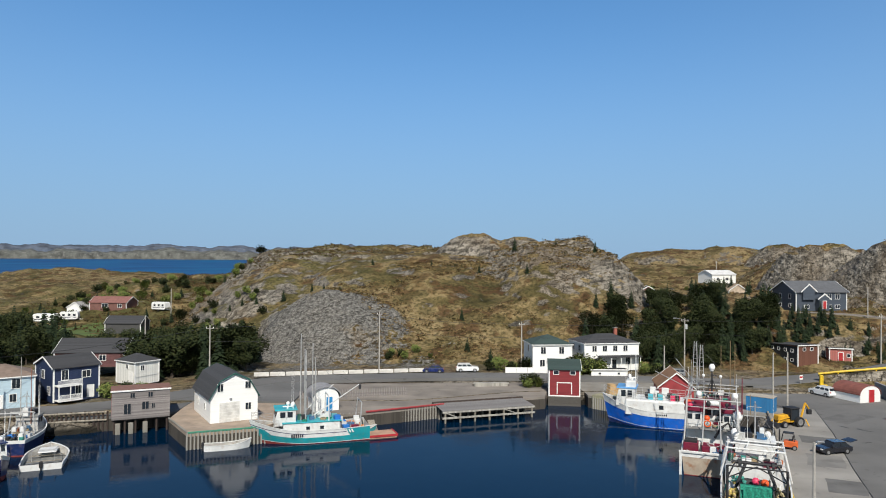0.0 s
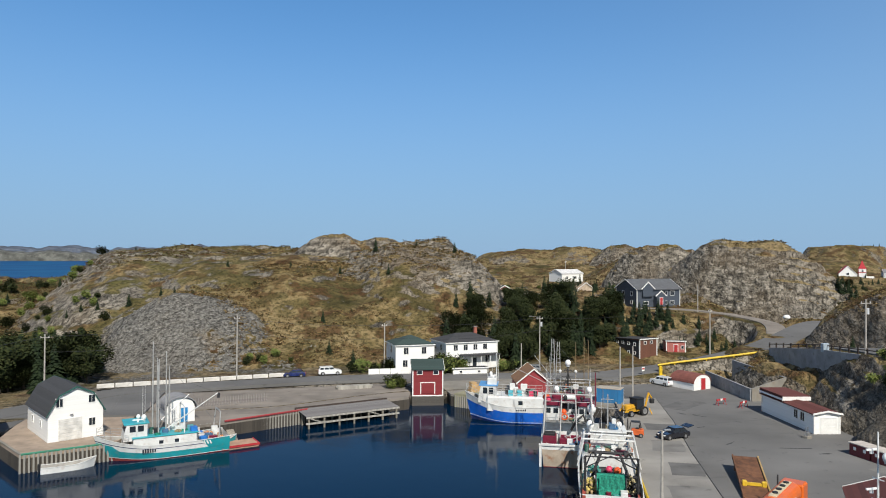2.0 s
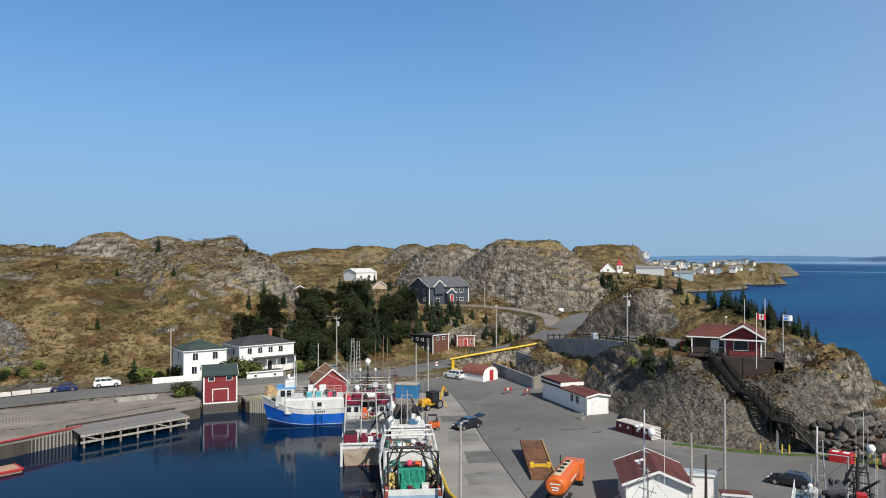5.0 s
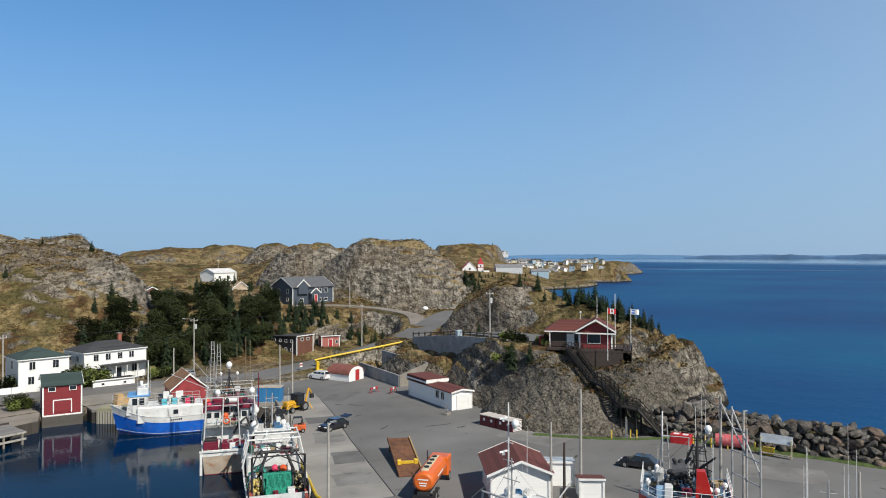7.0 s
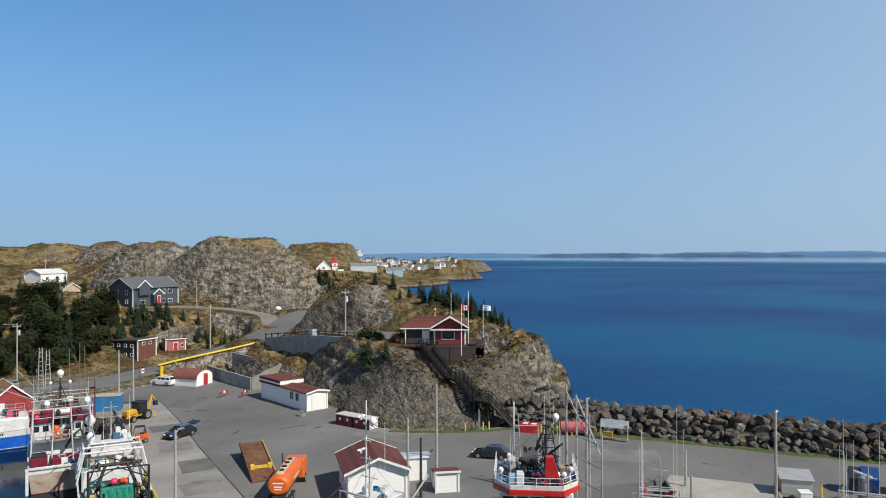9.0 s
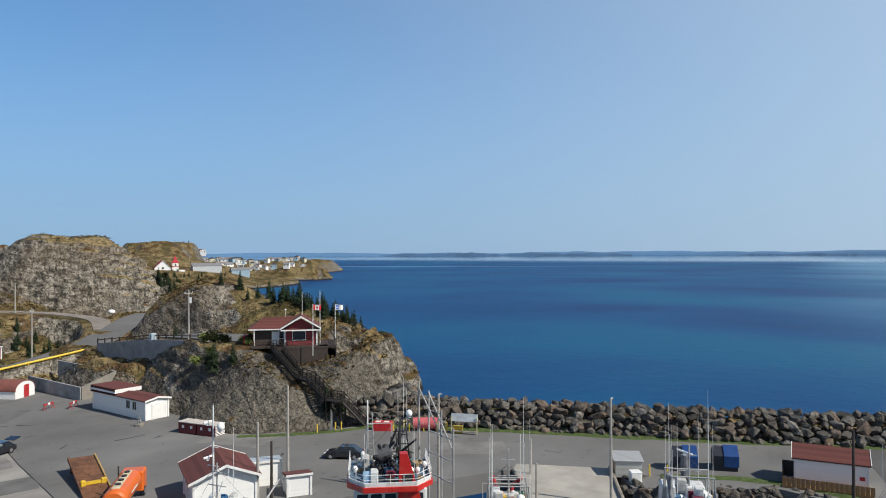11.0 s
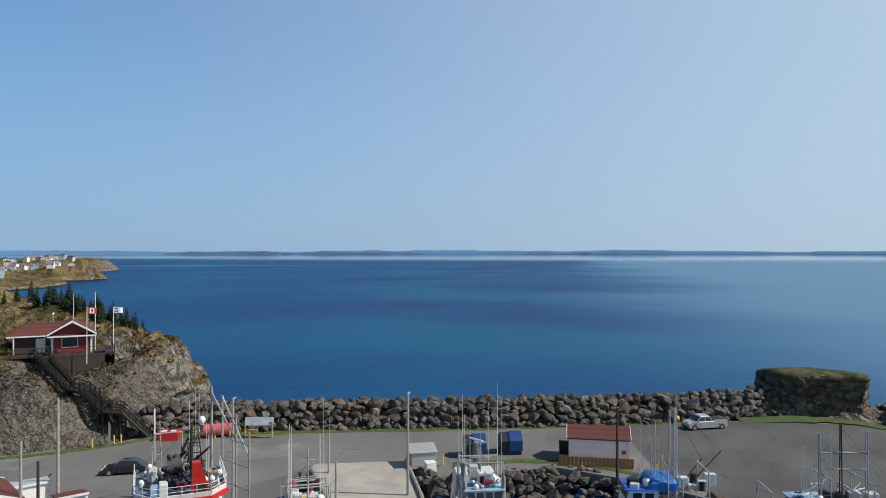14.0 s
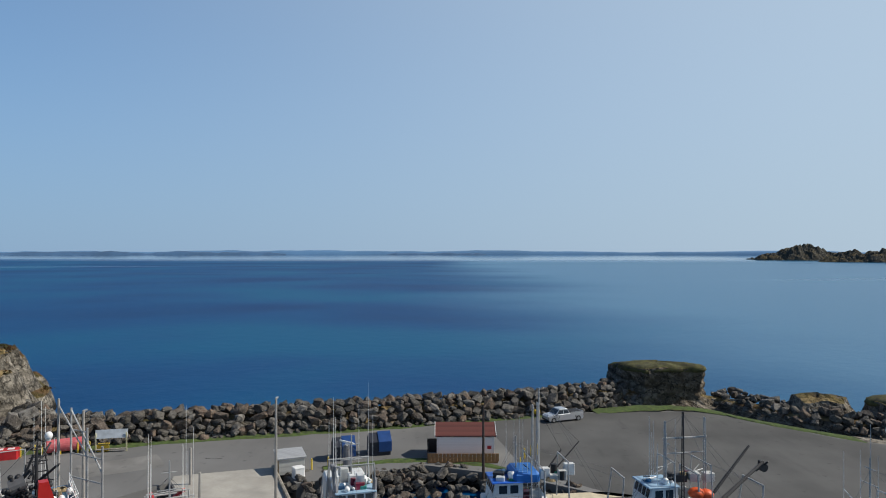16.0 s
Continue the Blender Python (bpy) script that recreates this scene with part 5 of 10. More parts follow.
part("brace", MB().line([(2.6, -2.45, -0.5), (5.2, -2.45, -1.4)], 0.08).line([(-7.8, -2.45, -0.5), (-5.4, -2.45, -1.4)], 0.08), pole_face, plat)
raft = thing("float", -9.6, 107.0, SEA, 20, "small floating dock with red edging", "dock")
part("deck", MB().box(0, 0, 0, 5.2, 3.2, 0.45, 0.05), plain("float_deck", (0.42, 0.26, 0.18), 0.85), raft)
part("edging", MB().box(0, -1.65, 0.25, 5.4, 0.16, 0.28).box(2.65, 0, 0.25, 0.16, 3.3, 0.28), red_paint, raft)
part("gangway", MB().box(0, 2.6, 0.5, 1.1, 4.0, 0.15, rx=24), wood, raft)

# quay kerb and concrete apron
apron = solid("pavement_apron", MB().prism([(31.3, 50.5), (36, 50), (42, 66), (49, 84.5), (56, 101.5), (62, 118), (54.2, 118.9), (48.1, 102.4), (41.1, 86), (34.1, 67.5)], -3.9, 0.035), make_asphalt("apron_concrete", (0.235, 0.225, 0.208), 2.2), "worn concrete apron along the quay edge", "pavement", kind="structure")
kerb = thing("quay_kerb", 0, 0, 0, 0, "yellow-painted quay kerb timber", "kerb", kind="structure")
part("kerb", MB().line([(31.4, 50.5, 0.2), (34.2, 67.5, 0.2), (41.2, 86, 0.2)], 0.16), plain("yellow_paint", (0.62, 0.42, 0.02), 0.6), kerb)
part("kerb", MB().line([(41.2, 86, 0.2), (48.2, 102.4, 0.2), (54.2, 118.6, 0.2)], 0.16), wood, kerb)
pier = solid("pavement_pier", MB().prism([(48, 18.3), (50, 12.3), (67.2, 17.3), (79.2, 21.8), (76, 32.2), (74.2, 31.9), (64.1, 26)], -3.9, 0.06), plain("pale_concrete", (0.36, 0.34, 0.30), 0.9, scale=0.3, dirt=(0.35, 0.32, 0.27)), "pale concrete finger pier", "pavement", kind="structure")
solid("kerb_pier", MB().line([(50, 12.4, 0.25), (67.2, 17.4, 0.25), (79, 21.8, 0.25)], 0.2), wood, "timber kerb along the finger pier", "kerb", kind="structure")
solid("pavement_lot", MB().prism([(78, -7.5), (70.6, -15), (64.6, -30.4), (60.6, -61.4), (83.6, -61.4), (91.6, -51.6), (103.4, -42.8), (108.3, -37.8), (106.5, -15), (102.8, -4)], -0.3, 0.008), make_asphalt("lot_asphalt", (0.082, 0.081, 0.079), 1.6), "dark streaked asphalt of the turning lot", "pavement", kind="structure")
# thin joints and dark patches of sealant
seal = plain("sealant", (0.03, 0.03, 0.032), 0.7)
mb = MB()
for p, q in (((36, 50), (42.5, 67)), ((42.5, 67), (49.3, 85)), ((49.3, 85), (56.3, 102)), ((56.3, 102), (62, 118))):
    mb.line([(p[0], p[1], 0.0), (q[0], q[1], 0.0)], 0.06, 4)
rnd = random.Random(4)
for x, y, l, r in ((57, 88, 2.4, 30), (62, 104, 2.2, -60), (60, 106, 1.6, -60), (58, 97, 1.6, 10), (64, 84, 4.0, -15), (66, 81, 1.5, 5), (58, 116, 1.4, 60), (67, 60, 1.3, 30), (90, 10, 1.6, 80), (83, 30, 2.0, 80)):
    mb.prism([(x + a * l / 2 * math.cos(radians(r)) - b * 0.12 * math.sin(radians(r)) + rnd.uniform(-0.2, 0.2), y + a * l / 2 * math.sin(radians(r)) + b * 0.12 * math.cos(radians(r)) + rnd.uniform(-0.1, 0.1)) for a, b in ((-1, -1), (0, -1.6), (1, -1), (1, 1), (0, 0.6), (-1, 1))], 0.0, 0.012)
solid("trim_sealant", mb, seal, "dark sealed joints and patches in the yard", "pavement", kind="structure")

tar_patch, pale_patch = make_asphalt("tar_patch", (0.122, 0.120, 0.117), 4), make_asphalt("pale_patch", (0.172, 0.167, 0.158), 4)
rnd = random.Random(19)
for x, y, w_, d_, r, mat in ((44.5, 78, 5.2, 4.0, 66, tar_patch), (40.6, 70, 4.4, 5.0, 68, pale_patch), (47.6, 88, 5.5, 4.4, 67, pale_patch), (38.6, 61, 4.0, 5.2, 72, tar_patch), (52.0, 98, 4.0, 4.6, 66, tar_patch), (64, 112, 9, 4, 35, tar_patch), (70, 70, 6, 9, 10, pale_patch), (80, 40, 6, 9, 30, pale_patch)):
    c_, s_ = math.cos(radians(r)), math.sin(radians(r))
    ring_ = []
    for u, v in ((-1, -1), (-0.2, -1.04), (1, -1), (1.03, 0.1), (1, 1), (0.3, 0.97), (-1, 1), (-0.98, 0)):
        u, v = u * w_ / 2 + rnd.uniform(-0.25, 0.25), v * d_ / 2 + rnd.uniform(-0.25, 0.25)
        ring_.append((x + u * c_ - v * s_, y + u * s_ + v * c_))
    high = 0.043 if x < 56 and y < 100 and mat in (tar_patch, pale_patch) and r > 60 and r < 75 else 0.006
    solid("pavement_patch", MB().prism(ring_, high - 0.02, high), mat, "uneven repair patch in the yard's paving", "pavement", kind="structure")

# ---- boats ----
def gloss(name, color, rough=0.35, dirt=(0.3, 0.2, 0.12), amount=0.2):
    return plain(name, color, rough, vary=0.1, scale=0.8, relief=0.004, dirt=dirt, dirt_amount=amount)


hull_white, hull_teal, hull_blue = gloss("hull_white", (0.66, 0.67, 0.66), 0.4, (0.3, 0.2, 0.12), 0.32), gloss("hull_teal", (0.015, 0.27, 0.31)), gloss("hull_blue", (0.01, 0.12, 0.55))
hull_wine, hull_navy, hull_pale = gloss("hull_wine", (0.16, 0.012, 0.035)), gloss("hull_navy", (0.012, 0.025, 0.1)), gloss("hull_pale", (0.28, 0.42, 0.55))
hull_red, boot_red = gloss("hull_red", (0.5, 0.025, 0.02)), gloss("boot_red", (0.2, 0.03, 0.025), 0.6)
deck_grey, deck_blue = plain("deck_grey", (0.2, 0.205, 0.2), 0.8, vary=0.3, dirt=(0.13, 0.09, 0.06), dirt_amount=0.5), plain("deck_blue", (0.16, 0.32, 0.45), 0.7)
alu, dark_steel = plain("aluminium", (0.4, 0.4, 0.395), 0.55, 0.15), plain("dark_steel", (0.035, 0.035, 0.038), 0.6, 0.3)
net_green = plain("net_green", (0.02, 0.25, 0.17), 0.95, vary=0.4, scale=5, relief=0.06)
orange_buoy, pink_buoy = plain("orange_buoy", (0.7, 0.1, 0.02), 0.5), plain("pink_buoy", (0.65, 0.05, 0.12), 0.5)
dome_white = plain("dome_white", (0.82, 0.82, 0.8), 0.35, vary=0.04)
bulwark_grey = plain("bulwark_paint", (0.38, 0.37, 0.345), 0.7, vary=0.25, dirt=(0.2, 0.11, 0.06), dirt_amount=0.5)
mark_dark = plain("lettering_dark", (0.02, 0.025, 0.035), 0.5)


def hull_point(L, B, free, sheer, s, t):
    """A point of the port side: s from stern to bow, t from below the water to the rail."""
    k = max(0.0, (s - 0.52) / 0.48)
    full = 0.93 + 0.07 * min(1, s / 0.4)
    wide = B / 2 * full * (1 - k ** 2.6)
    fine = B / 2 * full * 0.86 * (1 - min(1, k * 1.08) ** 1.7)
    e = t ** 0.7
    y = fine * (1 - e) + wide * e
    rail = free + sheer * k ** 1.8 + 0.25 * sheer * max(0, 0.25 - s) * 2
    x = -L / 2 + s * (L - (1 - t) * L * 0.085)
    return x, max(y, 0.03), -0.9 + t * (rail + 0.9)


def hull_band(L, B, free, sheer, t0, t1, out=0.0, n=26, m=4):
    mb = MB()
    for side in (1, -1):
        rings = []
        for j in range(m + 1):
            t = t0 + (t1 - t0) * j / m
            rings.append([(p[0] + out * (i == n), side * (p[1] + out), p[2]) for i in range(n + 1) for p in (hull_point(L, B, free, sheer, i / n, t),)])
        mb.loft(rings, caps=False)
    lo, hi = hull_point(L, B, free, sheer, 0, t0), hull_point(L, B, free, sheer, 0, t1)
    mb.face([(lo[0] - out, -lo[1] - out, lo[2]), (hi[0] - out, -hi[1] - out, hi[2]), (hi[0] - out, hi[1] + out, hi[2]), (lo[0] - out, lo[1] + out, lo[2])])
    return mb


def hull_patch(L, B, free, sheer, s0, s1, t0, t1, out, n=10):
    """A painted panel on both sides between two stations, its inner end slanting."""
    mb = MB()
    for side in (1, -1):
        rings = []
        for j in range(4):
            t, slant = t0 + (t1 - t0) * j / 3, 0.05 * j / 3 * (1 if s0 == 0 else -1)
            a, b = (s0, s1 + slant) if s0 == 0 else (s0 - slant, s1)
            rings.append([(p[0], side * (p[1] + out), p[2]) for i in range(n + 1) for p in (hull_point(L, B, free, sheer, a + (b - a) * i / n, t),)])
        mb.loft(rings, caps=False)
    return mb


def hull_shell(top, L, B, free, sheer, bands, deck_mat, deck_t=0.72):
    """Painted bands of the hull, the deck inside, and the rail cap. bands: (name, from, to, material)."""
    for name, t0, t1, mat in bands:
        part(name, hull_band(L, B, free, sheer, t0, t1), mat, top, smooth=True)
    mb, n = MB(), 26
    left = [hull_point(L, B, free, sheer, i / n, deck_t) for i in range(n + 1)]
    mb.loft([[(x, y - 0.05, z) for x, y, z in left], [(x, -y + 0.05, z) for x, y, z in left]], caps=False)
    part("deck", mb, deck_mat, top)
    cap = MB()
    for side in (1, -1):
        pts = [hull_point(L, B, free, sheer, i / n, 1.0) for i in range(n + 1)]
        cap.loft([[(x, side * (y + 0.05), z), (x, side * (y + 0.05), z + 0.07), (x, side * (y - 0.12), z + 0.07), (x, side * (y - 0.12), z)] for x, y, z in pts], closed=True)
    part("rail_cap", cap, hull_white, top)
    # inner bulwark
    inner = MB()
    for side in (1, -1):
        a = [hull_point(L, B, free, sheer, i / n, deck_t) for i in range(n + 1)]
        b = [hull_point(L, B, free, sheer, i / n, 1.0) for i in range(n + 1)]
        inner.loft([[(x, side * (y - 0.1), z) for x, y, z in a], [(x, side * (y - 0.1), z) for x, y, z in b]], caps=False)
    part("bulwark", inner, bulwark_grey, top)


def cabin(top, x, z, l, w, h, mat, roof_mat, rake=0.25, wins=4, side_wins=3, name="wheelhouse", over=0.2, aft=False):
    """A wheelhouse with raked front windows; x is its middle, its front towards the bow."""
    mb = MB()
    prof = [(x - l / 2, z), (x + l / 2, z), (x + l / 2 - rake * 0.3, z + h * 0.5), (x + l / 2 - rake, z + h), (x - l / 2, z + h)]
    mb.slab(prof, -w / 2, w / 2)
    ob = part(name, mb, mat, top)
    part("roof", MB().box(x - rake / 2 + 0.05, 0, z + h, l + over, w + over, 0.12, 0.05), roof_mat, ob)
    gw = (w - 0.3) / max(wins, 1)
    for k in range(wins):
        y = -w / 2 + 0.15 + gw * (k + 0.5)
        a, b = x + l / 2 - rake * 0.36 + 0.02, x + l / 2 - rake * 0.93 + 0.02
        part("pane", MB().face([(a, y - gw * 0.4, z + h * 0.56), (a, y + gw * 0.4, z + h * 0.56), (b, y + gw * 0.4, z + h * 0.92), (b, y - gw * 0.4, z + h * 0.92)]), glass, ob)
    sw = (l - rake - 0.5) / max(side_wins, 1)
    for k in range(side_wins):
        for s in (1, -1):
            xx = x - l / 2 + 0.3 + sw * (k + 0.5)
            part("pane", MB().box(xx, s * (w / 2 + 0.005), z + h * 0.54, sw * 0.72, 0.03, h * 0.36), glass, ob)
    return ob


def rails(top, pts, h=0.9, gap=1.1, r=0.028, mat=None):
    mb = MB()
    mb.line([(x, y, z + h) for x, y, z in pts], r, 5).line([(x, y, z + h * 0.5) for x, y, z in pts], r * 0.8, 5)
    for p, q in zip(pts, pts[1:]):
        p, q = Vector(p), Vector(q)
        for k in range(max(1, int((q - p).length / gap)) + 1):
            c = p + (q - p) * k / max(1, int((q - p).length / gap))
            mb.tube(c, c + Vector((0, 0, h)), r, n=5)
    return part("rail", mb, mat or alu, top)


def mast(top, x, y, z, h, r=0.09, mat=None, name="mast", arms=()):
    ob = part(name, MB().tube((x, y, z), (x, y, z + h), r, r * 0.6), mat or alu, top)
    for f, l in arms:
        part("spreader", MB().tube((x, y - l / 2, z + h * f), (x, y + l / 2, z + h * f), 0.045, n=6), mat or alu, ob)
    return ob


def lattice_mast(top, x, y, z, h, w=0.7, mat=None):
    """Two legs with rungs, leaning together."""
    mb = MB().tube((x, y - w / 2, z), (x, y - w * 0.2, z + h), 0.055, n=6).tube((x, y + w / 2, z), (x, y + w * 0.2, z + h), 0.055, n=6)
    n = int(h / 0.55)
    for k in range(1, n):
        f = k / n
        e = w / 2 * (1 - f) + w * 0.2 * f
        mb.tube((x, y - e, z + h * f), (x, y + e, z + h * f), 0.03, n=5)
    return part("ladder_mast", mb, mat or alu, top)


def antenna(top, x, y, z, h):
    return part("antenna", MB().tube((x, y, z), (x, y, z + h), 0.022, 0.012, n=5), dome_white, top)


def dome(top, x, y, z, r=0.35):
    part("radar_dome", MB().tube((x, y, z), (x, y, z + r * 0.6), r * 0.55, n=8).ball(x, y, z + r * 1.3, r, 12, r * 1.15), dome_white, top, smooth=True)


def scanner(top, x, y, z, l=1.4, turn=0.0):
    part("radar_scanner", MB().tube((x, y, z), (x, y, z + 0.25), 0.14, n=8).box(x, y, z + 0.25, l, 0.16, 0.14, 0.03, turn), dome_white, top)


def boom(top, p, q, r=0.07, mat=None, wire=None):
    ob = part("boom", MB().tube(p, q, r, r * 0.7), mat or alu, top)
    if wire:
        part("stay", MB().tube(wire, q, 0.014, n=4), dark_steel, ob)
    return ob


def gantry(top, x, w, z, h, mat, lean=0.0, r=0.09):
    part("gantry", MB().tube((x, -w / 2, z), (x + lean, -w / 2 * 0.8, z + h), r).tube((x, w / 2, z), (x + lean, w / 2 * 0.8, z + h), r).tube((x + lean, -w / 2 * 0.84, z + h), (x + lean, w / 2 * 0.84, z + h), r), mat, top)


def bars(top, x, y, z, n, w, h, mat=None, face_y=-1):
    """Plain strokes where a registration is painted."""
    for k in range(n):
        part("mark", MB().box(x + k * w * 1.5, y, z, w, 0.03, h), mat or mark_dark, top)


def heap(top, name, x, y, z, w, d, h, mat, seed, n=26):
    """A heap of small gear."""
    rnd, mb = random.Random(seed), MB()
    for _ in range(n):
        r = rnd.uniform(0.1, 0.22)
        u, v = rnd.uniform(-1, 1), rnd.uniform(-1, 1)
        mb.ball(x + u * w / 2, y + v * d / 2, z + h * (1 - max(abs(u), abs(v)) ** 2) * rnd.uniform(0.4, 1), r, 7, rings=4)
    ob = part(name, mb, mat, top, smooth=True)
    ob["kind"] = "stuff"
    return ob


def bins(top, spots, mat, s=(1.0, 1.0, 0.7)):
    first = None
    for x, y, z in spots:
        if first is None:
            first = part("fish_box", MB().box(0, 0, 0, *s, 0.05), mat, top)
            first.matrix_basis = pose(x, y, z)
        else:
            again(first, pose(x, y, z, 0, 0, (x * 40) % 9))


blue_box, grey_box, yellow_box = plain("blue_plastic", (0.02, 0.16, 0.5), 0.5), plain("grey_plastic", (0.5, 0.5, 0.48), 0.6), plain("yellow_plastic", (0.65, 0.42, 0.03), 0.5)

# the teal longliner at the wharf
tl = thing("fishing_boat", -19.5, 104.6, SEA, 197, "teal and white longliner moored at the wharf", "boat")
hull_shell(tl, 17.2, 5.6, 1.9, 1.5, [("boot_stripe", 0.0, 0.35, boot_red), ("lower_hull", 0.35, 0.64, hull_teal), ("upper_hull", 0.64, 1.0, hull_white)], deck_grey)
part("sheer_stripe", hull_band(17.2, 5.6, 1.9, 1.5, 0.83, 0.86, 0.02), hull_navy, tl)
part("stern_panel", hull_patch(17.2, 5.6, 1.9, 1.5, 0.0, 0.17, 0.62, 1.0, 0.025), hull_teal, tl)
part("bow_panel", hull_patch(17.2, 5.6, 1.9, 1.5, 0.84, 1.0, 0.62, 0.8, 0.025), hull_teal, tl)
part("rub_rail", hull_band(17.2, 5.6, 1.9, 1.5, 0.35, 0.375, 0.03), hull_white, tl)
part("deckhouse", MB().box(-0.2, 0, 1.3, 8.2, 4.6, 1.7, 0.15), hull_white, tl)
cabin(tl, 3.6, 2.6, 3.0, 3.6, 2.2, hull_white, gloss("teal_roof", (0.03, 0.36, 0.42)), 0.45, 4, 2)
part("roof_stripe", MB().box(-0.2, 0, 3.0, 8.5, 4.8, 0.12, 0.04), gloss("teal_trim", (0.03, 0.36, 0.42)), tl)
for xx in (-1.6, 0.4):
    part("porthole", MB().box(xx, 2.31, 2.0, 0.55, 0.03, 0.45), glass, tl)
rails(tl, [(8.2, 0.3, 3.5), (6.4, 1.6, 3.0), (4.5, 2.2, 2.6)])
rails(tl, [(8.2, -0.3, 3.5), (6.4, -1.6, 3.0), (4.5, -2.2, 2.6)])
for xx, yy, hh in ((0.6, 0.9, 10.2), (0.6, -0.9, 10.2), (1.3, 0.3, 12.6), (-0.4, 0.5, 11.2), (-0.9, -0.4, 9.0)):
    mast(tl, xx, yy, 3.0, hh, 0.11, arms=((0.35, 0.8), (0.6, 0.7), (0.8, 0.5)))
part("crosstree", MB().tube((0.6, -1.0, 9.2), (0.6, 1.0, 9.2), 0.06).tube((0.6, -1.0, 7.0), (0.6, 1.0, 7.0), 0.06), alu, tl)
lattice_mast(tl, -0.9, 0, 3.0, 7.4, 1.0), lattice_mast(tl, 0.6, 0, 3.0, 9.4, 1.7)
boom(tl, (-0.6, 0.4, 3.6), (-7.0, 2.2, 8.2), 0.1, hull_white, (0.6, 0.9, 11.5))
part("block", MB().box(-7.1, 2.2, 7.5, 0.35, 0.35, 0.7, 0.06), dark_steel, tl)
boom(tl, (0.6, -0.9, 4.0), (-3.8, -1.9, 7.6), 0.07, hull_white)
scanner(tl, 3.2, 0.9, 4.9), dome(tl, 3.0, -0.9, 4.9, 0.28), dome(tl, 2.4, 0.2, 4.9, 0.34)
antenna(tl, 2.4, 1.5, 4.9, 5.0), antenna(tl, 2.4, -1.5, 4.9, 4.4)
heap(tl, "rope_and_floats", -6.4, 0, 1.5, 3.4, 4.0, 0.9, plain("orange_rope", (0.62, 0.27, 0.12), 0.8, vary=0.5, scale=4), 1, 60)
heap(tl, "gear", -4.4, 0.2, 1.5, 1.4, 3.2, 1.2, dark_steel, 2, 20)
bins(tl, [(-5.2, -1.6, 1.4), (-5.2, 1.3, 1.4), (-3.9, 1.5, 2.9)], blue_box, (0.9, 0.9, 0.8))
TLTOP = (1.3, 0.3, 15.0)
bars(tl, 1.2, 2.72, 1.05, 6, 0.2, 0.5)
part("stripe_mark", MB().box(-5.3, 2.72, 1.35, 0.18, 0.03, 0.55, 0, 0, 0, 25).box(-5.7, 2.72, 1.35, 0.18, 0.03, 0.55, 0, 0, 0, 25).box(-6.1, 2.72, 1.35, 0.18, 0.03, 0.55, 0, 0, 0, 25), hull_white, tl)

# the blue longliner
bl = thing("fishing_boat", 34.6, 115.6, SEA, 161, "bright blue and white longliner moored by the wharf", "boat")
hull_shell(bl, 16.5, 5.6, 2.2, 1.6, [("boot_stripe", 0.0, 0.31, hull_navy), ("lower_hull", 0.31, 0.76, hull_blue), ("upper_hull", 0.76, 1.0, hull_white)], deck_blue)
part("water_stripe", hull_band(16.5, 5.6, 2.2, 1.6, 0.34, 0.36, 0.02), hull_white, bl)
part("sheer_stripe", hull_band(16.5, 5.6, 2.2, 1.6, 0.76, 0.785, 0.02), hull_blue, bl)
part("deckhouse", MB().box(-0.4, 0, 1.6, 9.6, 4.8, 2.0, 0.2), hull_white, bl)
cabin(bl, 4.4, 2.6, 3.0, 3.8, 2.3, hull_white, gloss("blue_roof", (0.1, 0.3, 0.6)), 0.5, 4, 2)
part("flybridge", MB().box(3.6, 0, 4.95, 1.6, 2.6, 0.9, 0.12), hull_white, bl)
mast(bl, 2.9, 0, 5.8, 3.4, 0.1, hull_white, arms=((0.5, 1.4), (0.8, 0.9)))
for xx, yy in ((4.4, 1.2), (4.4, -1.2), (3.6, 0.6), (2.6, 0)):
    antenna(bl, xx, yy, 5.0, 3.4)
dome(bl, 3.9, -0.7, 5.85, 0.28), scanner(bl, 3.4, 0.5, 5.85, 1.2, 40)
part("porthole", MB().box(-1.2, 2.41, 2.5, 0.7, 0.03, 0.55), glass, bl)
rails(bl, [(8.0, 0.3, 4.0), (6.6, 1.5, 3.4), (5.0, 2.2, 2.9)])
rails(bl, [(8.0, -0.3, 4.0), (6.6, -1.5, 3.4), (5.0, -2.2, 2.9)])
rails(bl, [(4.2, 2.3, 3.6), (-4.8, 2.3, 3.6)]), rails(bl, [(4.2, -2.3, 3.6), (-4.8, -2.3, 3.6)])
bins(bl, [(0.5, 1.2, 3.6), (-1.0, 0.8, 3.6)], plain("cyan_plastic", (0.1, 0.45, 0.55), 0.5), (0.8, 0.8, 0.7))
bins(bl, [(-3.0, 1.2, 3.6), (-3.6, 0.2, 3.6)], pink_buoy, (0.9, 0.8, 0.6))
bars(bl, -2.0, 2.76, 1.75, 6, 0.19, 0.45)

def coil(top, x, y, z, r=0.45, mat=None, n=14):
    """A coil of rope lying on deck."""
    mb = MB()
    for k in range(3):
        rr, zz = r - 0.07 * k, z + 0.06 + 0.07 * k
        mb.line([(x + rr * math.cos(2 * math.pi * i / n), y + rr * math.sin(2 * math.pi * i / n), zz) for i in range(n + 1)], 0.045, 5)
    return part("rope_coil", mb, mat or rope_tan, top)


def rigging(top, head, feet, r=0.014):
    """Thin wires from a masthead down to the deck edges."""
    for q in feet:
        part("stay", MB().tube(head, q, r, n=4), wire_grey, top)


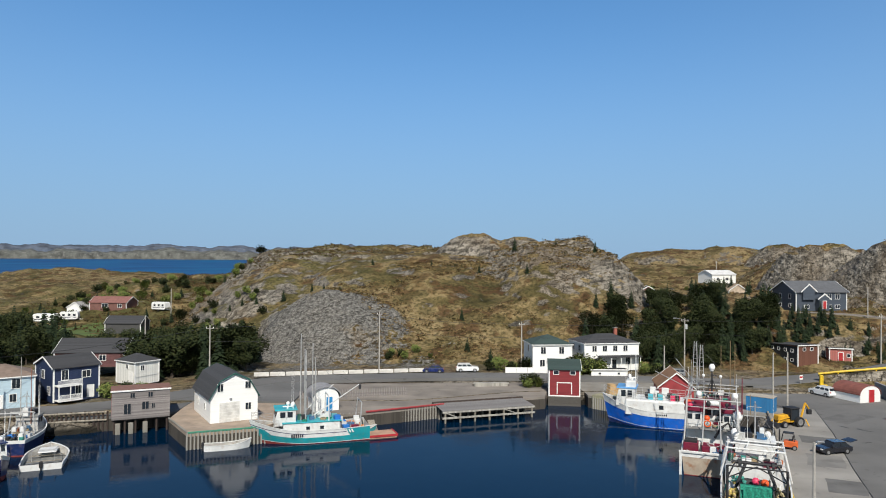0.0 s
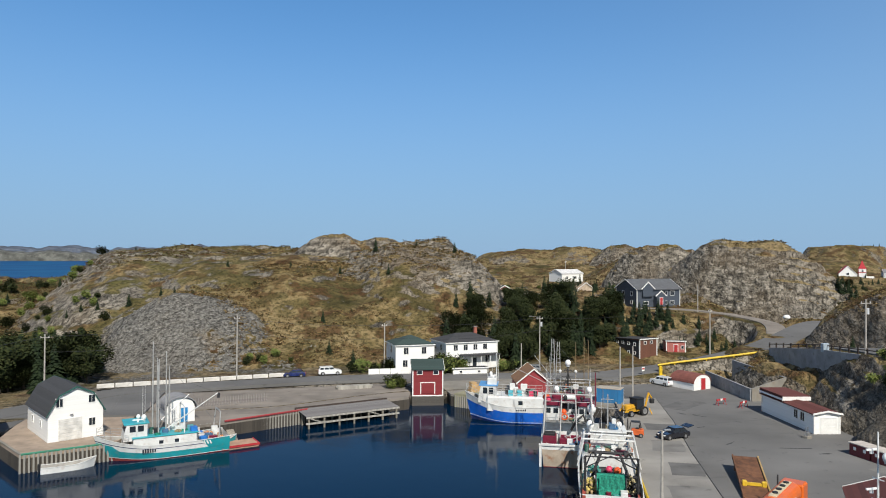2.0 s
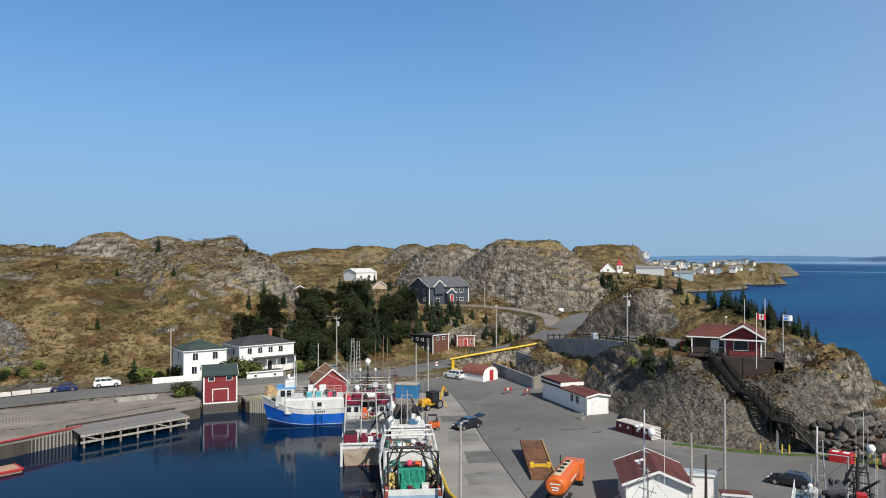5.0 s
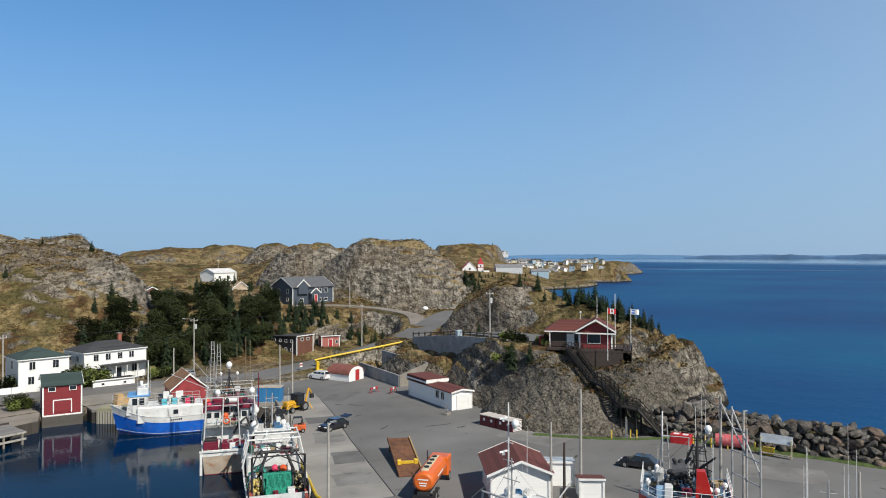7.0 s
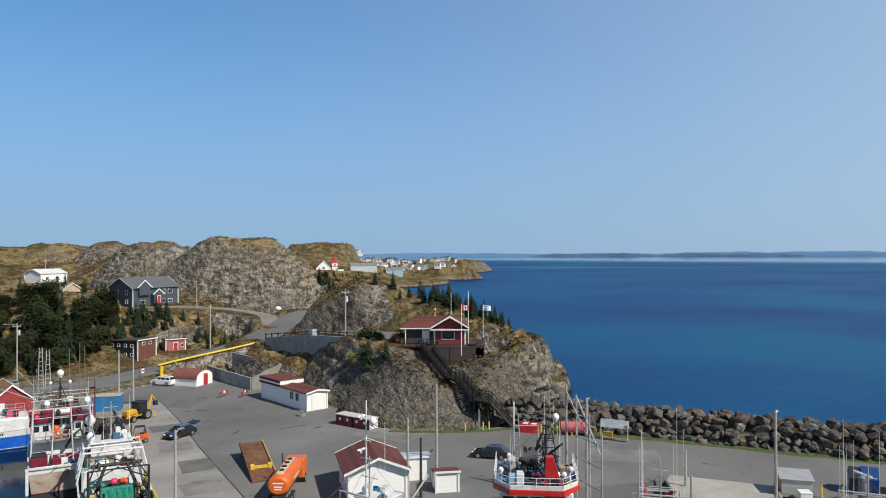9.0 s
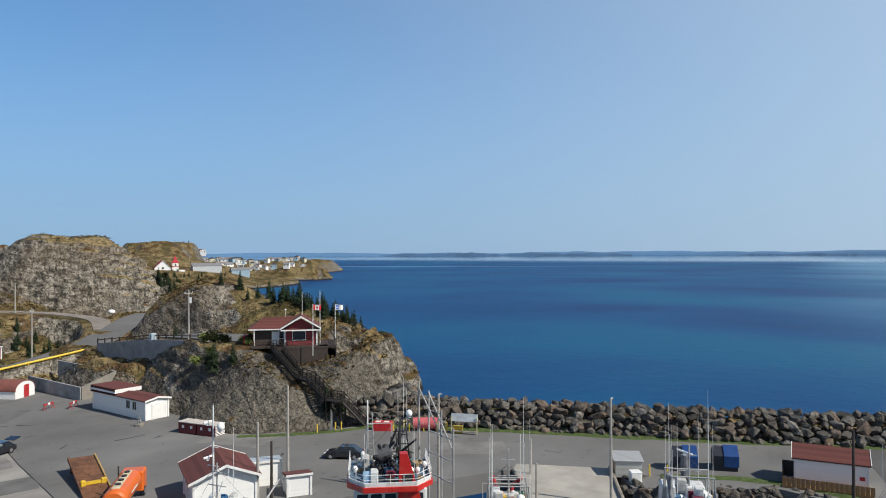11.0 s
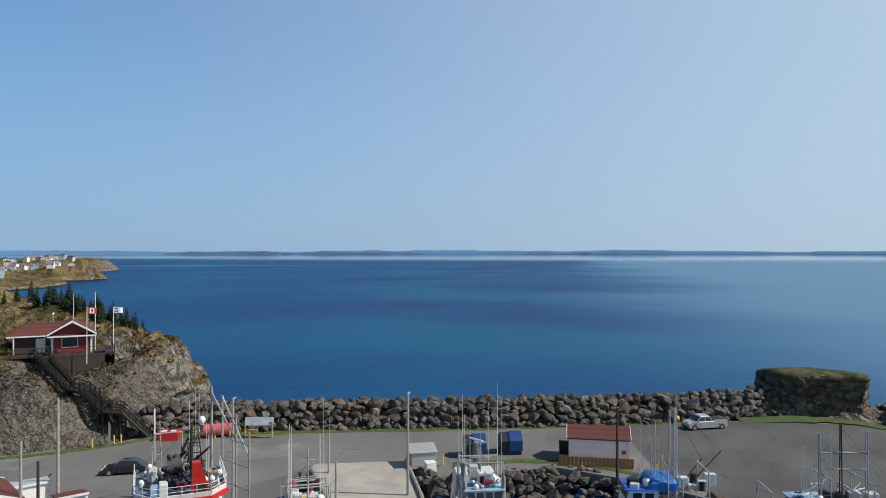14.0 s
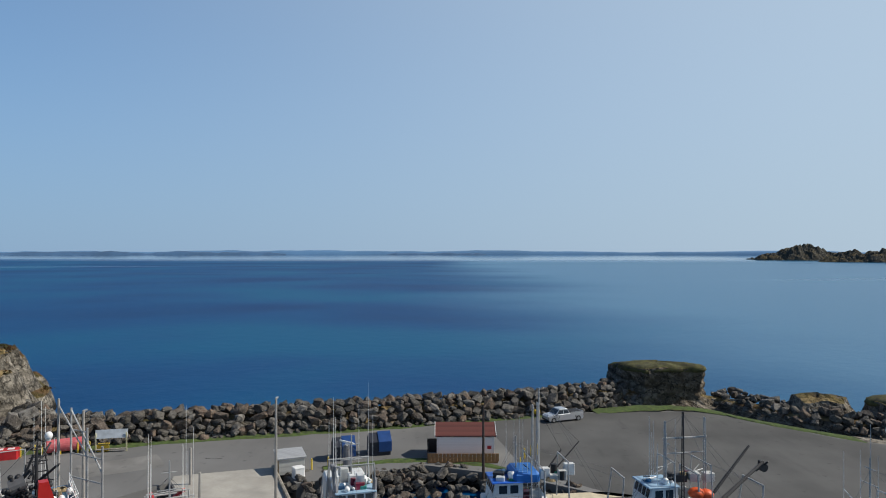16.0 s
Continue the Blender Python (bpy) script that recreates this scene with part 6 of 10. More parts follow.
def deck_clutter(top, x0, x1, w, z, n, seed):
    """Crates, drums, lockers, pipes and hoses left about a working deck."""
    rnd = random.Random(seed)
    for k in range(n):
        x, y = rnd.uniform(x0, x1), rnd.uniform(-w / 2, w / 2)
        pick = rnd.random()
        if pick < 0.34:
            part("crate", MB().box(x, y, z, rnd.uniform(0.5, 1.1), rnd.uniform(0.4, 0.9), rnd.uniform(0.3, 0.8), 0.04, rnd.uniform(-20, 20)), rnd.choice(GEAR), top)
        elif pick < 0.4:
            part("drum", MB().tube((x, y, z), (x, y, z + 0.85), 0.3, n=12), rnd.choice(GEAR), top)
        elif pick < 0.68:
            coil(top, x, y, z, rnd.uniform(0.3, 0.5), rnd.choice((rope_tan, net_green, blue_rope)))
        elif pick < 0.84:
            l = rnd.uniform(0.8, 2.4)
            part("pipe", MB().tube((x, y, z + rnd.uniform(0.1, 1.2)), (x + l * rnd.uniform(-1, 1), min(w / 2, max(-w / 2, y + l * rnd.uniform(-1, 1))), z + rnd.uniform(0.1, 1.6)), 0.05, n=6), rnd.choice((alu, dark_steel, hull_white)), top)
        else:
            part("locker", MB().box(x, y, z, rnd.uniform(0.6, 1.2), rnd.uniform(0.5, 0.8), rnd.uniform(0.7, 1.3), 0.05), rnd.choice((hull_white, grey_box)), top)


rope_tan, blue_rope, wire_grey = plain("tan_rope", (0.36, 0.27, 0.15), 0.95, vary=0.3, scale=4), plain("blue_rope", (0.03, 0.14, 0.3), 0.95), plain("rigging_wire", (0.16, 0.16, 0.165), 0.6)
GEAR_TURQ = plain("turquoise_mesh", (0.06, 0.3, 0.25), 0.95, vary=0.4, scale=5, relief=0.05)
GEAR = [grey_box, black, plain("turquoise_net", (0.05, 0.27, 0.23), 0.95, vary=0.4, scale=5), plain("faded_blue", (0.05, 0.12, 0.22), 0.7), hull_wine, dark_steel, plain("dull_green", (0.03, 0.12, 0.09), 0.8), hull_white, plain("faded_orange", (0.38, 0.12, 0.05), 0.8), black, dark_steel, rope_tan]

rigging(tl, TLTOP, [(8.2, 0, 3.6), (-7.6, 2.0, 3.0), (-7.6, -2.0, 3.0), (3.6, 2.2, 3.0), (-2.0, 2.3, 3.0), (-7.0, 2.2, 8.2), (-2.0, -2.3, 3.0)])
deck_clutter(tl, -7.6, -3.0, 4.2, 1.5, 22, 71), deck_clutter(tl, -3.0, 1.6, 3.6, 3.1, 16, 72)
gantry(tl, -2.6, 4.4, 3.0, 3.6, hull_white), gantry(tl, -7.2, 4.2, 1.8, 3.6, alu, -0.3)
deck_clutter(bl, -7.4, -5.0, 4.2, 1.8, 8, 73), deck_clutter(bl, -4.4, 2.0, 3.8, 3.6, 12, 74)
bl.scale = (1.0, 1.05, 1.22)
# the big burgundy-topped boat at the quay, its rust-streaked stern towards the basin
wb = thing("fishing_boat", 37.0, 96.9, SEA, 68, "large white fishing boat with burgundy houses and rusty stern", "boat")
WBL, WBB = 19.0, 7.4
rusty_hull = plain("rusty_white_hull", (0.36, 0.3, 0.235), 0.7, vary=0.25, scale=0.5, dirt=(0.26, 0.1, 0.035), dirt_amount=0.9)
hull_shell(wb, WBL, WBB, 2.9, 1.4, [("boot_stripe", 0.0, 0.25, boot_red), ("lower_hull", 0.25, 0.8, rusty_hull), ("upper_hull", 0.8, 1.0, hull_white)], deck_grey)
part("transom_frame", MB().box(-9.55, 3.55, -0.9, 0.2, 0.3, 3.9).box(-9.55, -3.55, -0.9, 0.2, 0.3, 3.9).box(-9.55, 0, 2.8, 0.25, 7.5, 0.22), hull_white, wb)
part("deckhouse", MB().box(1.0, 0, 2.0, 11.0, 6.4, 3.0, 0.12), hull_white, wb)
part("deckhouse_skirt", MB().box(1.0, 0, 2.0, 11.1, 6.5, 1.1, 0.05), hull_wine, wb)
part("boat_deck", MB().box(0.4, 0, 5.0, 12.4, 6.9, 0.16, 0.05), deck_grey, wb)
for yy in (2.2, -2.3):
    wing_ = part("wing_house", MB().box(-3.6, yy, 5.16, 2.6, 2.0, 2.0, 0.1), hull_white, wb)
    part("roof", MB().box(-3.6, yy, 7.16, 3.0, 2.4, 0.7, 0.3), hull_wine, wing_)
    for k in (-0.5, 0.5):
        part("pane", MB().box(-4.92, yy + k, 6.1, 0.04, 0.62, 0.7), glass, wing_)
up_ = part("upper_wheelhouse", MB().box(-0.4, 0, 5.16, 4.6, 4.2, 2.6, 0.12), hull_white, wb)
part("roof", MB().box(-0.4, 0, 7.76, 5.0, 4.6, 0.5, 0.2), hull_wine, up_)
part("band", MB().box(-0.4, 0, 7.2, 4.66, 4.26, 0.35), hull_wine, up_)
for k in range(4):
    part("pane", MB().box(-2.72, -1.5 + k * 1.0, 6.3, 0.04, 0.75, 0.8), glass, up_)
for xx in (-1.6, -0.2, 1.2):
    for s_ in (1, -1):
        part("pane", MB().box(xx, s_ * 2.11, 6.3, 0.9, 0.04, 0.8), glass, up_)
rails(wb, [(-5.6, 3.3, 5.2), (6.4, 3.3, 5.2)], 1.0, 0.9, 0.03, hull_white), rails(wb, [(-5.6, -3.3, 5.2), (6.4, -3.3, 5.2)], 1.0, 0.9, 0.03, hull_white)
rails(wb, [(-5.6, 3.3, 5.2), (-5.6, -3.3, 5.2)], 1.0, 0.8, 0.03, hull_white), rails(wb, [(-2.6, 2.1, 8.2), (1.9, 2.1, 8.2), (1.9, -2.1, 8.2), (-2.6, -2.1, 8.2), (-2.6, 2.1, 8.2)], 0.9, 0.8, 0.025, alu)
# aft gantry and its slanting legs, the upper bridge of pipes
for yy in (3.3, -3.3):
    part("gantry_leg", MB().tube((-8.6, yy, 2.4), (-5.8, yy * 0.92, 8.9), 0.11).tube((-5.8, yy * 0.92, 5.2), (-5.8, yy * 0.92, 9.2), 0.1), alu, wb)
    part("side_pipe", MB().line([(-5.8, yy * 0.92, 8.9), (2.2, yy * 0.9, 9.4)], 0.07).line([(-2.0, yy * 0.9, 5.2), (-2.0, yy * 0.9, 9.2)], 0.06).line([(2.2, yy * 0.9, 5.2), (2.2, yy * 0.9, 9.6)], 0.06), alu, wb)
for yy in (1.1, -1.2):
    part("gantry_leg", MB().tube((-8.2, yy, 2.4), (-5.8, yy * 0.8, 8.9), 0.09), alu, wb)
part("gantry_beam", MB().tube((-5.8, -3.5, 8.9), (-5.8, 3.5, 8.9), 0.1).tube((-5.8, -3.3, 7.9), (-5.8, 3.3, 7.9), 0.05), alu, wb)
part("bridge_beam", MB().tube((-2.0, -3.3, 9.3), (-2.0, 3.3, 9.3), 0.08).tube((2.2, -3.3, 9.6), (2.2, 3.3, 9.6), 0.08).tube((0.2, -3.0, 9.5), (0.2, 3.0, 9.5), 0.06), alu, wb)
part("hanging_block", MB().ball(-5.8, 0.4, 8.4, 0.3, 10, 0.42).ball(-5.8, -1.8, 8.4, 0.22, 10, 0.32), dark_steel, wb)
for yy, hh, lean in ((2.3, 7.0, 0.0), (1.5, 6.6, 0.0)):
    lattice_mast(wb, 1.0, yy, 8.6, hh, 0.75, alu)
mast(wb, -0.2, 0.1, 8.2, 3.6, 0.14, dark_steel, arms=((0.35, 2.6), (0.6, 1.8), (0.85, 1.2)))
part("tripod", MB().tube((-1.6, 0.9, 8.2), (-0.2, 0.1, 11.0), 0.06).tube((-1.6, -0.9, 8.2), (-0.2, 0.1, 11.0), 0.06).tube((1.4, 0.1, 8.2), (-0.2, 0.1, 11.0), 0.06), dark_steel, wb)
dome(wb, -0.2, 0.1, 11.8, 0.42), dome(wb, -0.2, 1.2, 10.9, 0.2), dome(wb, -0.2, -1.0, 10.9, 0.2), dome(wb, -4.6, 1.6, 8.9, 0.36), dome(wb, -4.8, -2.8, 8.9, 0.4), dome(wb, -5.4, -3.1, 6.2, 0.62)
scanner(wb, -1.0, 0.8, 8.3, 1.8, 20), scanner(wb, 0.9, -0.7, 8.3, 1.4, 70)
for xx, yy, hh, rr in ((2.4, -2.2, 8.4, 0.07), (2.4, -2.8, 8.0, 0.06), (3.4, -1.0, 7.6, 0.06), (-5.8, -3.6, 4.6, 0.09), (-5.8, -4.6, 2.6, 0.05)):
    mast(wb, xx, yy, 7.4, hh, rr, rr > 0.08 and hull_wine or plain("varnished_pole", (0.24, 0.17, 0.09), 0.6), "whip_pole")
for xx, yy, hh in ((-3.0, 3.0, 5.0), (-2.6, -3.0, 4.4), (1.4, 2.8, 5.4), (3.0, 2.2, 4.8), (-4.0, -1.0, 3.8)):
    antenna(wb, xx, yy, 7.6, hh)
boom(wb, (1.0, 2.6, 8.8), (-2.0, 7.4, 11.6), 0.06, None, (1.0, 2.3, 15.4)), boom(wb, (1.0, 1.6, 9.0), (6.0, 5.2, 12.4), 0.06, None, (1.0, 1.5, 15.0))
rigging(wb, (1.0, 2.3, 15.4), [(-5.8, 3.2, 9.0), (7.6, 1.2, 4.4), (-5.8, 0.5, 9.0), (2.2, -3.0, 9.6)])
rigging(wb, (-0.2, 0.1, 11.6), [(-5.8, 3.2, 9.0), (-5.8, -3.2, 9.0), (2.2, 3.0, 9.6), (2.2, -3.0, 9.6)])
for xx, yy, zz, rr, mm in ((-4.6, 3.0, 8.2, 0.5, orange_buoy), (-5.2, 0.6, 6.4, 0.4, orange_buoy), (-5.0, 2.7, 8.0, 0.4, pink_buoy)):
    part("buoy", MB().ball(xx, yy, zz, rr, 12), mm, wb, smooth=True)
part("life_ring", MB().line([(-5.66, 0.5 + 0.38 * math.cos(k * math.pi / 6), 5.8 + 0.38 * math.sin(k * math.pi / 6)) for k in range(13)], 0.09, 6), orange_buoy, wb)
part("hydraulic_arm", MB().line([(-6.2, -0.4, 4.2), (-6.6, -1.1, 5.6), (-6.0, -2.0, 6.2), (-6.4, -2.5, 5.2)], 0.16, 8), black, wb)
part("raft_canister", MB().tube((-4.4, -0.9, 8.3), (-4.4, 0.7, 8.3), 0.42, n=14), dome_white, wb)
part("stern_box", MB().box(-7.9, 2.4, 2.4, 1.8, 1.8, 1.5, 0.06).box(-7.9, 0.4, 2.4, 1.6, 1.4, 1.2, 0.06), hull_wine, wb)
part("stern_hatch", MB().box(-7.9, 2.4, 3.9, 1.4, 1.5, 0.3, 0.06), black, wb)
heap(wb, "gear", -7.4, -1.8, 2.3, 2.6, 3.0, 1.4, dark_steel, 5, 34)
deck_clutter(wb, -9.0, -5.4, 6.4, 2.5, 40, 51), deck_clutter(wb, -5.4, 5.6, 6.2, 5.16, 60, 52), deck_clutter(wb, -2.4, 1.8, 3.8, 8.26, 12, 53), deck_clutter(wb, 6.2, 8.2, 3.4, 3.0, 10, 54)

# the white trawler with the net drum, stern towards the yard's end
tr = thing("trawler", 34.7, 78.4, SEA, 67, "white stern trawler with a green net on its drum", "boat")
hull_shell(tr, 20.0, 7.0, 2.6, 1.6, [("boot_stripe", 0.0, 0.33, boot_red), ("lower_hull", 0.33, 0.82, hull_pale), ("upper_hull", 0.82, 1.0, hull_white)], deck_grey)
part("deckhouse", MB().box(4.0, 0, 1.8, 7.2, 6.2, 2.2, 0.12), hull_white, tr)
cabin(tr, 5.0, 4.0, 3.6, 4.2, 2.2, hull_white, hull_white, 0.3, 5, 3)
for xx in (-0.6, 1.8, 4.2):
    gantry(tr, xx, 7.2, 3.0, 3.2, hull_white, 0.0, 0.11)
part("top_frame", MB().tube((-0.6, -2.9, 6.2), (4.2, -2.9, 6.2), 0.1).tube((-0.6, 2.9, 6.2), (4.2, 2.9, 6.2), 0.1).tube((-0.6, 1.0, 6.2), (4.2, 0.6, 6.2), 0.07), hull_white, tr)
rails(tr, [(-0.4, 2.5, 4.0), (7.4, 2.5, 4.0)]), rails(tr, [(-0.4, -2.5, 4.0), (7.4, -2.5, 4.0)])
rails(tr, [(10.2, 0.4, 4.0), (8.6, 1.8, 3.5), (6.6, 2.7, 3.0)]), rails(tr, [(10.2, -0.4, 4.0), (8.6, -1.8, 3.5), (6.6, -2.7, 3.0)])
for p_, q_, r_ in (((-7.0, -2.7, 1.8), (-5.4, -1.0, 6.0), 0.16), ((-7.0, 2.7, 1.8), (-5.4, 1.0, 6.0), 0.16), ((-5.4, -2.4, 6.0), (-5.4, 2.4, 6.0), 0.17), ((-9.6, -2.7, 1.8), (-9.4, -2.7, 6.6), 0.12), ((-9.6, 2.7, 1.8), (-9.4, 2.7, 6.6), 0.12), ((-9.4, -2.7, 5.4), (-5.4, -2.0, 6.0), 0.08), ((-9.4, 2.7, 5.4), (-5.4, 2.0, 6.0), 0.08)):
    part("gallows_member", MB().tube(p_, q_, r_), dark_steel, tr)
drum = part("net_drum", MB().tube((-7.4, -1.5, 3.2), (-7.4, 1.5, 3.2), 1.15, n=18), net_green, tr, "green net wound on the drum")
part("flange", MB().tube((-7.4, -1.62, 3.2), (-7.4, -1.5, 3.2), 1.45, n=20).tube((-7.4, 1.5, 3.2), (-7.4, 1.62, 3.2), 1.45, n=20), dark_steel, drum)
part("net", MB().loft([[(-8.0 - 0.25 * i, -1.3 + 0.2 * j, 4.1 - 0.11 * i * i + 0.07 * math.sin(j * 2.1 + i)) for j in range(14)] for i in range(5)], caps=False), net_green, drum)
for k_, (xx, yy) in enumerate(((-4.6, 2.2), (-3.2, 2.3), (-4.5, 1.0))):
    tub_ = part("fish_tub", MB().box(xx, yy, 1.9, 1.2, 1.1, 1.1, 0.08), grey_box, tr)
    part("net_cover", MB().loft([[(xx + (i / 5 - 0.5) * 1.3, yy + (j / 5 - 0.5) * 1.2, 3.02 + 0.1 * math.sin(i * 2.3 + j * 1.7 + k_) - 0.5 * (i in (0, 5) or j in (0, 5))) for j in range(6)] for i in range(6)], caps=False), plain("pale_net", (0.45, 0.46, 0.44), 0.95, vary=0.3, scale=6), tub_)
heap(tr, "turquoise_net", -1.9, 1.8, 2.4, 2.4, 2.2, 1.2, GEAR_TURQ, 14, 50)
heap(tr, "float_line", -7.4, 2.1, 2.6, 1.2, 1.0, 1.9, plain("yellow_float", (0.5, 0.4, 0.12), 0.7, vary=0.4, scale=4), 15, 46)
heap(tr, "float_line", -7.4, -2.1, 2.6, 1.2, 1.0, 1.9, plain("tan_float", (0.42, 0.36, 0.2), 0.7, vary=0.4, scale=4), 16, 46)
for yy in (2.9, -2.9):
    part("bobbin", MB().tube((-9.3, yy - 0.25, 2.3), (-9.3, yy + 0.25, 2.3), 0.8, n=16), plain("rust_red", (0.25, 0.05, 0.035), 0.8), tr)
part("hanging_net", MB().loft([[(-8.75 - 0.05 * math.sin(j * 1.9 + i), -1.25 + 0.19 * j, 4.5 - 0.42 * i) for j in range(14)] for i in range(8)], caps=False), net_green, tr, "green net hung over the stern")
for yy, zz in ((-1.6, 5.9), (1.6, 5.9)):
    part("sheave", MB().tube((-5.5, yy - 0.12, zz), (-5.5, yy + 0.12, zz), 0.42, n=14), dark_steel, tr)
part("net_guide", MB().line([(-9.4, -2.7, 6.6), (-9.4, 2.7, 6.6)], 0.09), dark_steel, tr)
heap(tr, "net_heap", -2.6, 1.3, 1.9, 2.2, 1.8, 0.7, net_green, 11, 30)
heap(tr, "rope", -5.0, -1.8, 1.9, 1.6, 1.6, 0.7, plain("pale_rope", (0.5, 0.45, 0.25), 0.9), 12, 24)
bins(tr, [(-4.2, 1.6, 1.9), (-4.3, 0.4, 1.9)], grey_box, (1.3, 1.1, 1.0))
for k, (xx, yy, mm) in enumerate(((-2.0, 0.0, pink_buoy), (-2.3, -0.9, orange_buoy))):
    part("buoy", MB().ball(xx, yy, 3.2, 0.42, 12), mm, tr, smooth=True)
part("winch", MB().tube((-0.8, -1.5, 2.6), (-0.8, 1.5, 2.6), 0.5, n=14).box(-0.8, 0, 1.9, 1.0, 3.4, 0.5), dark_steel, tr)
part("hatch", MB().box(0.9, 0.9, 4.0, 1.0, 1.0, 0.8, 0.05).box(2.4, -0.8, 4.0, 1.2, 1.0, 0.7, 0.05), dome_white, tr)
part("stowed_gear", MB().box(2.6, 0.4, 4.05, 1.0, 3.2, 0.45, 0.08).box(1.2, -1.5, 4.05, 0.8, 1.4, 0.6, 0.08), hull_wine, tr)
boom(tr, (5.0, 1.6, 6.2), (-0.4, 2.2, 9.2), 0.12, hull_white)
dome(tr, 3.6, 2.1, 6.3, 0.5), dome(tr, 5.2, -1.4, 6.3, 0.34), scanner(tr, 5.4, 0.6, 6.3)
mast(tr, 4.6, 0, 6.2, 4.4, 0.1, arms=((0.6, 2.4), (0.85, 1.4)))
for xx, yy, hh in ((4.0, -1.9, 5.2), (4.4, 1.9, 4.6), (3.6, 0.8, 4.0)):
    antenna(tr, xx, yy, 6.2, hh)

deck_clutter(tr, -6.4, -1.0, 5.8, 2.0, 56, 61), deck_clutter(tr, 0.6, 7.0, 5.8, 4.05, 52, 62), deck_clutter(tr, 3.6, 6.4, 3.6, 6.35, 8, 63), deck_clutter(tr, -9.4, -8.8, 5.6, 2.0, 8, 64)
for yy in (2.9, -2.9):
    part("warp_line", MB().line([(-9.4, yy * 0.93, 6.4), (-5.4, yy * 0.7, 6.0), (-0.8, yy * 0.45, 3.0)], 0.03, 4), rope_tan, tr)
    part("trawl_door", MB().box(-9.2, yy * 1.05, 2.2, 1.8, 0.14, 1.5, 0.03), dark_steel, tr)
part("gallows_brace", MB().line([(-9.4, -2.7, 5.4), (-7.4, 0, 6.2), (-9.4, 2.7, 5.4)], 0.07).line([(-5.4, -1.0, 6.0), (-5.4, 1.0, 6.9), (-5.4, 1.0, 6.0)], 0.07).line([(-7.0, -2.7, 3.4), (-9.4, -2.7, 4.6)], 0.06).line([(-7.0, 2.7, 3.4), (-9.4, 2.7, 4.6)], 0.06), dark_steel, tr)
rigging(tr, (4.6, 0, 10.4), [(-5.4, -2.2, 6.0), (-5.4, 2.2, 6.0), (9.6, 0, 4.2), (-0.6, 2.9, 6.2), (-0.6, -2.9, 6.2)])
heap(tr, "tangled_net", -7.6, 2.4, 2.2, 1.8, 1.6, 1.8, rope_tan, 65, 40), heap(tr, "tangled_net", -7.6, -2.4, 2.2, 1.8, 1.4, 1.8, black, 66, 40)


def coaster(x, y, rz, L, B, bands, house_mat, roof_mat, label, seed, tall=0.0, aft=-0.08, name="fishing_boat", extra=True):
    """A working boat of the near basin: hull, wheelhouse, gantries, masts and gear."""
    rnd = random.Random(seed)
    top = thing(name, x, y, SEA, rz, label, "boat")
    hull_shell(top, L, B, 2.0, 1.3, bands, deck_grey)
    hx = L * (0.18 + aft)
    part("deckhouse", MB().box(hx - 0.6, 0, 1.5, L * 0.42, B * 0.8, 1.9 + tall, 0.12), house_mat, top)
    cabin(top, hx + 0.6, 3.3 + tall, L * 0.2, B * 0.66, 2.1, house_mat, roof_mat, 0.35, 4, 2)
    zt = 5.4 + tall
    gantry(top, hx - L * 0.2, B * 0.8, 1.8, 4.6 + tall, alu), gantry(top, -L * 0.4, B * 0.8, 1.6, 4.0, alu, -0.4)
    rails(top, [(hx + 1.8, B * 0.36, 3.3 + tall), (hx - L * 0.25, B * 0.36, 3.3 + tall)]), rails(top, [(hx + 1.8, -B * 0.36, 3.3 + tall), (hx - L * 0.25, -B * 0.36, 3.3 + tall)])
    mast(top, hx - 0.6, 0, zt, 3.6 + rnd.uniform(0, 1.2), 0.09, arms=((0.5, 1.9), (0.8, 1.2)))
    dome(top, hx, 1.0, zt, rnd.uniform(0.26, 0.4)), scanner(top, hx + 0.9, -0.3, zt, 1.5, rnd.uniform(0, 90))
    for k in range(3):
        antenna(top, hx + rnd.uniform(-1.5, 1.2), rnd.choice((-1, 1)) * B * 0.3, zt - 0.6, rnd.uniform(4.5, 7.5))
    heap(top, "gear", -L * 0.3, 0, 1.5, L * 0.2, B * 0.55, 1.0, dark_steel, seed, 24)
    deck_clutter(top, -L * 0.42, hx - L * 0.22, B * 0.7, 1.5, 12, seed + 100), deck_clutter(top, hx - L * 0.2, hx - 0.6, B * 0.6, 3.4 + tall, 10, seed + 200), deck_clutter(top, hx - 0.4, hx + 1.4, B * 0.5, 5.5 + tall, 5, seed + 300)
    rigging(top, (hx - 0.6, 0, zt + 3.4), [(L * 0.47, 0, 3.4), (-L * 0.4, B * 0.32, 5.6), (-L * 0.4, -B * 0.32, 5.6), (hx - L * 0.2, B * 0.36, 6.4 + tall), (hx - L * 0.2, -B * 0.36, 6.4 + tall)])
    bins(top, [(-L * 0.2, B * 0.2, 1.5), (-L * 0.2, -B * 0.2, 1.5)], blue_box if seed % 2 else grey_box)
    return top

# boats in the near basins, of which the tops are seen
white_red = [("boot_stripe", 0.0, 0.35, boot_red), ("lower_hull", 0.35, 0.8, hull_white), ("upper_hull", 0.8, 1.0, hull_red)]
white_all = [("boot_stripe", 0.0, 0.35, boot_red), ("lower_hull", 0.35, 0.8, hull_white), ("upper_hull", 0.8, 1.0, hull_white)]
blue_white = [("boot_stripe", 0.0, 0.35, boot_red), ("lower_hull", 0.35, 0.85, hull_blue), ("upper_hull", 0.85, 1.0, hull_white)]
b1 = coaster(41, 46.0, 4, 13.5, 4.8, blue_white, hull_white, hull_white, "blue and white boat with a tall instrument mast", 21, 0.4)
